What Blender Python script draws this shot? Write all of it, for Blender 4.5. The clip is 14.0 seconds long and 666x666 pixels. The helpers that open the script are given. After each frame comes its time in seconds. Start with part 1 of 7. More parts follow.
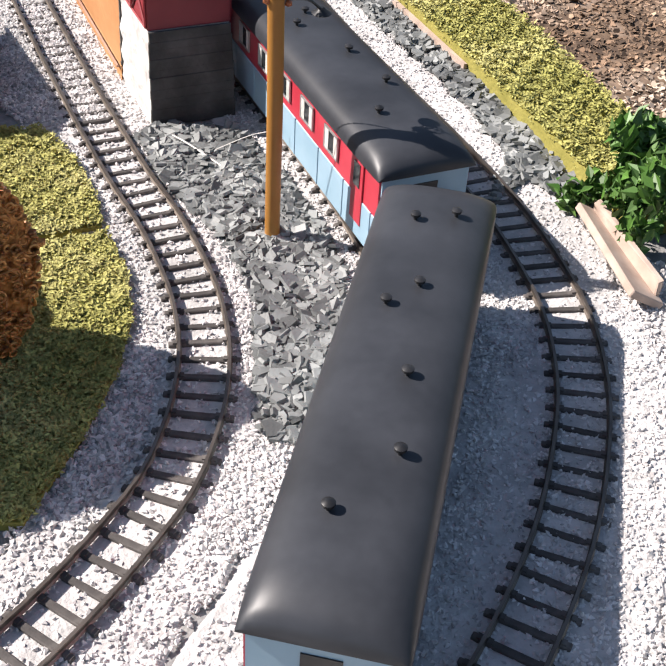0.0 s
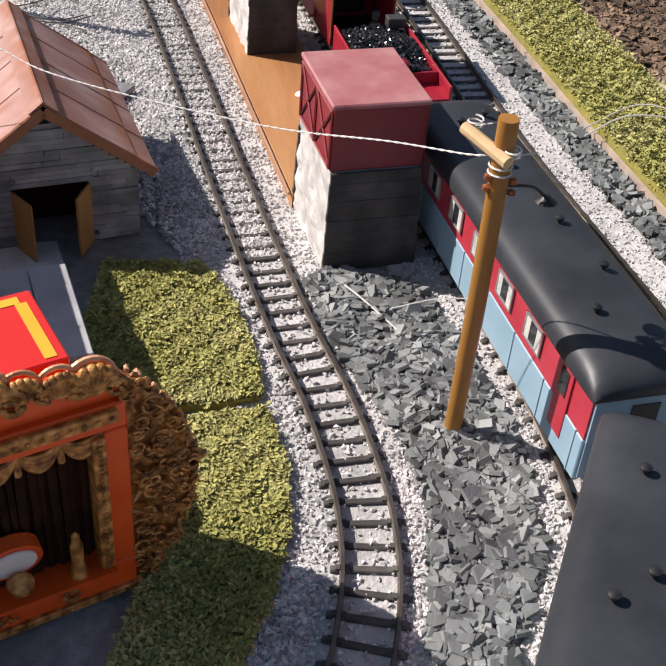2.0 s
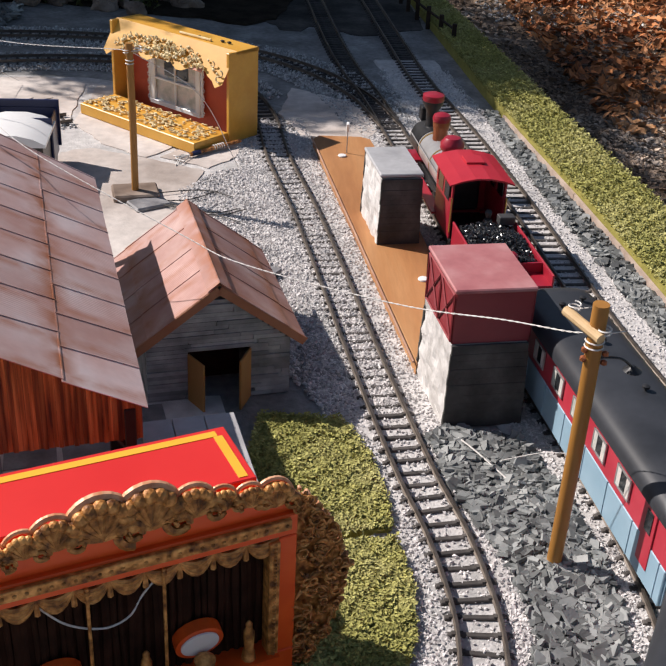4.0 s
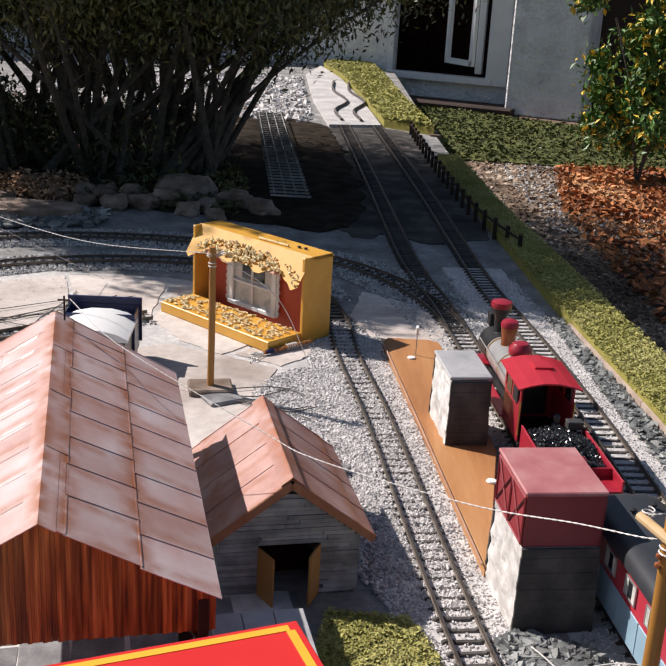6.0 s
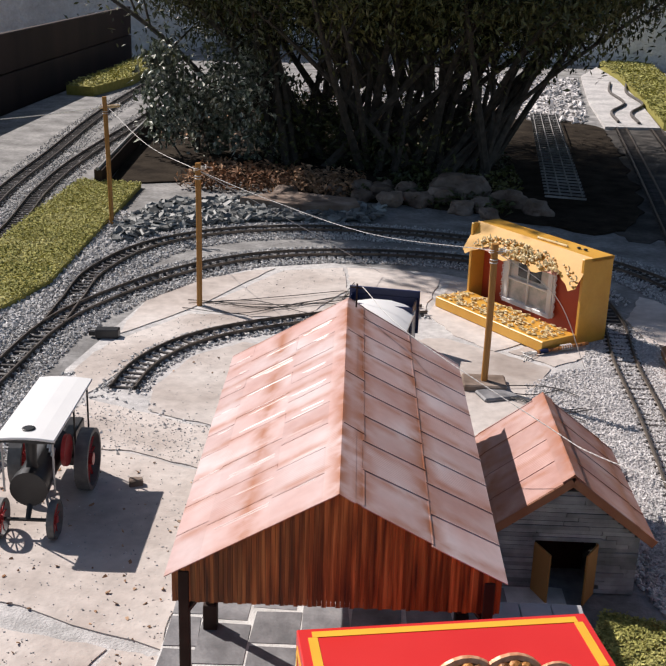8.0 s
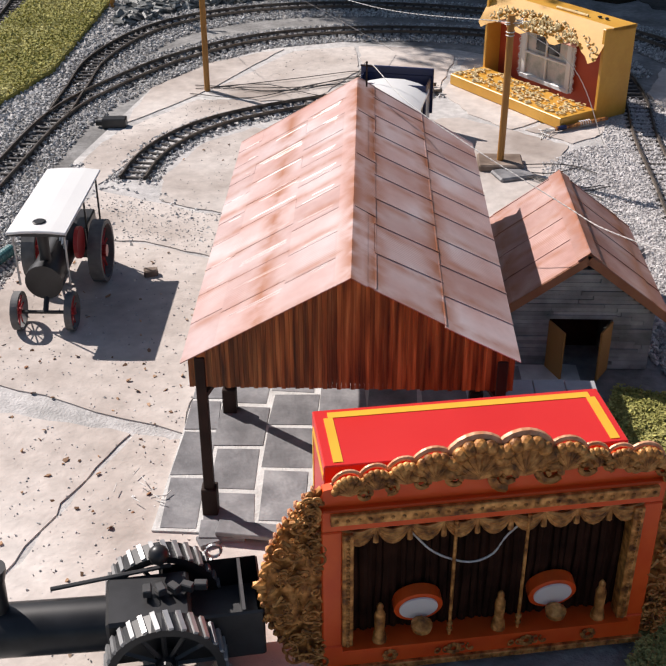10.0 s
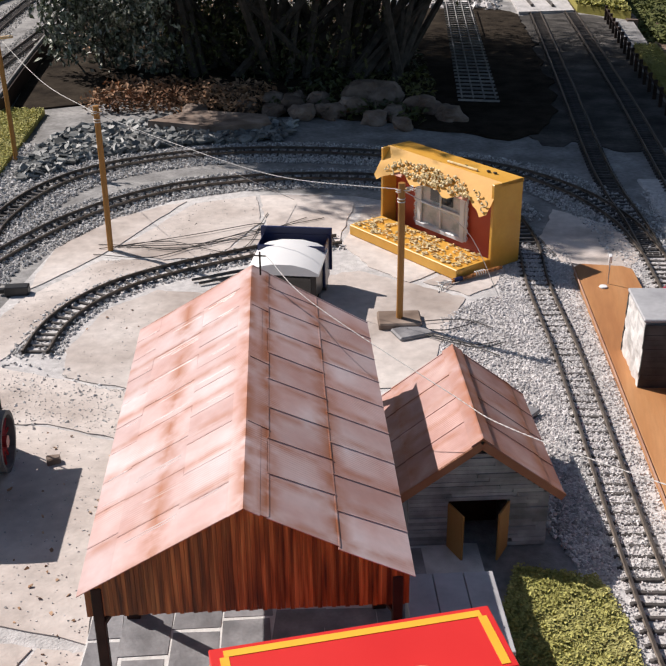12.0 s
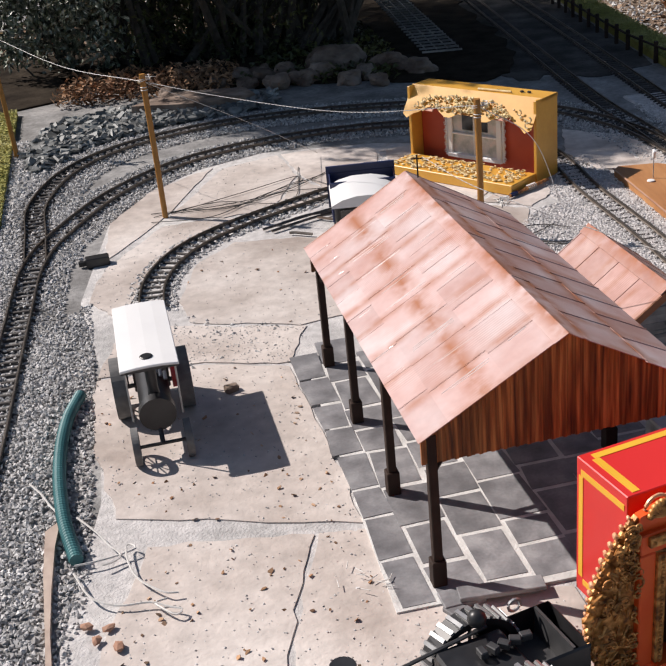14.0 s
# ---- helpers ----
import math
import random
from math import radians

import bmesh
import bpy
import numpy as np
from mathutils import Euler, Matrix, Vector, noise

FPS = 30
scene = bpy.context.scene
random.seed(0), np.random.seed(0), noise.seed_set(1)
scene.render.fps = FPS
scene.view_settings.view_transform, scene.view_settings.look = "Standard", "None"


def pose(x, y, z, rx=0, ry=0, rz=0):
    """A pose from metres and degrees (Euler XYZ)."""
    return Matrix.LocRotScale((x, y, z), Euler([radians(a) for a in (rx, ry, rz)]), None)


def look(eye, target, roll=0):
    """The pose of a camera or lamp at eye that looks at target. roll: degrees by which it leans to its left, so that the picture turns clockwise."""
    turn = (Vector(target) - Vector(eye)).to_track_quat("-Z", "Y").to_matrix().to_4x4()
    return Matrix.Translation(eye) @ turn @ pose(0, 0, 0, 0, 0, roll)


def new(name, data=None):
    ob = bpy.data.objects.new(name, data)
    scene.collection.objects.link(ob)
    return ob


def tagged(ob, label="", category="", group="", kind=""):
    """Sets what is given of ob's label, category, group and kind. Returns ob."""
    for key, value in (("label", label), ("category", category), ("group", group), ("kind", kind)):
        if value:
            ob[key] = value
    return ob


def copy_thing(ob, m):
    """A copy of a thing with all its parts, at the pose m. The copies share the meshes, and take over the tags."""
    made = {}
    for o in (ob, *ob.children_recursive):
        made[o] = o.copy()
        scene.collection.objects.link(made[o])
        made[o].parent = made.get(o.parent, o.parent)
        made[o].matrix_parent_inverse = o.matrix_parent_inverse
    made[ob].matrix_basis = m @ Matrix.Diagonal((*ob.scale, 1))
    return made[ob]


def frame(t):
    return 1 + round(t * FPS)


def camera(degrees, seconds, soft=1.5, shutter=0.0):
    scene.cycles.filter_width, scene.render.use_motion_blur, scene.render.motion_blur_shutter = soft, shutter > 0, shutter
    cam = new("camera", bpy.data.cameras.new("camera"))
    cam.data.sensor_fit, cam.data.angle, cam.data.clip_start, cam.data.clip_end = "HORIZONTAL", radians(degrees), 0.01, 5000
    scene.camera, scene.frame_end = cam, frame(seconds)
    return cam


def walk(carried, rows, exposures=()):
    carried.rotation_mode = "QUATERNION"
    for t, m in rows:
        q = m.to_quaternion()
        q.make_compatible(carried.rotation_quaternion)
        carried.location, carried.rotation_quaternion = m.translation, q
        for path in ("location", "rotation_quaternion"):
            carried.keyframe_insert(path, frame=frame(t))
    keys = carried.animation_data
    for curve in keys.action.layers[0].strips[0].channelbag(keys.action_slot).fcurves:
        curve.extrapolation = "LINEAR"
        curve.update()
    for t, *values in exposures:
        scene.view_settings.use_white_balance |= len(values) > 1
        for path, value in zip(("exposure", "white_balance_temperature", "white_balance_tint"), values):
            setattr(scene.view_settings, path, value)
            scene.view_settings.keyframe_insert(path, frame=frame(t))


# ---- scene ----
cam = camera(33.7, 14.0, soft=1.6)
PATH = [
    (0, (0.2488, -0.3907, 0.6668), (0.4851, 0.3491, 0.0367), 3.76),
    (0.5, (0.2990, -0.3093, 0.6574), (0.4823, 0.4672, 0.0545), 2.76),
    (1, (0.2392, -0.2541, 0.6630), (0.3873, 0.5213, 0.0491), 2.63),
    (1.5, (0.2344, -0.1958, 0.6710), (0.3813, 0.5768, 0.0533), 4.85),
    (2, (0.2223, -0.1659, 0.6978), (0.3655, 0.6093, 0.0825), 5.00),
    (2.5, (0.2071, -0.1849, 0.7440), (0.3453, 0.6188, 0.1652), 4.67),
    (3, (0.1902, -0.2644, 0.7933), (0.3005, 0.5961, 0.2959), 3.12),
    (3.2, (0.1832, -0.3030, 0.7971), (0.2786, 0.5625, 0.3053), 3.05),
    (5.3, (0.1495, -0.3815, 0.8061), (0.1803, 0.5218, 0.3783), 3.34),
    (5.5, (0.1506, -0.3863, 0.8080), (0.1761, 0.5311, 0.4109), 3.44),
    (6, (0.1432, -0.3901, 0.8113), (0.1387, 0.5554, 0.4857), 3.19),
    (6.5, (0.1336, -0.4014, 0.8133), (0.0736, 0.5493, 0.5091), 2.64),
    (7, (0.1227, -0.4093, 0.8104), (0.0065, 0.5360, 0.5057), 2.50),
    (7.5, (0.1094, -0.4207, 0.8075), (-0.0681, 0.5120, 0.4936), 2.31),
    (8, (0.0992, -0.4263, 0.8051), (-0.1301, 0.4883, 0.4720), 1.83),
    (8.2, (0.0975, -0.4259, 0.8057), (-0.1466, 0.4821, 0.4653), 1.89),
    (10.3, (0.1075, -0.4025, 0.7955), (-0.1080, 0.4252, 0.2773), -0.57),
    (10.5, (0.1247, -0.3933, 0.8019), (-0.0658, 0.4398, 0.2827), -0.12),
    (11, (0.1452, -0.3797, 0.8410), (-0.0150, 0.4767, 0.3501), 0.04),
    (11.5, (0.1373, -0.3611, 0.8790), (-0.0208, 0.5124, 0.4186), -0.20),
    (12, (0.1282, -0.3616, 0.9228), (-0.0350, 0.5239, 0.4878), -0.63),
    (12.5, (0.0759, -0.3819, 0.9373), (-0.1023, 0.5203, 0.5446), -1.70),
    (13, (-0.0694, -0.4126, 0.9010), (-0.2596, 0.4797, 0.4914), -3.80),
    (13.5, (-0.2011, -0.4982, 0.8580), (-0.3415, 0.3864, 0.4134), -5.36),
    (14, (-0.3155, -0.5562, 0.8355), (-0.3610, 0.3437, 0.4016), -5.83),
]
walk(cam, [(t, look(eye, target, roll)) for t, eye, target, roll in PATH], exposures=[(0, 0.9), (0.6, 0.9), (1.2, 0.66), (2.0, 0.36), (3.0, 0.22), (6.0, 0.33), (7.0, 0.36), (8.0, 0.21), (10.5, 0.25), (12.0, 0.24), (12.6, 0.44), (13.0, 0.4), (13.5, 0.22), (14.0, 0.15)])

# ---- light: clear sky, sun from the left and a little ahead ----
SUN = Vector((-0.68, 0.30, 0.67)).normalized()
world = bpy.data.worlds.new("sky")
scene.world = world
world.use_nodes = True
wn = world.node_tree
sky = wn.nodes.new("ShaderNodeTexSky")
sky.sky_type = 'NISHITA'
sky.sun_disc = False
sky.sun_elevation = math.asin(SUN.z)
sky.sun_rotation = math.atan2(SUN.x, SUN.y)
wn.links.new(sky.outputs[0], wn.nodes["Background"].inputs[0])
wn.nodes["Background"].inputs[1].default_value = 0.062
sun_data = bpy.data.lights.new("sun", 'SUN')
sun_data.energy, sun_data.angle, sun_data.color = 5.0, radians(0.5), (1.0, 0.915, 0.86)
sun = new("sun", sun_data)
sun.matrix_world = look(SUN * 20, (0, 0, 0))

# ---- materials ----


def mat(name, cols, scale=8.0, rough=0.7, metal=0.0, bump=0.0, bscale=60.0, island=0.0, per_object=0.0, fine=0.0,
        stretch=(1, 1, 1), spec=0.5, detail=6.0, coat=0.0, depth=0.002):
    """Colours mixed by noise at one scale, broken up by a finer one, with a bump; island and per_object vary the tone piece by piece."""
    m = bpy.data.materials.new(name)
    m.use_nodes = True
    nt = m.node_tree
    n, l = nt.nodes, nt.links
    b = n["Principled BSDF"]
    tc = n.new("ShaderNodeTexCoord")
    mp = n.new("ShaderNodeMapping")
    mp.inputs["Scale"].default_value = stretch
    l.new(tc.outputs["Object"], mp.inputs[0])
    no = n.new("ShaderNodeTexNoise")
    no.inputs["Scale"].default_value = scale
    no.inputs["Detail"].default_value = detail
    l.new(mp.outputs[0], no.inputs["Vector"])
    ra = n.new("ShaderNodeValToRGB")
    e = ra.color_ramp.elements
    k = len(cols)
    e[0].position, e[0].color = 0.32, (*cols[0], 1)
    e[1].position, e[1].color = 0.68, (*cols[-1], 1)
    for i in range(1, k - 1):
        x = e.new(0.32 + 0.36 * i / (k - 1))
        x.color = (*cols[i], 1)
    l.new(no.outputs["Fac"], ra.inputs[0])
    out = ra.outputs[0]

    def tone(source, amount, low):
        mr = n.new("ShaderNodeMapRange")
        mr.inputs[3].default_value, mr.inputs[4].default_value = 1 - amount, 1 + amount * low
        l.new(source, mr.inputs[0])
        mx = n.new("ShaderNodeMix")
        mx.data_type, mx.blend_type = 'RGBA', 'MULTIPLY'
        mx.inputs[0].default_value = 1
        l.new(out, mx.inputs[6])
        l.new(mr.outputs[0], mx.inputs[7])
        return mx.outputs[2]
    if fine:
        nf = n.new("ShaderNodeTexNoise")
        nf.inputs["Scale"].default_value = scale * 9
        nf.inputs["Detail"].default_value = 5
        l.new(mp.outputs[0], nf.inputs["Vector"])
        out = tone(nf.outputs["Fac"], fine, 1.0)
    if island:
        g = n.new("ShaderNodeNewGeometry")
        out = tone(g.outputs["Random Per Island"], island, 0.6)
    if per_object:
        g = n.new("ShaderNodeObjectInfo")
        out = tone(g.outputs["Random"], per_object, 0.6)
    l.new(out, b.inputs["Base Color"])
    b.inputs["Roughness"].default_value = rough
    b.inputs["Metallic"].default_value = metal
    b.inputs["Specular IOR Level"].default_value = spec
    b.inputs["Coat Weight"].default_value = coat
    if bump:
        nb = n.new("ShaderNodeTexNoise")
        nb.inputs["Scale"].default_value = bscale
        nb.inputs["Detail"].default_value = 8
        l.new(mp.outputs[0], nb.inputs["Vector"])
        bp = n.new("ShaderNodeBump")
        bp.inputs["Strength"].default_value = bump
        bp.inputs["Distance"].default_value = depth
        l.new(nb.outputs["Fac"], bp.inputs["Height"])
        l.new(bp.outputs[0], b.inputs["Normal"])
    return m


M = dict(
    soil=mat("leaf_litter_soil", [(0.07, 0.045, 0.03), (0.15, 0.1, 0.065), (0.26, 0.19, 0.14)], 9, 0.95, bump=0.8, bscale=90, fine=0.5),
    bed=mat("stone_dust_bed", [(0.4, 0.39, 0.38), (0.52, 0.5, 0.49), (0.6, 0.58, 0.56)], 7, 0.95, bump=1.0, bscale=260, fine=0.45),
    bed_dark=mat("grey_earth_bed", [(0.16, 0.155, 0.15), (0.25, 0.245, 0.24), (0.36, 0.35, 0.34)], 9, 0.95, bump=1.0, bscale=200, fine=0.5),
    concrete=mat("old_concrete", [(0.36, 0.305, 0.27), (0.53, 0.47, 0.43), (0.63, 0.575, 0.535)], 5, 0.9, bump=0.45, bscale=160, fine=0.3, per_object=0.12),
    ballast=mat("granite_ballast", [(0.5, 0.48, 0.475), (0.63, 0.605, 0.595), (0.74, 0.71, 0.695)], 30, 0.85, island=0.32),
    ballast_grey=mat("grey_ballast", [(0.44, 0.432, 0.425), (0.6, 0.59, 0.58)], 30, 0.85, island=0.5),
    slate=mat("slate_chips", [(0.12, 0.125, 0.125), (0.2, 0.21, 0.207), (0.31, 0.32, 0.31)], 14, 0.55, island=0.55, bump=0.3, bscale=300),
    slab=mat("slate_paving", [(0.14, 0.138, 0.144), (0.21, 0.206, 0.214), (0.31, 0.305, 0.31)], 26, 0.55, bump=0.4, bscale=120, fine=0.2, per_object=0.2),
    mortar=mat("white_mortar", [(0.5, 0.49, 0.47), (0.7, 0.69, 0.67)], 40, 0.95, bump=0.6, bscale=300),
    sleeper=mat("dark_sleeper", [(0.045, 0.04, 0.038), (0.085, 0.075, 0.07), (0.15, 0.135, 0.125)], 60, 0.8, bump=0.3, bscale=300, per_object=0.35),
    rail=mat("oxidised_brass_rail", [(0.12, 0.1, 0.085), (0.2, 0.17, 0.145)], 40, 0.42, metal=0.75),
    moss=mat("creeping_green_cover", [(0.33, 0.32, 0.085), (0.43, 0.41, 0.13), (0.52, 0.485, 0.2)], 9, 0.9, island=0.35),
    moss_base=mat("green_cover_base", [(0.24, 0.22, 0.045), (0.34, 0.3, 0.075)], 40, 0.95, bump=0.8, bscale=200),
    timber=mat("orange_stained_pole", [(0.3, 0.13, 0.025), (0.42, 0.2, 0.04)], 20, 0.5, bump=0.2, bscale=90, stretch=(1, 1, 0.12)),
    arm=mat("pale_wood", [(0.5, 0.33, 0.16), (0.62, 0.44, 0.24)], 60, 0.7),
    arm_faded=mat("weathered_timber", [(0.36, 0.27, 0.22), (0.52, 0.42, 0.35)], 30, 0.85, bump=0.2, bscale=150),
    board=mat("orange_brown_board", [(0.33, 0.14, 0.05), (0.43, 0.2, 0.075), (0.5, 0.26, 0.11)], 6, 0.6, bump=0.15, bscale=90, fine=0.15, stretch=(3, 0.4, 1)),
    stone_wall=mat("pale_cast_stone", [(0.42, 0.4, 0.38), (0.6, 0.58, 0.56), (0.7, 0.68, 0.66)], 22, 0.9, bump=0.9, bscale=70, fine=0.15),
    stone_shade=mat("shaded_side_stone", [(0.035, 0.034, 0.032), (0.062, 0.06, 0.056), (0.11, 0.106, 0.098)], 20, 0.9, bump=0.8, bscale=80, fine=0.2),
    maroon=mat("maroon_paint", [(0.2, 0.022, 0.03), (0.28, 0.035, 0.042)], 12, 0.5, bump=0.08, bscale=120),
    # a paler maroon than the tank's sides
    maroon_top=mat("pale_maroon_roof", [(0.3, 0.09, 0.1), (0.4, 0.15, 0.155), (0.46, 0.22, 0.22)], 16, 0.55, fine=0.12),
    grey_top=mat("grey_lead_roof", [(0.3, 0.3, 0.31), (0.4, 0.4, 0.41), (0.47, 0.47, 0.48)], 14, 0.5, fine=0.15),
    rust=mat("faded_pink_rusty_tin", [(0.4, 0.18, 0.12), (0.57, 0.36, 0.32), (0.64, 0.46, 0.43)], 9, 0.42, bump=0.1, bscale=60, fine=0.1, stretch=(1, 1, 0.6), per_object=0.1),
    glint_tin=mat("pale_glint_tin", [(0.7, 0.56, 0.53), (0.82, 0.76, 0.74)], 60, 0.35, metal=0.2),
    rust_edge=mat("orange_rust", [(0.3, 0.1, 0.045), (0.42, 0.19, 0.1)], 22, 0.7),
    plank=mat("red_brown_plank", [(0.05, 0.018, 0.007), (0.29, 0.105, 0.025), (0.56, 0.26, 0.078)], 170, 0.5, bump=0.3, bscale=200, stretch=(1, 1, 0.05), per_object=0.5),
    post=mat("dark_brown_post", [(0.022, 0.013, 0.01), (0.045, 0.027, 0.02)], 30, 0.7, spec=0.25),
    shed_stone=mat("slate_walling", [(0.15, 0.16, 0.165), (0.27, 0.28, 0.285), (0.42, 0.43, 0.435)], 26, 0.7, bump=0.5, bscale=120, per_object=0.3),
    door=mat("ochre_wood_door", [(0.28, 0.13, 0.03), (0.36, 0.18, 0.05)], 30, 0.6, stretch=(1, 1, 0.2)),
    red=mat("bright_red_paint", [(0.62, 0.022, 0.018), (0.68, 0.03, 0.024)], 8, 0.35, coat=0.1),
    yellow=mat("yellow_line_paint", [(0.75, 0.4, 0.03), (0.8, 0.46, 0.04)], 20, 0.4),
    orange_red=mat("orange_red_frame", [(0.78, 0.085, 0.01), (0.86, 0.12, 0.016)], 30, 0.4),
    gilt=mat("gilded_carving", [(0.13, 0.046, 0.012), (0.44, 0.185, 0.042), (0.74, 0.38, 0.12)], 120, 0.45, metal=0.25, bump=0.5, bscale=200, island=0.25),
    glint_gilt=mat("pink_glint_gilt", [(0.6, 0.24, 0.11), (0.82, 0.46, 0.27)], 120, 0.35, metal=0.15, bump=0.3, bscale=250),
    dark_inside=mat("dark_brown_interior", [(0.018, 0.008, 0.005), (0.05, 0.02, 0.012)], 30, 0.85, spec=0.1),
    white=mat("white_paint", [(0.76, 0.76, 0.76), (0.82, 0.82, 0.81)], 12, 0.4),
    cream=mat("cream_paint", [(0.6, 0.42, 0.16), (0.8, 0.68, 0.42)], 90, 0.6, island=0.3),
    lace=mat("painted_screen", [(0.42, 0.44, 0.4), (0.62, 0.6, 0.57), (0.72, 0.62, 0.58)], 45, 0.5, fine=0.25),
    ochre=mat("yellow_ochre_paint", [(0.64, 0.32, 0.045), (0.72, 0.4, 0.07)], 16, 0.4, fine=0.08),
    stage_red=mat("brick_red_panel", [(0.4, 0.05, 0.02), (0.46, 0.07, 0.03)], 20, 0.5),
    pink=mat("pink_panel", [(0.55, 0.24, 0.17), (0.65, 0.34, 0.25)], 60, 0.6),
    loco_red=mat("crimson_model_paint", [(0.29, 0.012, 0.028), (0.36, 0.018, 0.036)], 20, 0.36, coat=0.15),
    roof_red=mat("red_cab_roof", [(0.4, 0.016, 0.03), (0.47, 0.024, 0.038)], 18, 0.4),
    black=mat("black_metal", [(0.012, 0.012, 0.013), (0.028, 0.028, 0.03)], 40, 0.38),
    grime=mat("sooty_grey_metal", [(0.03, 0.03, 0.032), (0.06, 0.06, 0.062)], 40, 0.5),
    silver=mat("silver_grey_boiler", [(0.42, 0.42, 0.43), (0.55, 0.55, 0.56)], 30, 0.3, metal=0.5),
    coal=mat("coal", [(0.008, 0.008, 0.009), (0.03, 0.03, 0.032)], 200, 0.22, island=0.6, spec=0.8),
    copper=mat("copper_brown", [(0.24, 0.07, 0.03), (0.36, 0.12, 0.05)], 30, 0.35, metal=0.3),
    brass=mat("brass", [(0.55, 0.36, 0.12), (0.65, 0.45, 0.18)], 40, 0.3, metal=0.9),
    coach_roof=mat("charcoal_coach_roof", [(0.026, 0.028, 0.033), (0.045, 0.048, 0.056)], 14, 0.42, fine=0.15, spec=0.35),
    coach_blue=mat("pale_blue_coach", [(0.26, 0.4, 0.5), (0.32, 0.46, 0.56)], 20, 0.35),
    coach_red=mat("coach_red_band", [(0.42, 0.03, 0.05), (0.5, 0.045, 0.07)], 20, 0.35),
    glass=mat("dark_window_glass", [(0.02, 0.022, 0.025), (0.03, 0.033, 0.036)], 10, 0.08, spec=0.8),
    navy=mat("navy_paint", [(0.01, 0.018, 0.07), (0.016, 0.028, 0.1)], 20, 0.35),
    tyre_red=mat("red_wheel", [(0.34, 0.015, 0.02), (0.42, 0.03, 0.03)], 20, 0.4),
    tyre_grey=mat("grey_rubber_tyre", [(0.1, 0.1, 0.1), (0.17, 0.17, 0.17)], 60, 0.7),
    steel=mat("worn_steel", [(0.38, 0.38, 0.38), (0.55, 0.55, 0.55)], 60, 0.4, metal=0.6),
    teal=mat("teal_ribbed_hose", [(0.03, 0.13, 0.14), (0.06, 0.19, 0.2)], 30, 0.5),
    wire=mat("white_twisted_wire", [(0.55, 0.53, 0.5), (0.68, 0.66, 0.63)], 300, 0.5),
    wire_dark=mat("dark_wire", [(0.06, 0.055, 0.05), (0.12, 0.11, 0.1)], 200, 0.6),
    bark=mat("shrub_bark", [(0.05, 0.042, 0.035), (0.11, 0.095, 0.08)], 40, 0.9, bump=0.6, bscale=120),
    leaf=mat("dark_shrub_leaf", [(0.04, 0.05, 0.016), (0.08, 0.09, 0.026), (0.17, 0.16, 0.05)], 2, 0.4, island=0.5),
    leaf_pale=mat("variegated_leaf", [(0.05, 0.07, 0.035), (0.2, 0.23, 0.16), (0.7, 0.7, 0.62)], 60, 0.5, island=0.8),
    leaf_green=mat("fresh_green_leaf", [(0.05, 0.13, 0.02), (0.1, 0.2, 0.035)], 20, 0.5, island=0.5),
    leaf_red=mat("red_orange_leaf", [(0.2, 0.03, 0.012), (0.36, 0.1, 0.03)], 20, 0.6, island=0.5),
    leaf_orange=mat("orange_fallen_leaf", [(0.3, 0.09, 0.025), (0.5, 0.19, 0.06), (0.66, 0.36, 0.17)], 3, 0.75, island=0.6),
    flower=mat("yellow_flower", [(0.65, 0.42, 0.03), (0.75, 0.55, 0.06)], 20, 0.6),
    dead_leaf=mat("fallen_leaf", [(0.2, 0.09, 0.04), (0.38, 0.22, 0.12), (0.58, 0.46, 0.36)], 3, 0.85, island=0.7),
    chip=mat("bark_and_wood_chip", [(0.1, 0.06, 0.038), (0.3, 0.2, 0.13), (0.6, 0.49, 0.39)], 3, 0.85, island=0.75),
    rock=mat("garden_boulder", [(0.11, 0.075, 0.056), (0.21, 0.155, 0.12), (0.35, 0.28, 0.23)], 14, 0.9, bump=0.8, bscale=40, per_object=0.25),
    harling=mat("white_roughcast", [(0.6, 0.6, 0.61), (0.74, 0.74, 0.74), (0.82, 0.82, 0.82)], 6, 0.95, bump=1.0, bscale=24, fine=0.2, depth=0.03),
    dark_fence=mat("dark_brown_boards", [(0.025, 0.013, 0.01), (0.05, 0.028, 0.022)], 4, 0.8, stretch=(1, 1, 0.2)),
    dark_soil=mat("shade_black_soil", [(0.018, 0.014, 0.011), (0.05, 0.04, 0.03)], 12, 1.0, bump=1.0, bscale=50, fine=0.5, spec=0.05),
    shade_bed=mat("shaded_track_bed", [(0.035, 0.032, 0.03), (0.07, 0.065, 0.06), (0.13, 0.12, 0.11)], 8, 0.95, bump=1.0, bscale=120, fine=0.5, spec=0.15),
    lawn=mat("shaded_grass", [(0.06, 0.075, 0.02), (0.13, 0.14, 0.035)], 10, 0.95, bump=0.6, bscale=60, fine=0.4),
    terracotta=mat("terracotta", [(0.33, 0.17, 0.11), (0.44, 0.27, 0.19)], 20, 0.8),
)



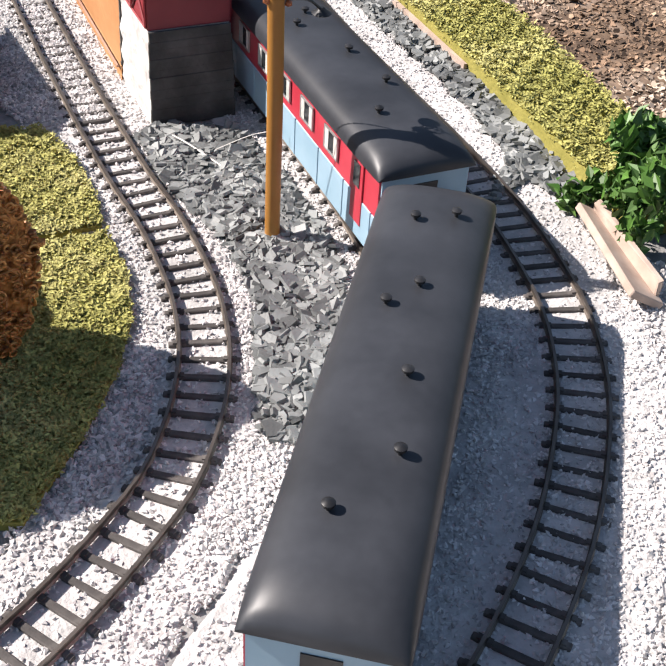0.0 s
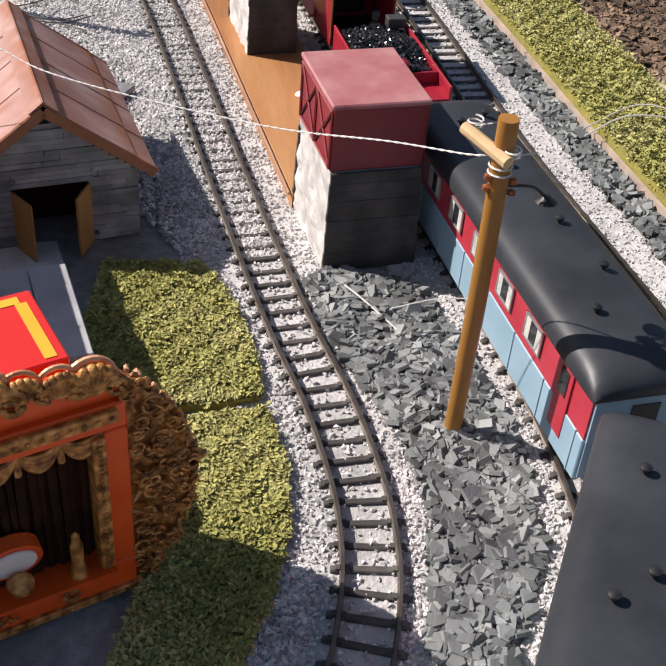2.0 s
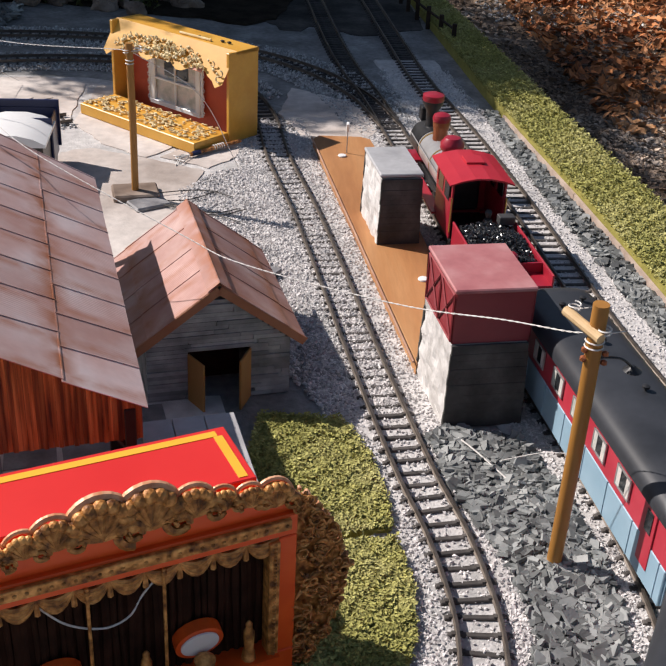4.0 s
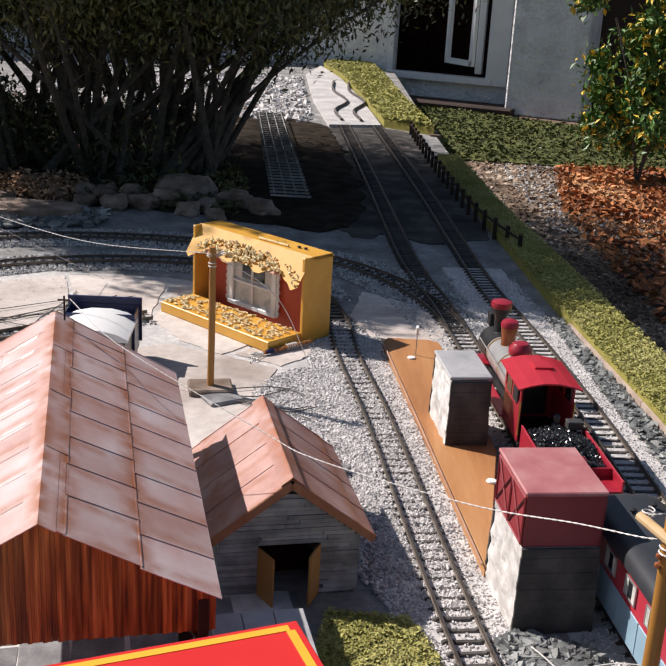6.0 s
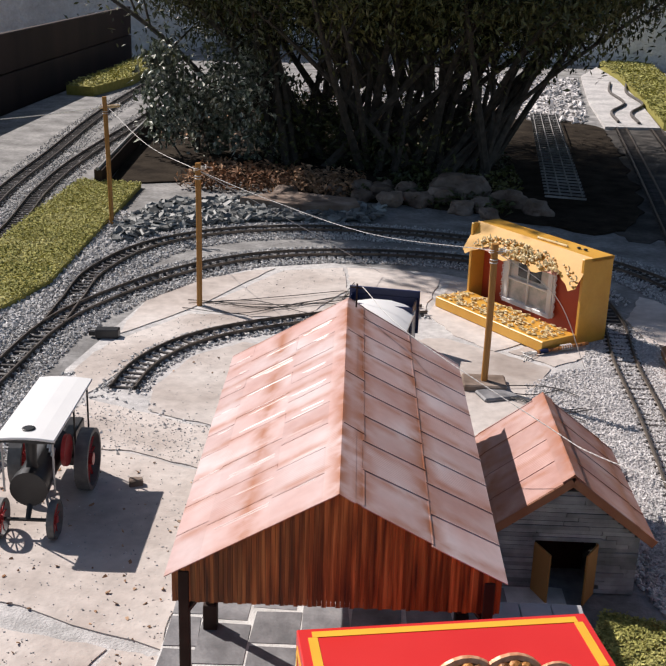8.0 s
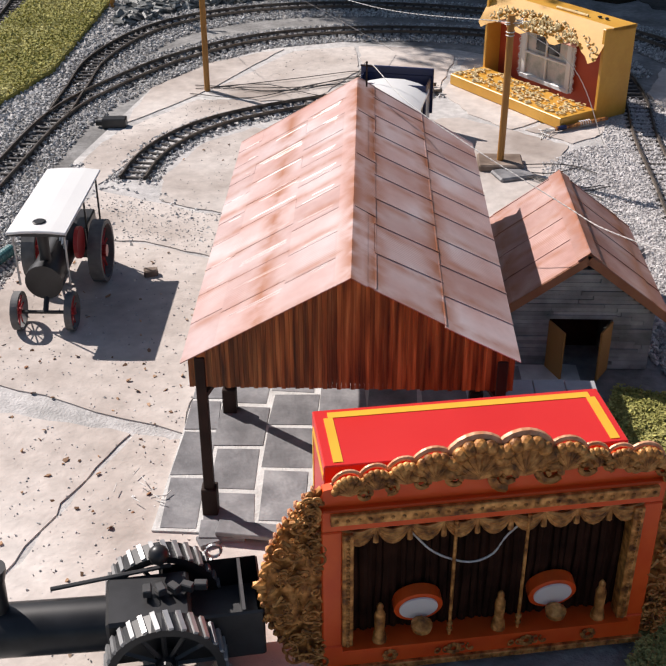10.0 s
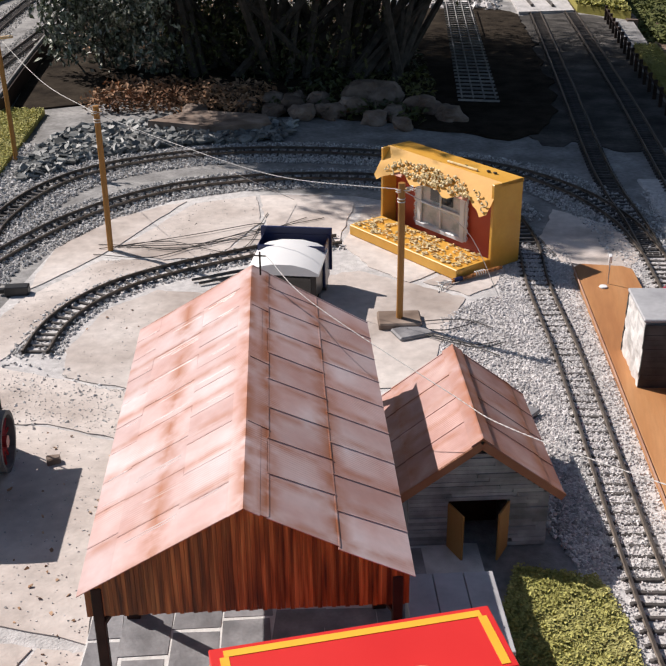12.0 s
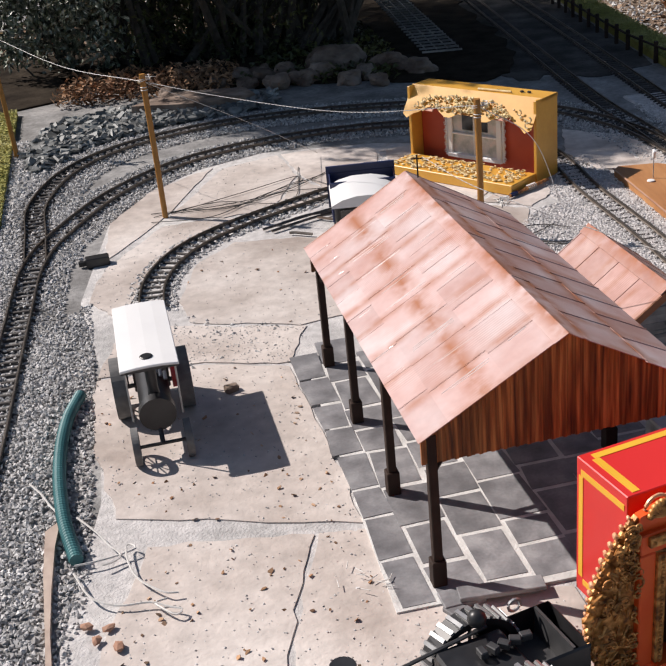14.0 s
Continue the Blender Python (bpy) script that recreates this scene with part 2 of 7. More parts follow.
def tin_roof(name, bands, cols, pitch):
    """Faded pink sheet metal: rust gathers along the seams at the given distances from the ridge, fine ribs run down the slope."""
    m = mat(name, cols, 11, 0.44, fine=0.1, per_object=0.12, spec=0.42)
    n, l = m.node_tree.nodes, m.node_tree.links
    b = n["Principled BSDF"]
    base = b.inputs["Base Color"].links[0].from_socket
    tc = n.new("ShaderNodeTexCoord")
    sep = n.new("ShaderNodeSeparateXYZ")
    l.new(tc.outputs["Object"], sep.inputs[0])
    no = n.new("ShaderNodeTexNoise")
    no.inputs["Scale"].default_value = 38
    no.inputs["Detail"].default_value = 6
    l.new(tc.outputs["Object"], no.inputs["Vector"])

    def math_node(op, a, bb=None, clamp=False):
        x = n.new("ShaderNodeMath")
        x.operation, x.use_clamp = op, clamp
        for k, v in enumerate((a, bb)):
            if v is None:
                continue
            if isinstance(v, (int, float)):
                x.inputs[k].default_value = v
            else:
                l.new(v, x.inputs[k])
        return x.outputs[0]
    total = None
    for c in bands:
        d = math_node('ABSOLUTE', math_node('SUBTRACT', sep.outputs["X"], c))
        w = math_node('SUBTRACT', 1.0, math_node('DIVIDE', d, 0.019), True)
        total = w if total is None else math_node('MAXIMUM', total, w)
    # a weaker stain where one sheet meets the next
    lean = math_node('MULTIPLY', math_node('MAXIMUM', sep.outputs["X"], 0.0), -0.15)
    cell = math_node('FRACT', math_node('DIVIDE', math_node('ADD', math_node('ADD', sep.outputs["Y"], 0.012), lean), pitch))
    edge = math_node('MULTIPLY', math_node('SUBTRACT', math_node('ABSOLUTE', math_node('SUBTRACT', cell, 0.5)), 0.3), 3.2, True)
    total = math_node('MAXIMUM', total, edge)
    blot = math_node('MULTIPLY', math_node('SUBTRACT', no.outputs["Fac"], 0.3), 3.6, True)
    amount = math_node('MULTIPLY', math_node('MULTIPLY', total, blot), 1.0, True)
    mx = n.new("ShaderNodeMix")
    mx.data_type = 'RGBA'
    l.new(amount, mx.inputs[0])
    l.new(base, mx.inputs[6])
    mx.inputs[7].default_value = (0.35, 0.13, 0.062, 1)
    l.new(mx.outputs[2], b.inputs["Base Color"])
    rib = math_node('SINE', math_node('MULTIPLY', sep.outputs["Y"], 1450.0))
    mod = n.new("ShaderNodeTexNoise")
    mod.inputs["Scale"].default_value = 14
    l.new(tc.outputs["Object"], mod.inputs["Vector"])
    rib = math_node('MULTIPLY', rib, math_node('MULTIPLY', math_node('SUBTRACT', mod.outputs["Fac"], 0.47), 5.0, True))
    bp = n.new("ShaderNodeBump")
    bp.inputs["Strength"].default_value = 0.25
    bp.inputs["Distance"].default_value = 0.0005
    l.new(rib, bp.inputs["Height"])
    l.new(bp.outputs[0], b.inputs["Normal"])
    return m


M["barn_tin"] = tin_roof("barn_roof_tin", (-0.094, 0.0, 0.022, 0.093), [(0.49, 0.285, 0.25), (0.56, 0.39, 0.37), (0.62, 0.50, 0.495)], 0.0689)
M["shed_tin"] = tin_roof("shed_roof_tin", (-0.09, 0.0, 0.016, 0.09), [(0.32, 0.15, 0.12), (0.44, 0.26, 0.23), (0.54, 0.38, 0.35)], 0.05)

# ---- building helpers ----


def link(name, bm, m, parent=None, label="", smooth=False):
    me = bpy.data.meshes.new(name)
    bm.normal_update()
    bm.to_mesh(me)
    bm.free()
    for one in (m if isinstance(m, (list, tuple)) else [m]):
        me.materials.append(one)
    if smooth:
        me.shade_smooth()
        me.set_sharp_from_angle(angle=radians(40))
    ob = new(name, me)
    if parent is not None:
        ob.parent = parent
    if label:
        ob["label"] = label
    return ob


def part(name, bm, m, parent, label="", smooth=False):
    return link(name, bm, m, parent, label, smooth)


def thing(name, m, label, category, group=""):
    ob = new(name)
    ob.empty_display_size = 0.02
    ob.matrix_basis = m
    return tagged(ob, label, category, group)


def box(bm, c, s, rz=0.0, rx=0.0, ry=0.0, bev=0.0):
    mtx = pose(*c, rx, ry, rz) @ Matrix.Diagonal((*s, 1))
    r = bmesh.ops.create_cube(bm, size=1.0, matrix=mtx)
    if bev:
        es = {e for v in r["verts"] for e in v.link_edges}
        bmesh.ops.bevel(bm, geom=list(es), offset=bev, segments=1, affect='EDGES')
    return r["verts"]


def rod(bm, a, b, r0, r1=None, n=10):
    a, b = Vector(a), Vector(b)
    d = b - a
    q = d.to_track_quat("Z", "Y").to_matrix().to_4x4()
    bmesh.ops.create_cone(bm, cap_ends=True, segments=n, radius1=r0, radius2=r0 if r1 is None else r1, depth=d.length,
                          matrix=Matrix.Translation((a + b) / 2) @ q)


def ball(bm, c, r, sc=(1, 1, 1), sub=2):
    return bmesh.ops.create_icosphere(bm, subdivisions=sub, radius=r, matrix=Matrix.Translation(c) @ Matrix.Diagonal((*sc, 1)))["verts"]


def lathe(bm, prof, n=16, m=Matrix()):
    rings = [[bm.verts.new(m @ Vector((r * math.cos(2 * math.pi * i / n), r * math.sin(2 * math.pi * i / n), z))) for i in range(n)] for r, z in prof]
    for a, b in zip(rings, rings[1:]):
        for i in range(n):
            bm.faces.new((a[i], a[(i + 1) % n], b[(i + 1) % n], b[i]))
    bm.faces.new(rings[0][::-1])
    bm.faces.new(rings[-1])


def slab_poly(bm, pts, z0, z1):
    """A flat piece with the outline pts (anticlockwise), from z0 up to z1."""
    a = [bm.verts.new((x, y, z0)) for x, y in pts]
    b = [bm.verts.new((x, y, z1)) for x, y in pts]
    bm.faces.new(a[::-1])
    bm.faces.new(b)
    for i in range(len(pts)):
        j = (i + 1) % len(pts)
        bm.faces.new((a[i], a[j], b[j], b[i]))


def side_poly(bm, pts, y0, y1):
    """A flat piece in the xz plane with the outline pts (anticlockwise seen from -y), from y0 back to y1."""
    a = [bm.verts.new((x, y0, z)) for x, z in pts]
    b = [bm.verts.new((x, y1, z)) for x, z in pts]
    bm.faces.new(a)
    bm.faces.new(b[::-1])
    for i in range(len(pts)):
        j = (i + 1) % len(pts)
        bm.faces.new((a[j], a[i], b[i], b[j]))


def spline(pts, step):
    """Points at even steps along a smooth line through pts."""
    p = [np.array(q, float) for q in pts]
    p = [2 * p[0] - p[1]] + p + [2 * p[-1] - p[-2]]
    out = []
    for a, b, c, d in zip(p, p[1:], p[2:], p[3:]):
        for u in np.linspace(0, 1, 24, endpoint=False):
            out.append(0.5 * (2 * b + (c - a) * u + (2 * a - 5 * b + 4 * c - d) * u * u + (3 * b - a - 3 * c + d) * u ** 3))
    out.append(p[-2])
    out = np.array(out)
    s = np.r_[0, np.cumsum(np.linalg.norm(np.diff(out, axis=0), axis=1))]
    k = max(2, int(round(s[-1] / step)) + 1)
    w = np.linspace(0, s[-1], k)
    return np.stack([np.interp(w, s, out[:, i]) for i in range(out.shape[1])], 1)


def tube(bm, pts, r, n=6):
    """A round tube along pts; r is one radius or one for each point."""
    pts = [Vector(p) for p in pts]
    rs = r if isinstance(r, (list, tuple, np.ndarray)) else [r] * len(pts)
    rings = []
    for i, p in enumerate(pts):
        d = (pts[min(i + 1, len(pts) - 1)] - pts[max(i - 1, 0)]).normalized()
        u = d.cross(Vector((0, 0, 1)) if abs(d.z) < 0.9 else Vector((1, 0, 0))).normalized()
        v = d.cross(u)
        rings.append([bm.verts.new(p + float(rs[i]) * (math.cos(2 * math.pi * k / n) * u + math.sin(2 * math.pi * k / n) * v)) for k in range(n)])
    for a, b in zip(rings, rings[1:]):
        for k in range(n):
            bm.faces.new((a[k], a[(k + 1) % n], b[(k + 1) % n], b[k]))
    bm.faces.new(rings[0][::-1])
    bm.faces.new(rings[-1])


def inside(pts, poly):
    x, y = pts[:, 0], pts[:, 1]
    hit = np.zeros(len(pts), bool)
    for (x0, y0), (x1, y1) in zip(poly, poly[1:] + poly[:1]):
        if y0 != y1:
            hit ^= ((y0 > y) != (y1 > y)) & (x < (x1 - x0) * (y - y0) / (y1 - y0) + x0)
    return hit


def scatter(poly, n, rng):
    """n random places inside an outline."""
    lo, hi = np.min(poly, 0), np.max(poly, 0)
    got = np.zeros((0, 2))
    while len(got) < n:
        p = rng.uniform(lo, hi, (n, 2))
        got = np.concatenate([got, p[inside(p, poly)]])
    return got[:n]


def along(line, half, n, rng, hole=0.0):
    """n random places in a band round a line, thinner in a strip of half-width hole down its middle."""
    k = rng.integers(0, len(line) - 1, n)
    d = line[k + 1] - line[k]
    d /= np.linalg.norm(d, axis=1)[:, None]
    off = rng.uniform(-half, half, n)
    p = line[k] + d * rng.uniform(-0.02, 0.02, (n, 1)) + np.stack([-d[:, 1], d[:, 0]], 1) * off[:, None]
    return p[(np.abs(off) > hole) | (rng.random(n) < 0.35)]


def mesh_of(name, verts, faces, m, parent=None):
    me = bpy.data.meshes.new(name)
    k = faces.shape[1]
    me.vertices.add(len(verts))
    me.vertices.foreach_set("co", np.asarray(verts, np.float32).ravel())
    me.loops.add(faces.size)
    me.loops.foreach_set("vertex_index", np.asarray(faces, np.int32).ravel())
    me.polygons.add(len(faces))
    me.polygons.foreach_set("loop_start", np.arange(0, faces.size, k, dtype=np.int32))
    me.update(calc_edges=True)
    me.validate()
    me.shade_flat()
    me.materials.append(m)
    ob = new(name, me)
    if parent is not None:
        ob.parent = parent
    return ob


OCTA_V = np.array([(1, 0, 0), (-1, 0, 0), (0, 1, 0), (0, -1, 0), (0, 0, 1), (0, 0, -1)], float)
OCTA_F = np.array([(0, 2, 4), (2, 1, 4), (1, 3, 4), (3, 0, 4), (2, 0, 5), (1, 2, 5), (3, 1, 5), (0, 3, 5)])


def turns(n, rng, tilt):
    """Random turns: any heading, tilted by up to about tilt radians."""
    a, b, c = rng.uniform(0, 2 * math.pi, n), rng.normal(0, tilt, n), rng.normal(0, tilt, n)
    z = np.zeros(n)
    o = np.ones(n)
    rz = np.stack([np.cos(a), -np.sin(a), z, np.sin(a), np.cos(a), z, z, z, o], 1).reshape(-1, 3, 3)
    rx = np.stack([o, z, z, z, np.cos(b), -np.sin(b), z, np.sin(b), np.cos(b)], 1).reshape(-1, 3, 3)
    ry = np.stack([np.cos(c), z, np.sin(c), z, o, z, -np.sin(c), z, np.cos(c)], 1).reshape(-1, 3, 3)
    return rz @ rx @ ry


def stones(name, places, z, size, m, rng, flat=0.75, tilt=0.5, parent=None):
    """Small broken stones, one mesh, each an uneven eight-sided lump."""
    n = len(places)
    r = size * rng.uniform(0.55, 1.35, (n, 1, 1))
    v = OCTA_V[None] * rng.uniform(0.6, 1.15, (n, 6, 3)) * np.array([1, 0.8, flat]) * r
    v = np.einsum("nij,nkj->nki", turns(n, rng, tilt), v + rng.normal(0, 0.12, (n, 6, 3)) * r)
    v += np.concatenate([places, np.full((n, 1), z) + rng.uniform(-0.4, 0.4, (n, 1)) * size], 1)[:, None]
    f = (OCTA_F[None] + 6 * np.arange(n)[:, None, None]).reshape(-1, 3)
    return mesh_of(name, v.reshape(-1, 3), f, m, parent)


def chips(name, places, z, size, m, rng, thick=0.16, tilt=0.25, parent=None):
    """Flat slate chips with five uneven corners and a real thickness."""
    n = len(places)
    a = np.linspace(0, 2 * math.pi, 5, endpoint=False) + rng.uniform(-0.45, 0.45, (n, 5))
    rad = size * rng.uniform(0.45, 1.25, (n, 1)) * rng.uniform(0.6, 1.15, (n, 5))
    sx = rng.uniform(0.55, 1.0, (n, 1))
    top = np.stack([rad * np.cos(a), rad * np.sin(a) * sx, np.full((n, 5), size * thick)], 2)
    low = top * np.array([1.06, 1.06, -1])
    v = np.concatenate([top, low], 1)
    v = np.einsum("nij,nkj->nki", turns(n, rng, tilt), v)
    v += np.concatenate([places, z + rng.uniform(0, 1, (n, 1)) * size * 0.6], 1)[:, None]
    tri = [(0, 1, 2), (0, 2, 3), (0, 3, 4)]
    for i in range(5):
        j = (i + 1) % 5
        tri += [(i, i + 5, j + 5), (i, j + 5, j)]
    f = (np.array(tri)[None] + 10 * np.arange(n)[:, None, None]).reshape(-1, 3)
    return mesh_of(name, v.reshape(-1, 3), f, m, parent)


def leaves(name, centres, size, m, rng, parent=None, tilt=0.9, long=1.6):
    """Small folded leaves, four corners each, at the given places in space."""
    n = len(centres)
    base = np.array([(0, -1, 0), (0.5, 0, 0.18), (0, 1, 0), (-0.5, 0, 0.18)]) * np.array([1, long / 1.6, 1])
    v = base[None] * size * rng.uniform(0.6, 1.3, (n, 1, 1))
    v = np.einsum("nij,nkj->nki", turns(n, rng, tilt), v) + centres[:, None]
    f = (np.array([(0, 1, 2), (0, 2, 3)])[None] + 4 * np.arange(n)[:, None, None]).reshape(-1, 3)
    return mesh_of(name, v.reshape(-1, 3), f, m, parent)


def curve_bm(pts, r, n=6, step=None):
    bm = bmesh.new()
    tube(bm, spline(pts, step or 0.01), r, n)
    return bm

# ---- the large ground ----
rng = np.random.default_rng(7)
bm = bmesh.new()
n_ring = 48
ring = [[bm.verts.new((r * math.cos(a), 3 + r * math.sin(a), -0.22)) for a in np.linspace(0, 2 * math.pi, n_ring, endpoint=False)] for r in (3, 12, 60, 900)]
bm.faces.new(ring[0])
for a, b in zip(ring, ring[1:]):
    for i in range(n_ring):
        bm.faces.new((a[i], b[i], b[(i + 1) % n_ring], a[(i + 1) % n_ring]))
tagged(link("ground", bm, M["soil"]), "brown soil ground strewn with bark chips and leaves", "ground", kind="structure")

BED = [(0.93, -0.9), (0.955, 0.4), (0.955, 0.9), (0.92, 1.3), (0.85, 1.8), (0.78, 2.25), (0.70, 3.0), (0.62, 4.0), (0.56, 5.1), (0.42, 8.9),
       (-1.2, 8.9), (-3.3, 8.9), (-2.95, 5.6), (-2.72, 4.3), (-2.5, 3.2), (-2.3, 2.4), (-1.9, -0.9)]
bm = bmesh.new()
slab_poly(bm, BED, -0.24, -0.003)
tagged(link("raised_bed", bm, M["bed_dark"]), "raised railway bed of grey earth and fine stone", "ground", kind="structure")

# ---- tracks ----
LINE_A = spline([(-0.62, -0.02), (-0.35, -0.10), (-0.05, -0.05), (0.16, 0.07), (0.29, 0.195), (0.341, 0.28), (0.37, 0.37), (0.379, 0.45), (0.376, 0.52), (0.364, 0.61),
                 (0.343, 0.71), (0.318, 0.86), (0.288, 1.06), (0.254, 1.30), (0.219, 1.53), (0.170, 1.80), (0.135, 2.08), (0.06, 2.30), (-0.08, 2.43),
                 (-0.28, 2.475), (-0.54, 2.44), (-0.79, 2.31), (-0.95, 2.08), (-1.03, 1.80), (-1.045, 1.60), (-1.0, 1.30), (-0.935, 0.92), (-0.88, 0.60),
                 (-0.8, 0.25)], 0.0125)
LINE_B = spline([(-0.3, -0.28), (0.05, -0.2), (0.27, -0.07), (0.42, 0.085), (0.50, 0.19), (0.552, 0.29), (0.578, 0.39), (0.585, 0.49), (0.58, 0.60), (0.566, 0.72),
                 (0.538, 0.92), (0.515, 1.15), (0.482, 1.5), (0.435, 1.9), (0.395, 2.22), (0.355, 2.45), (0.315, 2.8), (0.25, 3.6), (0.13, 5.0), (0.0, 6.4)], 0.0125)
LINE_C = spline([(-0.1, -0.35), (0.25, -0.22), (0.43, -0.08), (0.525, 0.008), (0.602, 0.095), (0.66, 0.183), (0.705, 0.275), (0.735, 0.39), (0.742, 0.55), (0.728, 0.70),
                 (0.707, 0.846), (0.672, 1.11), (0.636, 1.55), (0.59, 1.96), (0.53, 2.38), (0.494, 2.79), (0.43, 3.6), (0.30, 5.0), (0.13, 6.6)], 0.0125)
LINE_D = spline([(-1.045, 1.62), (-1.09, 1.80), (-1.14, 2.02), (-1.125, 2.28), (-1.02, 2.48), (-0.83, 2.62), (-0.6, 2.69), (-0.31, 2.70), (0.0, 2.64), (0.22, 2.48),
                 (0.36, 2.25), (0.425, 2.0)], 0.0125)
SIDING = spline([(-0.748, 1.335), (-0.760, 1.42), (-0.758, 1.50), (-0.738, 1.59), (-0.698, 1.672), (-0.642, 1.742), (-0.568, 1.812), (-0.475, 1.888), (-0.40, 1.945), (-0.29, 2.0)], 0.0125)
LOOP_1 = spline([(-1.4, 1.5), (-1.53, 2.22), (-1.735, 2.84), (-1.89, 3.46), (-2.08, 4.5), (-2.3, 5.6)], 0.0125)
LOOP_2 = spline([(-1.52, 1.5), (-1.66, 2.22), (-1.86, 2.84), (-2.03, 3.46), (-2.27, 4.3), (-2.44, 5.0), (-2.66, 6.0)], 0.0125)


def rail_mesh(line, side, z=0.0035):
    prof = [(-0.0025, 0), (0.0025, 0), (0.0008, 0.0018), (0.0008, 0.0052), (0.0016, 0.006), (0.0014, 0.0075), (-0.0014, 0.0075), (-0.0016, 0.006), (-0.0008, 0.0052), (-0.0008, 0.0018)]
    bm = bmesh.new()
    prev = None
    for i in range(0, len(line), 2):
        d = line[min(i + 1, len(line) - 1)] - line[max(i - 1, 0)]
        d = d / np.linalg.norm(d)
        nx, ny = -d[1], d[0]
        o = line[i] + side * 0.0234 * np.array([nx, ny])
        cur = [bm.verts.new((o[0] + u * nx, o[1] + u * ny, z + w)) for u, w in prof]
        if prev:
            for k in range(len(prof)):
                bm.faces.new((prev[k], cur[k], cur[(k + 1) % len(prof)], prev[(k + 1) % len(prof)]))
        prev = cur
    return bm


bm = bmesh.new()
box(bm, (0, 0, 0.0005), (0.067, 0.0065, 0.007), bev=0.0008)
for sx in (-1, 1):
    box(bm, (sx * 0.0275, 0, 0.0048), (0.004, 0.005, 0.0018))
    box(bm, (sx * 0.0193, 0, 0.0048), (0.004, 0.005, 0.0018))
SLEEPER = bpy.data.meshes.new("sleeper")
bm.to_mesh(SLEEPER)
bm.free()
SLEEPER.materials.append(M["sleeper"])


def track(name, line, label, sink=0.0):
    """Two rails on sleepers 25 mm apart."""
    t = thing(name, Matrix(), label, "railway track", "garden railway tracks")
    for s in (-1, 1):
        part("rail", rail_mesh(line, s), M["rail"], t)
    r = np.random.default_rng(len(line))
    for i in range(1, len(line) - 1, 2):
        d = line[i + 1] - line[i - 1]
        a = math.degrees(math.atan2(d[1], d[0])) - 90 + r.normal(0, 1.2)
        low = sink if line[i][1] > 0.86 else 0.0
        o = new("sleeper", SLEEPER)
        o.parent = t
        o.matrix_basis = pose(line[i][0], line[i][1], -0.0005 - low + r.normal(0, 0.0004), 0, 0, a)
    return t


track("railway_track", LINE_A, "narrow-gauge model track on dark sleepers in pale ballast", 0.0014)
track("railway_track", LINE_B, "model track running beside the platform to the shrub")
track("railway_track", LINE_C, "outer model track with shiny rails beside the slate edging")
track("railway_track", LINE_D, "curved model track branching off at a set of points")
track("railway_siding", SIDING, "short curved siding ending on the paving")
track("railway_track", LOOP_1, "straight model track beside the moss strip")
track("railway_track", LOOP_2, "straight model track along the dark boundary boards")

# ---- ballast, slate, paving ----
bm = bmesh.new()


def ribbon(bm, line, half, z):
    prev = None
    r = np.random.default_rng(3)
    for i in range(0, len(line), 3):
        d = line[min(i + 1, len(line) - 1)] - line[max(i - 1, 0)]
        d = d / np.linalg.norm(d)
        nn = np.array([-d[1], d[0]])
        a, b = line[i] + nn * (half + r.normal(0, 0.004)), line[i] - nn * (half + r.normal(0, 0.004))
        cur = [bm.verts.new((*a, -0.004)), bm.verts.new((*(a - nn * 0.006), z)), bm.verts.new((*(b + nn * 0.006), z)), bm.verts.new((*b, -0.004))]
        if prev:
            for k in range(3):
                bm.faces.new((prev[k], prev[k + 1], cur[k + 1], cur[k]))
        prev = cur


near_part = lambda line, y0, y1: line[(line[:, 1] > y0) & (line[:, 1] < y1) & (line[:, 0] > -0.4)]
for line, z in ((near_part(LINE_A, -0.2, 2.0), 0.0), (near_part(LINE_B, -0.3, 2.1), 0.0004), (near_part(LINE_C, -0.3, 2.6), 0.0008)):
    ribbon(bm, line, 0.085, z)
tagged(link("ballast_bed", bm, M["bed"]), "pale stone dust packed between the sleepers", "ballast", kind="stuff")

pl = np.concatenate([along(near_part(LINE_A, 0.05, 2.05), 0.085, 24000, rng, 0.021), along(near_part(LINE_A, 0.86, 2.05), 0.02, 5000, rng), along(near_part(LINE_B, 0.0, 2.1), 0.075, 18000, rng, 0.021),
                     along(near_part(LINE_C, -0.1, 2.5), 0.095, 26000, rng, 0.021)])
tagged(stones("ballast_stones", pl, 0.0005, 0.0030, M["ballast"], rng), "pale grey granite ballast chippings along the tracks", "ballast", kind="stuff")
wide = [(0.62, 0.2), (0.70, 0.3), (0.85, 0.45), (0.94, 0.40), (0.90, -0.1), (0.62, -0.15), (0.5, -0.1)]
gaps = [(0.40, 0.30), (0.42, 0.56), (0.36, 0.82), (0.46, 0.82), (0.56, 0.55), (0.53, 0.35), (0.46, 0.24), (0.38, 0.14), (0.32, 0.16)]
by_shed = [(0.02, 1.22), (0.2, 1.02), (0.25, 1.25), (0.15, 1.78), (0.05, 1.72), (-0.02, 1.62), (0.0, 1.4)]
by_loco = [(0.60, 0.3), (0.70, 0.32), (0.71, 0.6), (0.68, 0.9), (0.60, 1.2), (0.56, 1.2), (0.61, 0.7)]
pl = np.concatenate([scatter(wide, 9000, rng), scatter(gaps, 8000, rng), scatter(by_shed, 11000, rng), scatter(by_loco, 6500, rng)])
bm = bmesh.new()
for p in (wide, gaps, by_shed, by_loco):
    slab_poly(bm, p, -0.01, -0.0012)
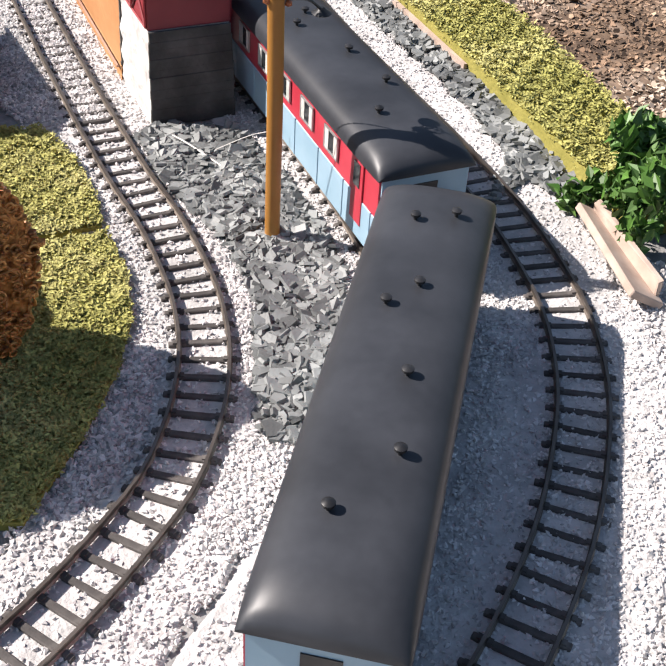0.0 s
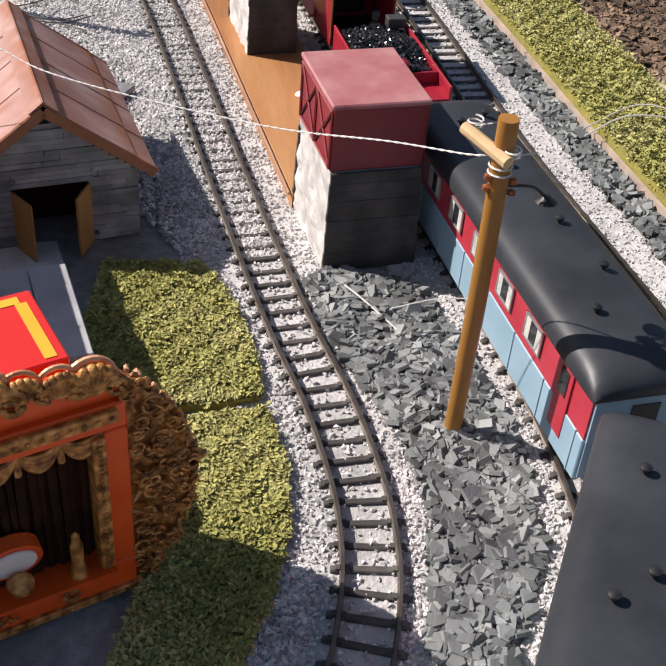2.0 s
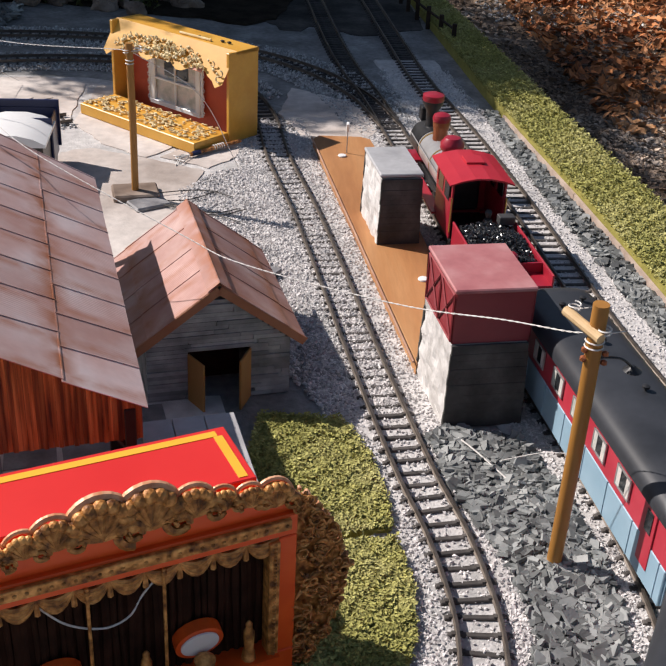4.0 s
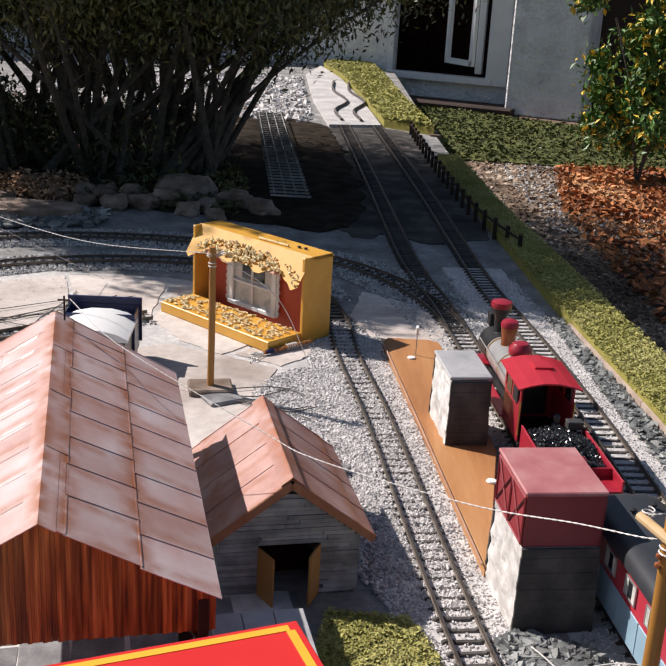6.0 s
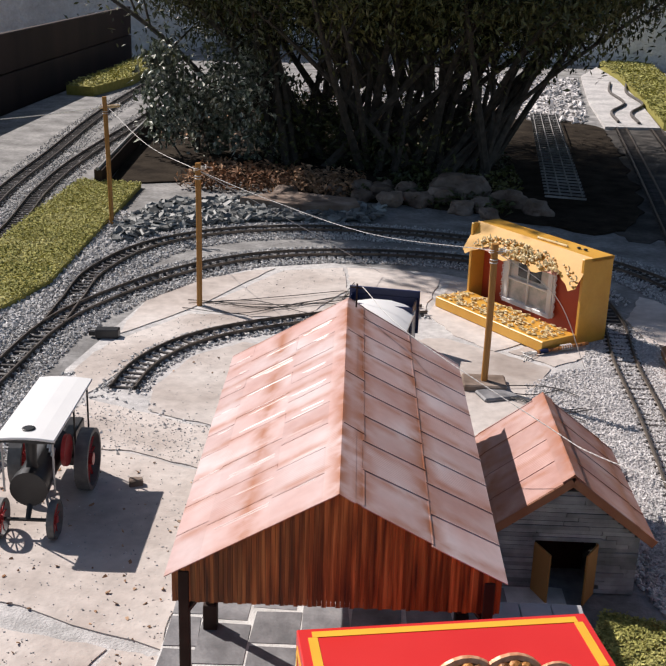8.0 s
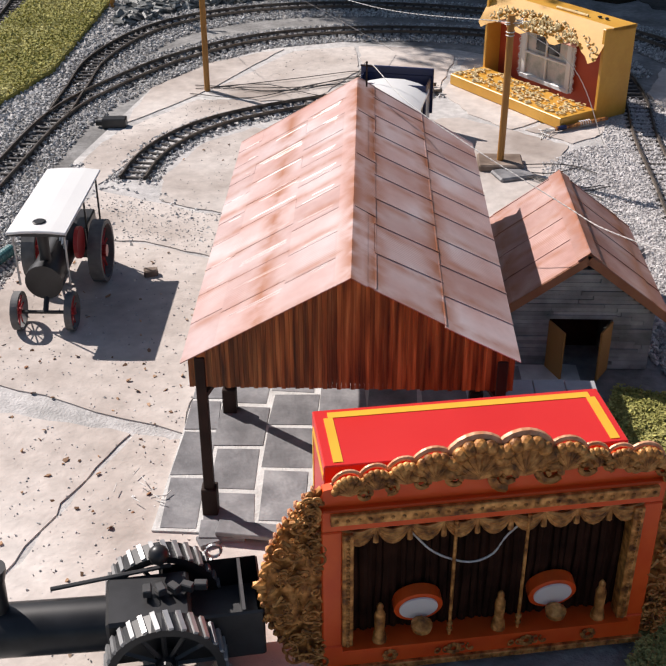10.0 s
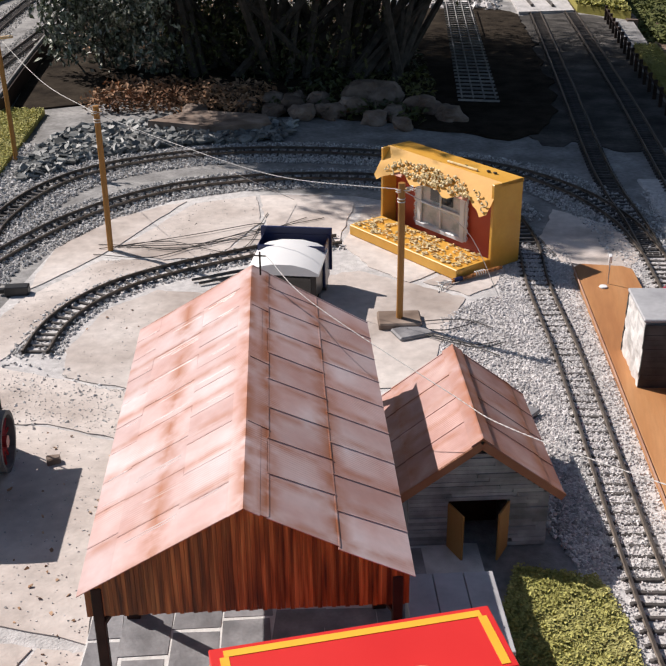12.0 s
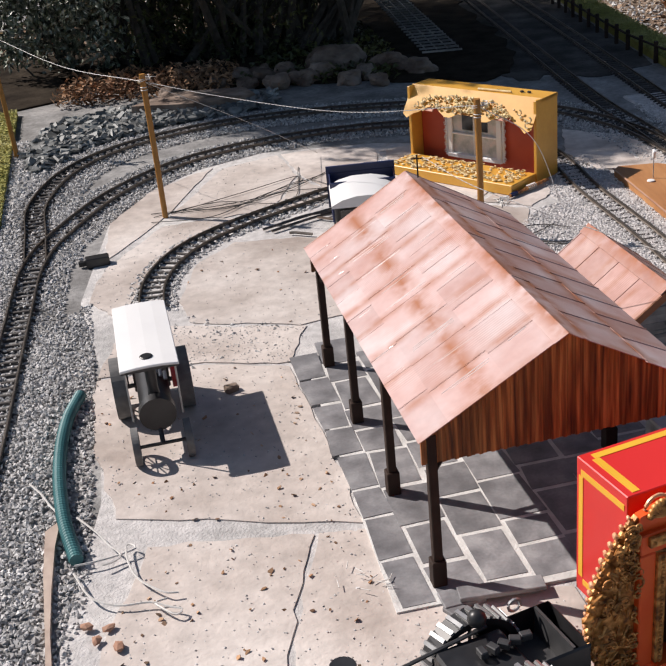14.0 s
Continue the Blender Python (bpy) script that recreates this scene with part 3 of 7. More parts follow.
tagged(link("gravel_base", bm, M["bed"]), "pale stone dust under loose gravel", "gravel", kind="stuff")
tagged(stones("loose_gravel", pl, 0.0006, 0.0032, M["ballast"], rng), "loose pale grey gravel beside the tracks", "gravel", kind="stuff")
left_line = LINE_A[(LINE_A[:, 0] < 0.1) & (LINE_A[:, 1] > 0.2)]
pl = np.concatenate([along(left_line, 0.085, 16000, rng, 0.02), along(LINE_D, 0.10, 17000, rng, 0.02), along(SIDING, 0.05, 4000, rng, 0.02),
                     along(LOOP_1, 0.08, 7000, rng, 0.02), along(LOOP_2, 0.08, 6000, rng, 0.02)])
edge_l = [(-0.86, 0.2), (-0.69, 0.25), (-0.70, 0.55), (-0.76, 0.85), (-0.82, 1.15), (-0.88, 1.4), (-0.95, 1.25), (-0.9, 0.7)]
rubble = [(-0.78, 1.06), (-0.5, 1.10), (-0.5, 1.26), (-0.66, 1.3), (-0.8, 1.3)]
dark_side = [(0.15, 1.02), (0.235, 0.86), (0.28, 0.86), (0.26, 1.08), (0.22, 1.2)]
by_organ = [(0.29, 0.44), (0.33, 0.4), (0.3, 0.27), (0.24, 0.2), (0.18, 0.22), (0.25, 0.33)]
tagged(stones("grey_gravel", np.concatenate([pl, scatter(edge_l, 6500, rng), scatter(rubble, 260, rng), scatter(dark_side, 2500, rng), scatter(by_organ, 2200, rng)]),
              0.0, 0.0042, M["ballast_grey"], rng), "grey gravel around the looped tracks", "gravel", kind="stuff")

slate_mid = [(0.405, 0.82), (0.365, 0.80), (0.395, 0.66), (0.432, 0.54), (0.437, 0.45), (0.418, 0.36), (0.40, 0.28), (0.44, 0.24), (0.475, 0.31), (0.51, 0.38),
             (0.53, 0.45), (0.535, 0.55), (0.515, 0.68), (0.488, 0.80)]
slate_edge = [(0.735, 0.58), (0.80, 0.62), (0.86, 0.5), (0.855, 0.68), (0.835, 0.9), (0.80, 1.12), (0.765, 1.4), (0.735, 1.65), (0.68, 2.15), (0.655, 2.15),
              (0.69, 1.65), (0.72, 1.35), (0.75, 1.1), (0.79, 0.85), (0.8, 0.68)]
slate_back = [(-0.6, 2.82), (-0.9, 2.72), (-1.12, 2.55), (-1.22, 2.3), (-1.3, 2.5), (-1.3, 2.85), (-0.9, 3.05), (-0.6, 3.0)]
bm = bmesh.new()
for p in (slate_mid, slate_edge):
    slab_poly(bm, p, -0.01, 0.0005)
tagged(link("slate_base", bm, M["bed_dark"]), "grey grit under slate chips", "slate", kind="stuff")
tagged(chips("slate_chips", np.concatenate([scatter(slate_mid, 2300, rng), scatter(slate_edge, 2000, rng)]), 0.001, 0.0105, M["slate"], rng, tilt=0.3),
       "bluish grey slate chips laid between the tracks", "slate chips", kind="stuff")
tagged(chips("slate_rubble", scatter(slate_back, 1500, rng), 0.001, 0.02, M["slate"], rng, tilt=0.35), "rough broken slate below the shrub", "slate chips", kind="stuff")

bm = bmesh.new()
slab_poly(bm, [(-0.70, 0.15), (-0.0, 0.15), (-0.05, 0.6), (-0.1, 1.2), (0.1, 1.2), (0.16, 1.8), (0.1, 2.2), (-0.3, 2.33), (-0.6, 2.33), (-0.8, 2.2), (-0.93, 1.85), (-0.9, 1.4), (-0.8, 1.1), (-0.72, 0.7)], -0.02, -0.0005)
tagged(link("gritty_base", bm, M["bed"]), "pale gritty ground around the paving", "ground", kind="structure")
# concrete paving, each piece with its own joint
pave = thing("paving", pose(0, 0, 0), "worn beige concrete paving with cracks and joints", "paving")
pave["kind"] = "structure"
PIECES = [
    [(-0.69, 0.655), (-0.36, 0.61), (-0.40, 0.78), (-0.475, 1.06), (-0.62, 1.09), (-0.80, 1.06), (-0.765, 0.86)],
    [(-0.635, 0.59), (-0.425, 0.592), (-0.447, 0.40), (-0.46, 0.2), (-0.64, 0.2), (-0.66, 0.40)],
    [(-0.418, 0.592), (-0.352, 0.595), (-0.31, 0.47), (-0.12, 0.455), (-0.05, 0.2), (-0.452, 0.2), (-0.439, 0.40)],
    [(-0.66, 1.262), (-0.46, 1.222), (-0.20, 1.3), (-0.28, 1.62), (-0.48, 1.66), (-0.62, 1.66), (-0.688, 1.55), (-0.70, 1.36)],
    [(-0.80, 1.072), (-0.62, 1.10), (-0.475, 1.072), (-0.452, 1.212), (-0.655, 1.25), (-0.79, 1.275)],
    [(-0.80, 1.30), (-0.885, 1.40), (-0.885, 1.56), (-0.80, 1.80), (-0.72, 1.82), (-0.62, 1.82), (-0.72, 1.70), (-0.79, 1.52)],
    [(-0.79, 1.855), (-0.70, 2.21), (-0.56, 2.29), (-0.50, 2.10), (-0.55, 1.86), (-0.66, 1.83)],
    [(-0.49, 2.10), (-0.55, 2.295), (-0.42, 2.32), (-0.30, 2.28), (-0.29, 2.0), (-0.40, 1.93)],
    [(-0.54, 1.855), (-0.495, 2.085), (-0.40, 1.915), (-0.44, 1.86)],
    [(-0.89, 1.62), (-0.93, 1.85), (-0.86, 2.08), (-0.73, 2.22), (-0.80, 1.86)],
    [(-0.28, 1.99), (-0.27, 2.26), (-0.1, 2.3), (0.05, 2.2), (0.06, 2.0), (-0.1, 1.78), (-0.2, 1.86)],
    [(-0.29, 1.60), (-0.19, 1.3), (-0.02, 1.32), (0.0, 1.60), (0.02, 1.72), (-0.08, 1.77), (-0.22, 1.83), (-0.27, 1.80)],
    [(0.03, 1.735), (0.08, 1.80), (0.1, 1.99), (0.07, 1.985), (-0.07, 1.79)],
    [(0.22, 1.95), (0.36, 1.93), (0.40, 2.02), (0.34, 2.2), (0.2, 2.3), (0.17, 2.1)],
]
for poly in PIECES:
    bm = bmesh.new()
    ragged = np.concatenate([np.linspace(poly[i], poly[(i + 1) % len(poly)], 9)[:-1] for i in range(len(poly))])
    ragged = ragged + rng.normal(0, 0.0022, ragged.shape)
    area = sum(a[0] * b[1] - b[0] * a[1] for a, b in zip(poly, poly[1:] + poly[:1]))
    pts = [tuple(p) for p in (ragged if area > 0 else ragged[::-1])]
    slab_poly(bm, pts, -0.02, 0.0015)
    bmesh.ops.triangulate(bm, faces=[f for f in bm.faces if len(f.verts) > 4])
    part("paving_piece", bm, M["concrete"], pave)

# dead leaves and twigs on the paving
grit = np.concatenate([scatter(p, k, rng) for p, k in zip(PIECES[:7], (700, 350, 450, 350, 900, 250, 200))])
tagged(stones("paving_grit", grit, 0.0015, 0.0017, M["ballast_grey"], rng), "fine grit scattered on the paving", "grit", kind="stuff")
pl = np.concatenate([scatter(PIECES[0], 60, rng), scatter(PIECES[1], 45, rng), scatter(PIECES[2], 45, rng), scatter(PIECES[3], 25, rng)])
tagged(chips("fallen_bits", pl, 0.0015, 0.004, M["dead_leaf"], rng, thick=0.1, tilt=0.4), "scattered dry leaf crumbs on the paving", "leaf litter", kind="stuff")

# ---- green cover ----


def green(name, poly, n, z, label, thick=0.011, size=0.0029, base="moss_base", top="moss"):
    t = thing(name, Matrix(), label, "ground cover")
    c = np.mean(poly, 0)
    bm = bmesh.new()
    area = sum(a[0] * b[1] - b[0] * a[1] for a, b in zip(poly, poly[1:] + poly[:1]))
    pp = poly if area > 0 else poly[::-1]
    slab_poly(bm, pp, min(-0.01, z - 0.01), z + thick * 0.55)
    bmesh.ops.triangulate(bm, faces=[f for f in bm.faces if len(f.verts) > 4])
    part("mat", bm, M[base], t)
    p = scatter(poly, n, rng)
    q = p + rng.normal(0, 0.002, p.shape)
    zz = z + thick * (0.5 + 0.55 * rng.random((n, 1)) + 0.25 * np.sin(p[:, :1] * 170) * np.sin(p[:, 1:] * 150))
    ob = leaves("leaf_cover", np.concatenate([q, zz], 1), size, M[top], rng, t, tilt=0.42)
    ob["kind"] = "stuff"
    return t


green("clipped_turf", [(0.150, 0.84), (0.255, 0.832), (0.285, 0.765), (0.303, 0.66), (0.303, 0.612), (0.25, 0.604), (0.17, 0.602), (0.10, 0.60), (0.13, 0.70)], 24000, 0.0, "yellow-green clipped turf mat beside the curved track")
green("clipped_turf", [(0.06, 0.59), (0.23, 0.585), (0.306, 0.595), (0.318, 0.52), (0.312, 0.44), (0.29, 0.37), (0.25, 0.29), (0.20, 0.21), (0.155, 0.22), (0.172, 0.33), (0.196, 0.41), (0.15, 0.48)], 32000, 0.0, "yellow-green clipped turf mat partly shaded by the organ")
hedge_l = [(0.862, 0.5), (0.852, 0.65), (0.83, 0.90), (0.80, 1.14), (0.765, 1.5), (0.735, 1.75), (0.70, 2.05), (0.675, 2.3), (0.6, 3.2), (0.52, 4.3)]
hedge_r = [(0.95, 0.48), (0.975, 0.65), (0.965, 0.90), (0.945, 1.14), (0.905, 1.5), (0.872, 1.75), (0.825, 2.1), (0.80, 2.35), (0.70, 3.2), (0.61, 4.3)]
green("low_hedge", hedge_r + hedge_l[::-1], 90000, 0.012, "low clipped yellow-green hedge strip along the raised bed", thick=0.02, size=0.0034)
green("moss_strip", [(-1.20, 1.45), (-1.20, 1.9), (-1.27, 2.2), (-1.38, 2.68), (-1.46, 3.02), (-1.68, 3.0), (-1.57, 2.45), (-1.47, 2.0), (-1.36, 1.45)], 26000, 0.005, "mossy green strip between two railway lines", thick=0.014, size=0.0045)
green("moss_strip", [(0.315, 5.2), (0.555, 5.02), (0.45, 6.1), (0.36, 7.4), (0.25, 8.45), (-0.08, 8.1), (0.08, 7.3), (0.2, 6.33)], 30000, 0.02, "sunlit mossy green ledge below the house window", thick=0.03, size=0.012)
green("moss_strip", [(-2.8, 5.05), (-2.64, 5.05), (-2.66, 5.6), (-3.02, 7.2), (-3.2, 7.2), (-2.92, 5.8)], 4000, 0.03, "mossy ledge below dark boards", thick=0.03, size=0.01)

# ---- open-sided barn ----
BARN = pose(-0.123, 0.506, 0, 0, 0, 13.2)
barn = thing("barn", BARN, "open-sided model barn with rusty pink tin roof and red-brown plank gables", "barn")
W, L, EAVE, RIDGE = 0.166, 0.60, 0.209, 0.305
bm = bmesh.new()
box(bm, (0, L / 2, RIDGE - 0.004), (0.006, L - 0.02, 0.006))
for s in (-1, 1):
    box(bm, (s * (W - 0.012), L / 2, EAVE - 0.006), (0.008, L - 0.03, 0.008))
    for y in (0.2, 0.4):
        rod(bm, (s * (W - 0.012), y, EAVE - 0.005), (0, y, RIDGE - 0.006), 0.003, n=4)
part("roof_frame", bm, M["post"], barn)
slope = math.hypot(W, RIDGE - EAVE)
ang = math.degrees(math.atan2(RIDGE - EAVE, W))
cosr, sinr = math.cos(radians(ang)), math.sin(radians(ang))


def sheet(s, u0, u1, ya, yb, lift, seam):
    """One roof sheet on slope s between the distances u0, u1 from the ridge; ya, yb its two ends as (y at u0, y at u1), with a folded seam at yb."""
    bm = bmesh.new()
    at = lambda u, y, h: bm.verts.new((s * (u * cosr + h * sinr), y, RIDGE - u * sinr + h * cosr))

    def slab(q, h0, h1):
        v = [at(u, y, h) for h in (h0, h1) for u, y in q]
        for f in ((3, 2, 1, 0), (4, 5, 6, 7), (0, 1, 5, 4), (1, 2, 6, 5), (2, 3, 7, 6), (3, 0, 4, 7)):
            bm.faces.new([v[k] for k in f])
    slab([(u0, ya[0]), (u1, ya[1]), (u1, yb[1]), (u0, yb[0])], lift, lift + 0.0009)
    slab([(u0, yb[0] - 0.0026), (u1, yb[1] - 0.0026), (u1, yb[1] - 0.0008), (u0, yb[0] - 0.0008)], lift + 0.0009, lift + 0.0009 + seam)
    bmesh.ops.recalc_face_normals(bm, faces=bm.faces[:])
    part("roof_sheet", bm, M["barn_tin"], barn)


LEFT_ROWS = ((0.0, 0.41, 0.049, 0.0622, 0.0), (0.41, 0.82, 0.0569, 0.0689, 0.0), (0.82, 1.03, 0.066, 0.0622, 0.0))
RIGHT_ROWS = ((0.0, 0.14, 0.157, 0.157, 0.0), (0.13, 0.565, 0.068, 0.070, 0.016), (0.555, 1.03, 0.0555, 0.0685, 0.018))
for s in (-1, 1):
    for row, (f0, f1, start, pitch, lean) in enumerate(LEFT_ROWS if s < 0 else RIGHT_ROWS):
        u0, u1 = f0 * slope, f1 * slope
        ends = [(-0.012, -0.012 + (0.010 * f1 if s > 0 else 0))]
        while start < L - 0.02:
            ends.append((start, start + lean))
            start += pitch
        ends.append((L + 0.008, L + 0.008))
        for k, (ya, yb) in enumerate(zip(ends, ends[1:])):
            sheet(s, u0, u1, ya, (yb[0] + 0.002, yb[1] + 0.002), 0.0008 + (0.0003 * (2 - row) if s > 0 else 0) + (0.0003 if k % 2 else 0), 0.0009 if s > 0 else 0.0003)
    for uu in ((0.14, 0.56) if s > 0 else ()):
        bm = bmesh.new()
        u = uu * slope
        box(bm, (s * (u * cosr + 0.0021 * sinr), L / 2, RIDGE - u * sinr + 0.0021 * cosr), (0.0016, L + 0.016, 0.0007), ry=s * ang)
        part("seam", bm, M["barn_tin"], barn, "rust-stained roof seam")
bm = bmesh.new()
for s in (-1, 1):
    box(bm, (s * 0.0079, L / 2 - 0.003, RIDGE - 0.0022), (0.0185, L + 0.022, 0.0009), ry=s * ang)
part("ridge_cap", bm, M["barn_tin"], barn)
for face_y in (0.0, L - 0.006):
    bm = bmesh.new()
    side_poly(bm, [(-W + 0.002, 0.176), (W - 0.002, 0.176), (W - 0.002, EAVE - 0.003), (0, RIDGE - 0.004), (-W + 0.002, EAVE - 0.003)], face_y + 0.0045, face_y + 0.007)
    part("gable_back", bm, M["post"], barn)
    nb = 70
    for k in range(nb):
        x0, x1 = -W + 2 * W * k / nb, -W + 2 * W * (k + 1) / nb
        top = lambda x: EAVE + (RIDGE - EAVE) * (1 - abs(x) / W) - 0.001
        low = 0.1715 + 0.0008 * math.sin(k * 2.1)
        bm = bmesh.new()
        y = face_y + (0.00025 if k % 2 else 0)
        side_poly(bm, [(x0 + 0.0001, low), (x1 - 0.0001, low), (x1 - 0.0001, top(x1)), (x0 + 0.0001, top(x0))], y, y + 0.004)
        part("plank", bm, M["plank"], barn)
for s in (-1, 1):
    for y in (-0.002, 0.195, 0.395, L - 0.012):
        bm = bmesh.new()
        x = s * (W - 0.012)
        box(bm, (x, y + 0.006, 0.105), (0.011, 0.011, 0.205), bev=0.001)
        part("post", bm, M["post"], barn)
        bm = bmesh.new()
        rod(bm, (x, y + 0.006, 0.155), (x - s * 0.03, y + 0.006, 0.2), 0.0035, n=4)
        rod(bm, (x, y + 0.006, 0.15), (x, y + (0.045 if y < 0.5 else -0.035), 0.203), 0.0035, n=4)
        part("brace", bm, M["post"], barn)
        bm = bmesh.new()
        box(bm, (x, y + 0.006, 0.019), (0.017, 0.017, 0.04), bev=0.001)
        part("plinth", bm, M["post"], barn)

# pale ribs on the left slope, sun glints painted into their colour
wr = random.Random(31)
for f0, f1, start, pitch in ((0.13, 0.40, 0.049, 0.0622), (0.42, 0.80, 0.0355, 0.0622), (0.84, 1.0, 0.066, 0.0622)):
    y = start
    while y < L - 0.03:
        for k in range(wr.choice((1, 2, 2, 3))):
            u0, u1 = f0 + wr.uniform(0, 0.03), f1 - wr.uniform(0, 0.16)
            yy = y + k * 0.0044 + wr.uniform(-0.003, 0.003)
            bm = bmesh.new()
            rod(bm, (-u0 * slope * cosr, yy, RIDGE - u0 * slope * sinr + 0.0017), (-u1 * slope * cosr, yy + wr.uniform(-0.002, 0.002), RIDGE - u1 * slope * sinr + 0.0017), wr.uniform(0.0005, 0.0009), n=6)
            part("worn_rib", bm, M["glint_tin"], barn, "thin pale rib of the roof sheet, a sun glint put into its colour")
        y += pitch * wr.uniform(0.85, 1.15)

# slate paving under barn and shed, one piece after another
slabs = thing("slate_floor", BARN, "grey slate slabs with white mortar joints under the barn", "paving")
slabs["kind"] = "structure"
bm = bmesh.new()
slab_poly(bm, [(-0.215, -0.03), (0.20, -0.045), (0.225, 0.05), (0.3, 0.09), (0.3, 0.32), (0.23, 0.33), (0.17, 0.62), (-0.19, 0.60)], -0.02, 0.0039)
part("mortar_bed", bm, M["mortar"], slabs, "white mortar")
cols = [-0.21, -0.165, -0.105, -0.045, 0.02, 0.085, 0.15, 0.222, 0.262, 0.296]
for i in range(len(cols) - 1):
    y = -0.028 + (i % 3) * 0.006
    r = random.Random(i)
    if i > 6:
        continue
    while y < 0.6:
        h = r.uniform(0.055, 0.10)
        x0, x1 = cols[i] + 0.0015, cols[i + 1] - 0.0015
        if i >= 6 and y > 0.25:
            break
        bm = bmesh.new()
        j = [r.uniform(-0.004, 0.004) for _ in range(4)]
        slab_poly(bm, [(x0 + j[0], y + 0.0018 + abs(j[1])), (x1 + j[1], y + 0.0018 + abs(j[3]) * 0.7), (x1 + j[2], y + h - 0.0018 - abs(j[0])), (x0 + j[3], y + h - 0.0018 - abs(j[2]) * 0.7)], -0.004, 0.0042 + r.uniform(0, 0.0008))
        part("slab", bm, M["slab"], slabs)
        y += h
hut = thing("flat_roofed_hut", BARN, "low grey hut with a flat felted roof beside the barn", "hut")
bm = bmesh.new()
box(bm, (0.2315, 0.089, 0.0385), (0.100, 0.130, 0.077), bev=0.001)
part("body", bm, M["shed_stone"], hut, "grey stone body")
for x0, x1 in ((0.178, 0.2135), (0.2145, 0.251), (0.252, 0.288)):
    bm = bmesh.new()
    box(bm, ((x0 + x1) / 2, 0.089, 0.080), (x1 - x0, 0.142, 0.006), bev=0.0009)
    part("roof_board", bm, M["grey_top"], hut)
step = thing("loose_slab", pose(-0.235, 0.448, 0.0, 0, 0, 10), "loose grey slate pieces at the foot of a barn post", "slate slab")
for c, s, a in (((-0.015, 0.0, 0.005), (0.05, 0.03, 0.007), 5), ((0.03, -0.006, 0.012), (0.1, 0.022, 0.006), -3), ((-0.028, -0.016, 0.004), (0.022, 0.018, 0.006), 30)):
    bm = bmesh.new()
    box(bm, c, s, rz=a, bev=0.0008)
    part("piece", bm, M["slab"], step)

# ---- stone shed ----
shed = thing("stone_shed", pose(0.093, 0.896, 0, 0, 0, 13.0), "small slate-walled shed with rusty tin roof and open ochre doors", "shed")
SW, SL, SE, SR = 0.1075, 0.265, 0.087, 0.168
wall_w = 0.095
rows = 25
for k in range(rows):
    z0, z1 = k * 0.0062, (k + 1) * 0.0062 - 0.0004
    hw = wall_w if z1 < SE else wall_w * (SR - 0.006 - z1) / (SR - 0.006 - SE)
    if hw < 0.012:
        continue
    r = random.Random(k)
    x = -hw
    while x < hw - 0.004:
        w = min(r.uniform(0.04, 0.11), hw - x)
        if hw - x - w < 0.01:
            w = hw - x
        a, b = x, x + w
        x = b
        if z0 < 0.076:
            if a > -0.041 and b < 0.041:
                continue
            if a < -0.041 < b:
                b = -0.041
            elif a < 0.041 < b:
                a = 0.041
        if b - a < 0.004:
            continue
        bm = bmesh.new()
        box(bm, ((a + b) / 2, -0.0055 + r.uniform(-0.0012, 0.0012), (z0 + z1) / 2), (b - a - 0.0006, 0.012, z1 - z0))
        part("stone", bm, M["shed_stone"], shed)
bm = bmesh.new()
for s in (-1, 1):
    box(bm, (s * (wall_w - 0.006), SL / 2 - 0.006, SE / 2), (0.012, SL - 0.02, SE))
side_poly(bm, [(-wall_w, 0), (wall_w, 0), (wall_w, SE), (0, SR - 0.004), (-wall_w, SE)], SL - 0.03, SL - 0.018)
side_poly(bm, [(-wall_w + 0.004, SE - 0.005), (wall_w - 0.004, SE - 0.005), (0, SR - 0.01)], 0.0015, 0.006)
part("wall", bm, M["shed_stone"], shed)
bm = bmesh.new()
box(bm, (0, -0.0065, 0.079), (0.092, 0.012, 0.006), bev=0.0006)
part("lintel", bm, M["shed_stone"], shed)
# near-black panel in the doorway, in place of the unlit inside
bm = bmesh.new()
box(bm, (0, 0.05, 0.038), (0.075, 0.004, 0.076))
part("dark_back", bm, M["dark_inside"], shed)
for s, a in ((-1, 66), (1, 58)):
    bm = bmesh.new()
    box(bm, (s * (0.041 - 0.0185 * math.cos(radians(a))), -0.0125 - 0.0185 * math.sin(radians(a)), 0.037), (0.037, 0.003, 0.074), rz=s * a, bev=0.0004)
    part("door", bm, M["door"], shed)
sang = math.degrees(math.atan2(SR - SE, SW))
ssl = math.hypot(SW, SR - SE)
for s in (-1, 1):
    for k in range(4):
        for u0, u1 in ((0.0, 0.86), (0.82, 1.06)):
            bm = bmesh.new()
            y0, y1 = -0.015 + k * (SL + 0.01) / 4, -0.015 + (k + 1) * (SL + 0.01) / 4
            u = (u0 + u1) / 2 * ssl
            zz = 0.002 + (0.0012 if u0 == 0 else 0)
            c = Vector((s * u * math.cos(radians(sang)), (y0 + y1) / 2, SR - u * math.sin(radians(sang)) + zz))
            box(bm, c, ((u1 - u0) * ssl, y1 - y0 - 0.001, 0.0012), ry=s * sang)
            box(bm, c + Vector((0, (y1 - y0) / 2 - 0.002, 0.001)), ((u1 - u0) * ssl, 0.002, 0.0014), ry=s * sang)
            part("roof_sheet", bm, M["shed_tin"], shed)
    bm = bmesh.new()
    u = 0.53 * ssl
    box(bm, (s * u * math.cos(radians(sang)), -0.0145, SR - u * math.sin(radians(sang)) - 0.004), (1.06 * ssl, 0.003, 0.011), ry=s * sang)
    part("bargeboard", bm, M["rust_edge"], shed, "rust-brown bargeboard")
bm = bmesh.new()
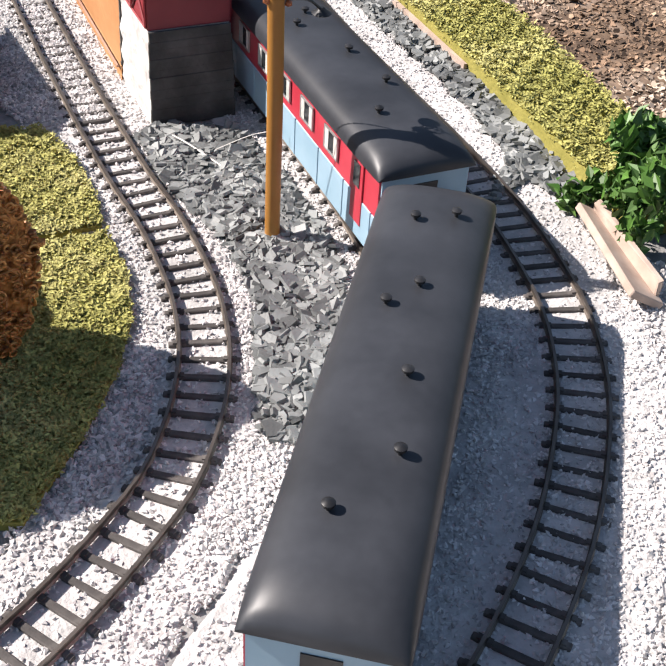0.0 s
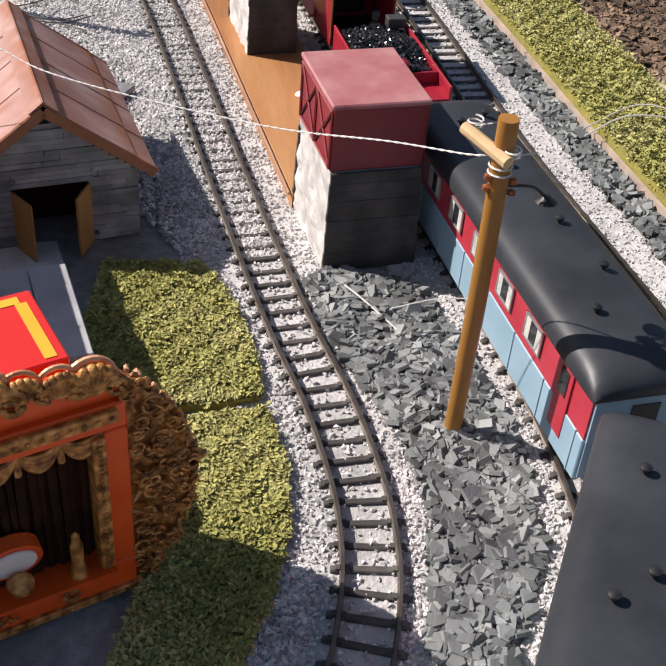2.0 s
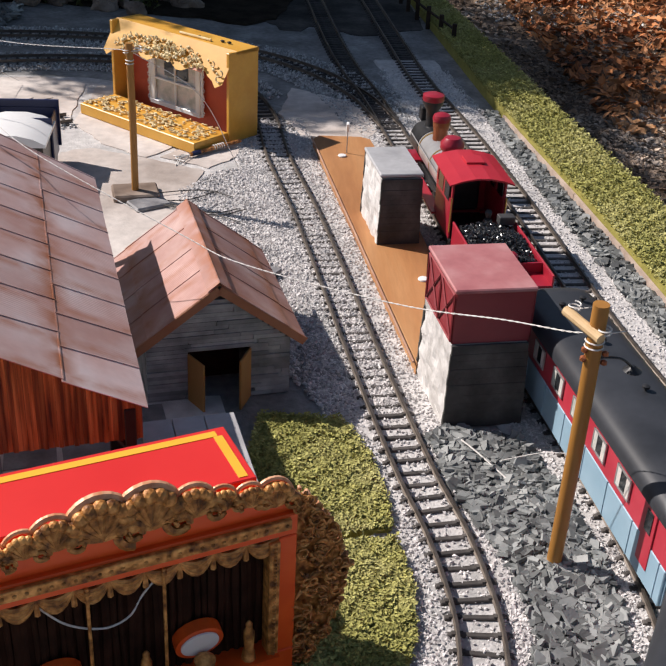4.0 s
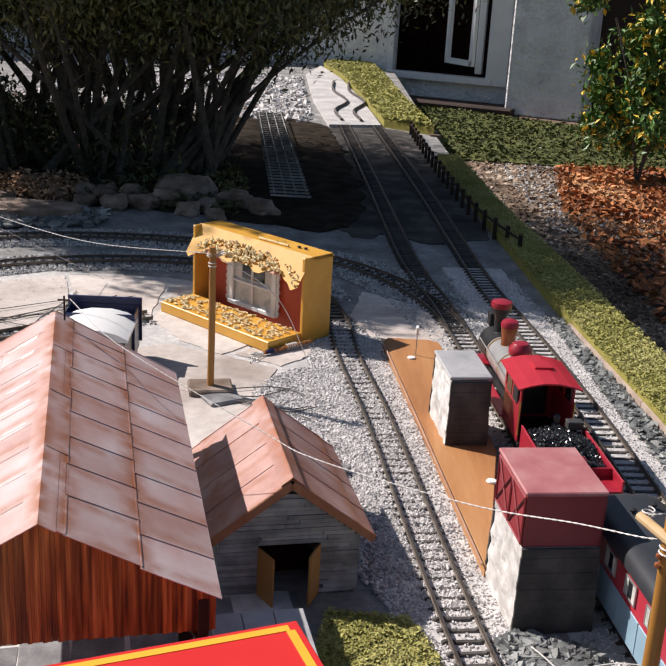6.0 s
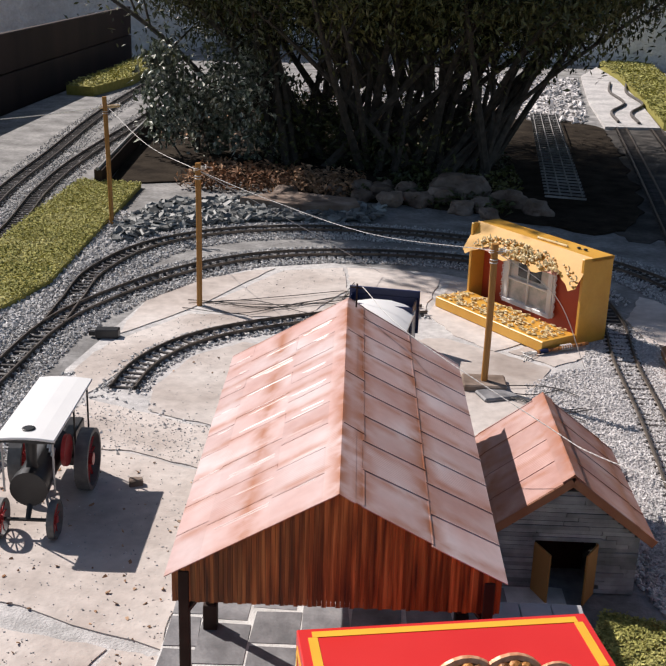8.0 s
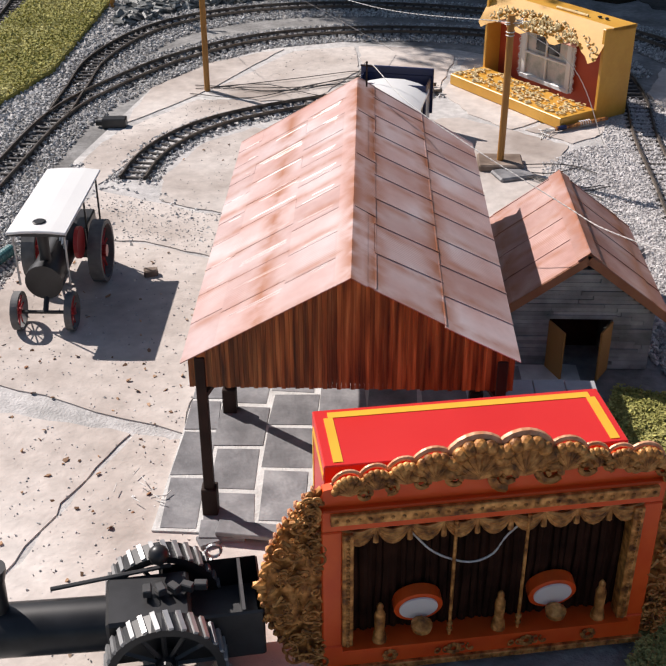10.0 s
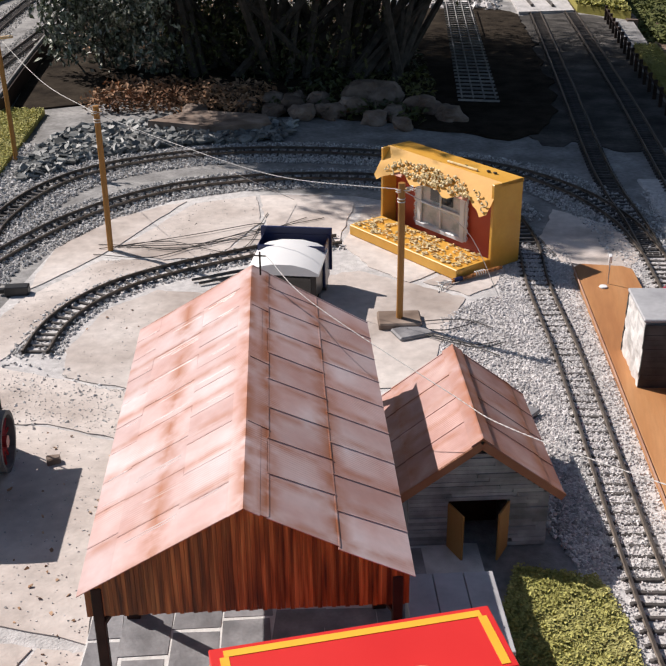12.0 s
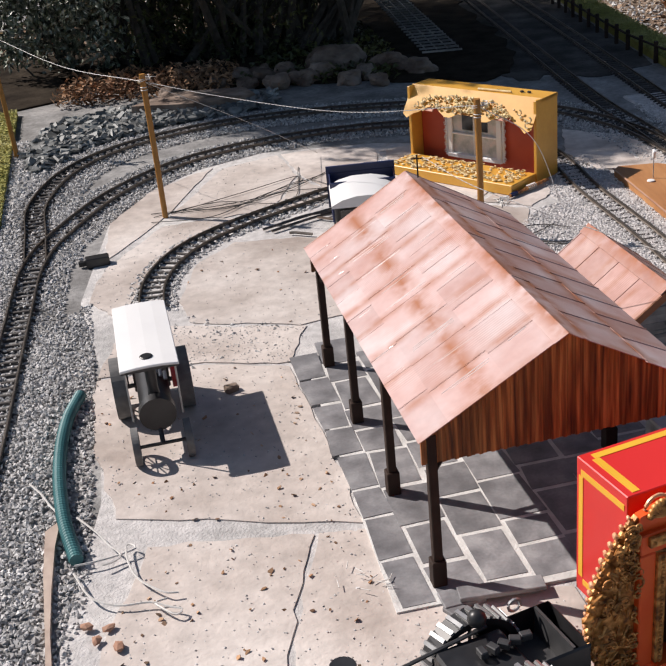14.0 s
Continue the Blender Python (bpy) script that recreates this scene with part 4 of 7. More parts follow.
for s in (-1, 1):
    box(bm, (s * 0.007, SL / 2 - 0.01, SR + 0.001), (0.02, SL + 0.012, 0.0014), ry=s * sang)
part("ridge_cap", bm, M["shed_tin"], shed)

# ---- platform and the two towers ----
bm = bmesh.new()
PLAT = [(0.366, 0.955), (0.378, 0.985), (0.428, 1.34), (0.402, 1.62), (0.366, 1.89), (0.345, 1.905), (0.255, 1.905), (0.243, 1.885)]
slab_poly(bm, PLAT, -0.004, 0.018)
bmesh.ops.bevel(bm, geom=[e for e in bm.edges if e.verts[0].co.z > 0.01 and e.verts[1].co.z > 0.01], offset=0.0015, segments=1, affect='EDGES')
plat = thing("station_platform", Matrix(), "orange-brown wooden station platform board", "platform")
part("deck", bm, M["board"], plat)
bm = bmesh.new()
tube(bm, [(0.362, 0.958, 0.0195), (0.301, 1.42, 0.0195), (0.240, 1.885, 0.0195)], 0.002, 5)
part("edging", bm, M["terracotta"], plat, "pale edging strip")
for x, y in ((0.405, 1.22), (0.30, 1.78)):
    bm = bmesh.new()
    lathe(bm, [(0.008, 0.0), (0.009, 0.001), (0.008, 0.003), (0.004, 0.0035)], 16, Matrix.Translation((x, y, 0.018)))
    tagged(link("white_disc", bm, M["white"], smooth=True), "small round white disc lying on the platform", "disc", "discs on the platform")
lamp = thing("platform_lamp", pose(0.31, 1.80, 0.018), "tiny white post with a tilted head on the platform", "post")
bm = bmesh.new()
rod(bm, (0, 0, 0), (0, 0, 0.05), 0.0012, n=6)
part("post", bm, M["steel"], lamp)
bm = bmesh.new()
box(bm, (0, 0, 0.056), (0.006, 0.012, 0.018), rx=15, bev=0.001)
part("head", bm, M["white"], lamp)


def tower(m, w, d, h, split, top_mat, body_mat, label):
    t = thing("water_tower" if split else "stone_hut", m, label, "tower" if split else "hut")
    hs = split or h - 0.006
    bm = bmesh.new()
    box(bm, (0, 0, hs / 2), (w - 0.002, d - 0.002, hs))
    bmesh.ops.subdivide_edges(bm, edges=bm.edges[:], cuts=14, use_grid_fill=True)
    for v in bm.verts:
        f = 1 + 0.07 * (1 - v.co.z / hs)
        q = v.co * 60
        v.co.x = v.co.x * f + 0.0032 * noise.noise(q) + 0.0014 * noise.noise(q * 2.7)
        v.co.y = v.co.y * f + 0.0032 * noise.noise(q + Vector((9, 3, 1))) + 0.0014 * noise.noise(q * 2.7)
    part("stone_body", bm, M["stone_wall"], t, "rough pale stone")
    # front and back get darker stones, carrying the unlit sides' shade in their colour
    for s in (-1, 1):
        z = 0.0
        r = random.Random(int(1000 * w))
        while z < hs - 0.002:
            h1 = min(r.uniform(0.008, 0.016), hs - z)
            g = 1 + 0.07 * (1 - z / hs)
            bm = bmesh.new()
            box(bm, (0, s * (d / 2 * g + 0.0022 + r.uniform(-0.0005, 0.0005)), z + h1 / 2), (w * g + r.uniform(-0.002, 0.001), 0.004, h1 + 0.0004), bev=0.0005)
            part("facing_stone", bm, M["stone_shade"], t, "facing stone, shade painted into its dark grey")
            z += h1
    if split:
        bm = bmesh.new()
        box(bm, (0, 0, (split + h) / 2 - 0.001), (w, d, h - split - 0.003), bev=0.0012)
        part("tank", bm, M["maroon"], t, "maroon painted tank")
        for s in (-1, 1):
            x = s * (w / 2 + 0.0012)
            z0, z1 = split + 0.004, h - 0.006
            ym, ye = -d / 2 + 0.003, d / 2 - 0.003
            for pa, pb in (((ym, z0), (0, z1)), ((0, z0), (ym, z1)), ((0, z0), (ye, z1)), ((ye, z0), (0, z1)), ((ym, z0), (ym, z1)), ((0, z0), (0, z1)), ((ye, z0), (ye, z1)), ((ym, z0), (ye, z0)), ((ym, z1), (ye, z1))):
                bm = bmesh.new()
                rod(bm, (x, *pa), (x, *pb), 0.0015, n=4)
                part("brace", bm, M["maroon"], t)
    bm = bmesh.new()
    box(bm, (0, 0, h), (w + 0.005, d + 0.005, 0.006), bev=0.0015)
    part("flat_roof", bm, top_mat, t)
    return t


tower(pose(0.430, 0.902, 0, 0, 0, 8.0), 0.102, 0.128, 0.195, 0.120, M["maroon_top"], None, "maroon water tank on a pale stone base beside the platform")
tower(pose(0.366, 1.428, 0.018, 0, 0, 8.0), 0.070, 0.130, 0.122, None, M["grey_top"], None, "small pale stone hut with flat grey roof on the platform")
hose2 = thing("tower_spout", pose(0.487, 0.93, 0.11, 0, 0, 8), "white-grey chain spout hanging from the tank", "spout")
bm = curve_bm([(0, 0, 0.04), (0.006, 0, 0.02), (0.004, 0.002, -0.01), (0.008, -0.002, -0.03)], 0.0016, 6)
part("chain", bm, M["steel"], hose2)

# ---- telegraph poles and wires ----


def telegraph(x, y, h, r, lean=(0, 0), arm=None, base=False, label="orange-stained wooden telegraph pole with a cross-arm"):
    t = thing("telegraph_pole", pose(x, y, 0), label, "pole", "telegraph poles")
    bm = bmesh.new()
    tube(bm, spline([(0, 0, -0.01), (lean[0] * 0.5 + 0.001, lean[1] * 0.5, h * 0.5), (lean[0], lean[1], h)], h / 8), r, 12)
    part("shaft", bm, M["timber"], t, smooth=True)
    if arm:
        az, al, ar = arm
        d = Vector((math.cos(radians(ar)), math.sin(radians(ar)), 0.12)) * al
        o = Vector((lean[0], lean[1], 0)) * (az / h)
        bm = bmesh.new()
        side = Vector((-d.y, d.x, 0)).normalized() * r * 0.9
        rod(bm, o + side + Vector((0, 0, az)) - d * 0.55, o + side + Vector((0, 0, az)) + d * 1.45, r * 0.66, n=10)
        part("cross_arm", bm, M["arm"], t)
        bm = bmesh.new()
        for k in (-1, 1):
            c = o + Vector((0, 0, az)) + d * (0.45 + 0.85 * k)
            tube(bm, [c + Vector((0.006 * math.cos(u), 0.006 * math.sin(u), 0.0006 * u)) for u in np.linspace(0, 14, 30)], 0.0009, 4)
            tube(bm, [c + Vector((0, 0, 0.002)), c + Vector((0.012, -0.004, 0.006)), c + Vector((0.02, 0.002, 0.004))], 0.0007, 4)
        for u0 in (az - 0.012, az - 0.018):
            tube(bm, [o + Vector((r * 1.1 * math.cos(u), r * 1.1 * math.sin(u), u0)) for u in np.linspace(0, 6.3, 14)], 0.001, 4)
        part("binding_wire", bm, M["wire"], t, "twisted pale wire")
    return t


POLE1 = Vector((0.477, 0.560, 0))
p1 = telegraph(0.477, 0.560, 0.328, 0.0082, (-0.003, -0.008), (0.300, 0.026, 118))
bm = bmesh.new()
tube(bm, spline([(0.006, 0.0, 0.265), (0.03, 0.004, 0.262), (0.045, 0.008, 0.25)], 0.004), 0.0014, 5)
part("lamp_bracket", bm, M["black"], p1, "thin black bracket")
bm = bmesh.new()
lathe(bm, [(0.002, 0.006), (0.004, 0.004), (0.010, 0.0), (0.009, -0.001)], 12, Matrix.Translation((0.046, 0.008, 0.246)))
part("lamp_shade", bm, M["black"], p1, "black lamp shade", True)
bm = bmesh.new()
for z, c in ((0.278, 0), (0.268, 1)):
    ball(bm, (-0.011, -0.008, z), 0.0042, sub=1)
    ball(bm, (0.009, -0.010, z - 0.003), 0.0038, sub=1)
part("insulator", bm, M["copper"], p1, "brown insulators")
telegraph(-0.097, 1.578, 0.288, 0.0066, (0.0, 0.0), (0.270, 0.012, 20))
telegraph(-0.800, 1.868, 0.335, 0.0066, (0.0, 0.0), (0.318, 0.012, 60))
telegraph(-1.322, 2.50, 0.375, 0.0066, (-0.01, 0.0), (0.345, 0.03, 10))
foot = thing("stone_block", pose(-0.097, 1.58, 0, 0, 0, 12), "dark flat stone block holding a pole", "stone")
bm = bmesh.new()
box(bm, (0.0, 0.0, 0.006), (0.085, 0.065, 0.016), bev=0.003)
part("block", bm, M["rock"], foot)
bm = bmesh.new()
box(bm, (0.02, -0.05, 0.004), (0.07, 0.05, 0.009), rz=20, bev=0.003)
part("chip", bm, M["slab"], foot)


def cable(name, pts, r, m, label, step=0.02):
    if name == "overhead_wire":
        # two strands laid round each other
        bm = bmesh.new()
        line = spline(pts, 0.0022)
        for ph in (0, math.pi):
            tube(bm, [Vector(p) + r * 0.8 * Vector((0, math.cos(i * 0.8 + ph), math.sin(i * 0.8 + ph))) for i, p in enumerate(line)], r * 0.75, 4)
    else:
        bm = curve_bm(pts, r, 5, step)
    return tagged(link(name, bm, m, smooth=True), label, "wire", "wires")


cable("overhead_wire", [(-0.235, 1.075, 0.335), (-0.15, 0.995, 0.30), (0.05, 0.87, 0.245), (0.13, 0.81, 0.235), (0.30, 0.70, 0.245), (0.40, 0.62, 0.272), (0.455, 0.565, 0.29), (0.474, 0.552, 0.30)], 0.0006, M["wire"], "pale twisted wire strung from the barn ridge to a pole")
cable("overhead_wire", [(-0.097, 1.578, 0.275), (-0.35, 1.66, 0.263), (-0.6, 1.78, 0.285), (-0.8, 1.868, 0.318)], 0.0006, M["wire"], "pale wire between two telegraph poles")
cable("overhead_wire", [(-0.8, 1.868, 0.318), (-1.05, 2.16, 0.31), (-1.322, 2.5, 0.345)], 0.0006, M["wire"], "pale wire between two telegraph poles")
cable("overhead_wire", [(-1.335, 2.5, 0.345), (-1.55, 2.45, 0.31), (-1.8, 2.3, 0.29)], 0.0012, M["wire"], "pale wire running off beyond the moss strip")
cable("stay_wire", [(-0.8, 1.868, 0.318), (-0.6, 2.05, 0.16), (-0.45, 2.25, 0.01)], 0.0006, M["wire"], "thin stay wire from a pole to the ground")
cable("stay_wire", [(-0.097, 1.578, 0.275), (0.02, 1.64, 0.18), (0.09, 1.72, 0.01)], 0.0008, M["wire"], "thin wire hanging from a pole to the ground")
cable("ground_wire", [(0.393, 0.81, 0.006), (0.42, 0.76, 0.010), (0.455, 0.70, 0.006)], 0.0011, M["wire"], "white wire lying on slate chips")
cable("ground_wire", [(0.372, 0.95, 0.02), (0.379, 0.90, 0.012), (0.385, 0.84, 0.008), (0.396, 0.80, 0.008)], 0.0006, M["wire"], "thin wire at the foot of the tower")
cable("ground_wire", [(0.45, 0.74, 0.01), (0.49, 0.715, 0.04), (0.52, 0.70, 0.05)], 0.0006, M["wire"], "thin white wire rising from the slate")
for k in range(6):
    a = random.Random(k)
    x0, y0 = -0.8 + a.uniform(-0.05, 0.05), 1.86 + a.uniform(-0.04, 0.04)
    cable("ground_wire", [(x0, y0, 0.004), (x0 + 0.15 + a.uniform(-.03, .03), y0 + a.uniform(-0.02, 0.12), 0.006), (-0.52 + a.uniform(-.05, .05), 2.0 + a.uniform(-.12, .1), 0.005), (-0.42 + a.uniform(-.08, .08), 2.1 + a.uniform(-.25, .12), 0.004)],
          0.0010, M["wire_dark"], "thin dark wire trailing over the paving")
for k in range(5):
    a = random.Random(50 + k)
    cable("ground_wire", [(-0.11, 1.56, 0.008), (0.0 + a.uniform(-.03, .05), 1.54 + a.uniform(-.06, .08), 0.006), (0.08 + a.uniform(-.04, .06), 1.5 + a.uniform(-.1, .15), 0.005)],
          0.0011, M["wire_dark"], "thin dark wire on the gravel by a pole")
cable("hedge_wire", [(0.775, 1.10, 0.02), (0.83, 1.10, 0.05), (0.90, 1.08, 0.052), (0.955, 1.02, 0.05)], 0.0012, M["wire"], "pale wire lying over the low hedge")
cable("hedge_wire", [(0.78, 1.12, 0.02), (0.86, 1.13, 0.052), (0.93, 1.07, 0.052)], 0.001, M["wire"], "pale wire lying over the low hedge")

# ---- fairground organ ----
organ = thing("fairground_organ", pose(0.0427, 0.3545, 0, 0, 0, 22.8), "red fairground organ with gilded carved front, drums and yellow lining", "organ")
bm = bmesh.new()
box(bm, (-0.010, 0.058, 0.137), (0.272, 0.085, 0.166), bev=0.001)
part("case", bm, M["red"], organ, "bright red case")


def strip(a, b, w, t, n):
    """A painted line from a to b, w wide, standing t proud along n."""
    a, b, n = Vector(a), Vector(b), Vector(n)
    d = (b - a).normalized()
    s = d.cross(n) * w / 2
    bm = bmesh.new()
    v = [bm.verts.new(p + q + n * h) for h in (0, t) for p, q in ((a, -s), (b, -s), (b, s), (a, s))]
    for f in ((0, 3, 2, 1), (4, 5, 6, 7), (0, 1, 5, 4), (1, 2, 6, 5), (2, 3, 7, 6), (3, 0, 4, 7)):
        bm.faces.new([v[k] for k in f])
    return bm


x0, x1, y0, y1, zt = -0.146 + 0.013, 0.126 - 0.011, 0.020, 0.1005 - 0.010, 0.2200
for a, b in (((x0, y1, zt), (x1, y1, zt)), ((x0, y1 - 0.0045, zt), (x0, y0, zt)), ((x1, y1 - 0.0045, zt), (x1, y0, zt))):
    part("lining", strip(a, b, 0.0085, 0.0006, (0, 0, 1)), M["yellow"], organ, "yellow painted line")
for sx, n in ((-0.146, (-1, 0, 0)), (0.126, (1, 0, 0))):
    for a, b in (((sx, 0.092, 0.205), (sx, 0.02, 0.205)), ((sx, 0.092, 0.2005), (sx, 0.092, 0.075)), ((sx, 0.0875, 0.070), (sx, 0.02, 0.070))):
        part("lining", strip(a, b, 0.007, 0.0006, n), M["yellow"], organ, "yellow painted line")
# front, set a little forward and above the case's floor
front = new("carved_front")
front.parent = organ
front.matrix_basis = pose(0, -0.009, 0.0095)
# front frame
for c, s in (((0, 0, 0.1755), (0.305, 0.014, 0.023)), ((0, 0, 0.012), (0.305, 0.014, 0.032)), ((-0.1435, 0, 0.096), (0.018, 0.014, 0.135)), ((0.1435, 0, 0.096), (0.018, 0.014, 0.135))):
    bm = bmesh.new()
    box(bm, c, s, bev=0.0012)
    part("frame_bar", bm, M["orange_red"], front, "orange-red painted bar")
for c, s in (((0, -0.009, 0.179), (0.29, 0.005, 0.011)), ((-0.130, -0.003, 0.096), (0.010, 0.016, 0.132)), ((0.130, -0.003, 0.096), (0.010, 0.016, 0.132)), ((0, -0.008, -0.001), (0.31, 0.006, 0.007))):
    bm = bmesh.new()
    box(bm, c, s, bev=0.0008)
    for k in range(30):
        u = (k + 0.5) / 30 - 0.5
        p = (c[0] + u * s[0], c[1] - s[1] / 2, c[2]) if s[0] > s[2] else (c[0], c[1] - s[1] / 2, c[2] + u * s[2])
        ball(bm, p, 0.0021, sub=1)
    part("moulding", bm, M["gilt"], front, "beaded gilt moulding")
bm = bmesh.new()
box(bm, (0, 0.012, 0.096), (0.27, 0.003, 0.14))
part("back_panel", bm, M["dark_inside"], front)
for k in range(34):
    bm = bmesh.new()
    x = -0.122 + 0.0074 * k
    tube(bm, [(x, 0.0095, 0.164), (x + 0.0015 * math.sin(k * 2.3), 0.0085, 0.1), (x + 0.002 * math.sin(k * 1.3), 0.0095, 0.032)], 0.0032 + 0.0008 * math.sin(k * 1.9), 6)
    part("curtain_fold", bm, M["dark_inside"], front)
bm = bmesh.new()
box(bm, (0, -0.001, 0.029), (0.27, 0.03, 0.003))
part("stage_floor", bm, M["orange_red"], front)


def scroll(bm, c, r, t, a0=0.0, turns=1.5, y=-0.004, flip=1):
    pts, rs = [], []
    for u in np.linspace(0, 1, 22):
        a = a0 + flip * u * turns * 2 * math.pi
        rr = r * (1 - 0.8 * u)
        pts.append((c[0] + rr * math.cos(a), y - 0.004 * u, c[1] + rr * math.sin(a)))
        rs.append(t * (1 - 0.5 * u))
    tube(bm, pts, rs, 6)


# crest along the top: shells, scrolls and leaves
def top_line(x):
    return 0.196 + 0.030 * math.cos(x / 0.155 * math.pi / 2.6) - 0.005


r = random.Random(4)
for x, rr in ((-0.128, .012), (-0.105, .012), (-0.080, .013), (-0.055, .017), (-0.018, .024), (0.022, .024), (0.060, .017), (0.085, .012), (0.110, .012), (0.132, .015)):
    z = top_line(x)
    half = 9
    bm = bmesh.new()
    for k in range(half):
        a = math.pi * (k + 0.5) / half
        rod(bm, (x, -0.005, z - rr * 0.5), (x + rr * 1.05 * math.cos(a), -0.002, z - rr * 0.5 + rr * 1.25 * math.sin(a)), rr * 0.12, rr * 0.24, 6)
        ball(bm, (x + rr * 1.05 * math.cos(a), -0.003, z - rr * 0.5 + rr * 1.25 * math.sin(a)), rr * 0.30, sub=2)
    scroll(bm, (x + rr, z - rr * 0.5), rr * 0.6, rr * 0.2, r.uniform(0, 6), 1.4, flip=r.choice((-1, 1)))
    shell = part("crest_shell", bm, M["gilt"], front, "gilded shell with scroll")
    # rim whose pinkish colour stands for sun catching the crest
    bm = bmesh.new()
    for yy in (0.004,):
        tube(bm, [(x + rr * 1.25 * math.cos(a), yy, z - rr * 0.5 + rr * 1.5 * math.sin(a)) for a in np.linspace(0.35, math.pi - 0.35, 12)], rr * 0.17, 6)
    part("shell_rim", bm, M["glint_gilt"], shell, "gilt rim with a pink sun glint painted in")
bm = bmesh.new()
side_poly(bm, [(-0.158, 0.184), (0.158, 0.184)] + [(x, top_line(x) + 0.002) for x in np.linspace(0.15, -0.15, 24)], -0.001, 0.008)
part("crest_board", bm, M["orange_red"], front)
for s in (-1, 1):
    bm = bmesh.new()
    out = [(0.152, 0.205), (0.152, 0.0)] + [(0.152 + 0.052 * math.sin(math.pi * min(1, max(0, (z + 0.01) / 0.215))) ** 0.8, z) for z in np.linspace(0.0, 0.205, 14)]
    pts = [(s * x, z) for x, z in out]
    side_poly(bm, pts if s < 0 else pts[::-1], 0.0, 0.006)
    for v in bm.verts:
        v.co.y += 0.001
    part("wing_board", bm, M["gilt"], front)
    bm = bmesh.new()
    for k in range(130):
        z = r.uniform(0.004, 0.2)
        w = 0.05 * math.sin(math.pi * (z + 0.01) / 0.215) ** 0.8
        u = r.uniform(0.0, 1.05)
        c = Vector((s * (0.153 + u * w), -0.003 - 0.004 * r.random(), z))
        if r.random() < 0.45:
            scroll(bm, (c.x, c.z), r.uniform(0.004, 0.009), 0.0016, r.uniform(0, 6), 1.3, c.y, r.choice((-1, 1)))
        else:
            d = Vector((r.uniform(-1, 1), -0.2, r.uniform(-1, 1))).normalized() * r.uniform(0.003, 0.007)
            rod(bm, c - d, c + d, 0.0024, 0.0008, 5)
    for z in np.linspace(0.01, 0.2, 22):
        w = 0.05 * math.sin(math.pi * (z + 0.01) / 0.215) ** 0.8
        ball(bm, (s * (0.155 + w), 0.0, z), r.uniform(0.0035, 0.0055), (1, 0.8, 1), 1)
    ball(bm, (s * 0.207, -0.002, 0.108), 0.006, (1.3, 0.8, 0.8), 1)
    # wing edge with the same pink glint painted into its gilt
    rim = bmesh.new()
    for z in np.linspace(0.006, 0.203, 26):
        w = 0.05 * math.sin(math.pi * min(1, (z + 0.01) / 0.215)) ** 0.8
        ball(rim, (s * (0.1555 + w), 0.006, z), r.uniform(0.0018, 0.0036), (0.9, 1.4, 1.4), 1)
    part("wing_rim", rim, M["glint_gilt"], front, "gilt scalloped rim with a pink sun glint painted in")["kind"] = "stuff"
    part("carved_wing", bm, M["gilt"], front, "carved gilt scrollwork wing")["kind"] = "stuff"
# swag curtain under the top bar
for k in range(9):
    bm = bmesh.new()
    x = -0.135 + 0.27 * (k + 0.5) / 9
    for j in range(4):
        pts = [(x + 0.015 * u, -0.003 - 0.003 * (1 - u * u), 0.165 - (0.005 + 0.0042 * j) * (1 - u * u)) for u in np.linspace(-1, 1, 9)]
        tube(bm, pts, 0.0024, 6)
    rod(bm, (x + 0.015, -0.004, 0.163), (x + 0.015, -0.004, 0.147), 0.002, 0.0028, 6)
    part("swag", bm, M["gilt"], front, "gold-brown draped swag")
for x in (-0.064, 0.062):
    bm = bmesh.new()
    rod(bm, (x, -0.003, 0.063), (x, 0.008, 0.066), 0.0225, n=28)
    drum = part("drum", bm, M["orange_red"], front, "drum with red rim")
    bm = bmesh.new()
    rod(bm, (x, -0.0046, 0.0625), (x, -0.0030, 0.063), 0.0178, n=28)
    part("drumhead", bm, M["white"], drum, "white drumhead")
    bm = bmesh.new()
    lathe(bm, [(0.009, 0.0), (0.010, 0.006), (0.004, 0.010)], 14, pose(x + 0.002, -0.011, 0.044))
    part("drum_foot", bm, M["gilt"], drum)
for x in (-0.035, 0.03):
    bm = bmesh.new()
    rod(bm, (x, -0.008, 0.030), (x, -0.008, 0.165), 0.0016, n=8)
    for z in (0.037, 0.044, 0.16):
        ball(bm, (x, -0.008, z), 0.0032, sub=1)
    part("twisted_column", bm, M["gilt"], front)
for x in (-0.1, 0.012, 0.108):
    bm = bmesh.new()
    lathe(bm, [(0.007, 0.038), (0.006, 0.046), (0.0045, 0.05), (0.005, 0.06), (0.0052, 0.07), (0.003, 0.076), (0.0035, 0.08), (0.001, 0.084)], 10, pose(x, -0.006, -0.008))
    part("figurine", bm, M["gilt"], front, "plain small gilded figure", True)
bm = curve_bm([(-0.075, -0.003, 0.155), (-0.052, -0.004, 0.128), (-0.022, -0.005, 0.114), (0.0, -0.005, 0.12), (0.012, -0.005, 0.14), (0.03, -0.004, 0.158)], 0.0010, 5, 0.006)
part("loose_cord", bm, M["wire"], front, "loose grey cord")
for x in (-0.09, -0.03, 0.04, 0.1):
    bm = bmesh.new()
    for k in range(8):
        a = k * math.pi / 4
        ball(bm, (x + 0.005 * math.cos(a), -0.009, 0.012 + 0.005 * math.sin(a)), 0.003, (1, 0.5, 1), 1)
    if abs(x) < 0.05:
        for k in (-2, -1, 1, 2):
            scroll(bm, (x + k * 0.008, 0.012), 0.004, 0.0012, k, 1.2, -0.008)
    part("rosette", bm, M["gilt"], front, "carved gilt rosette")
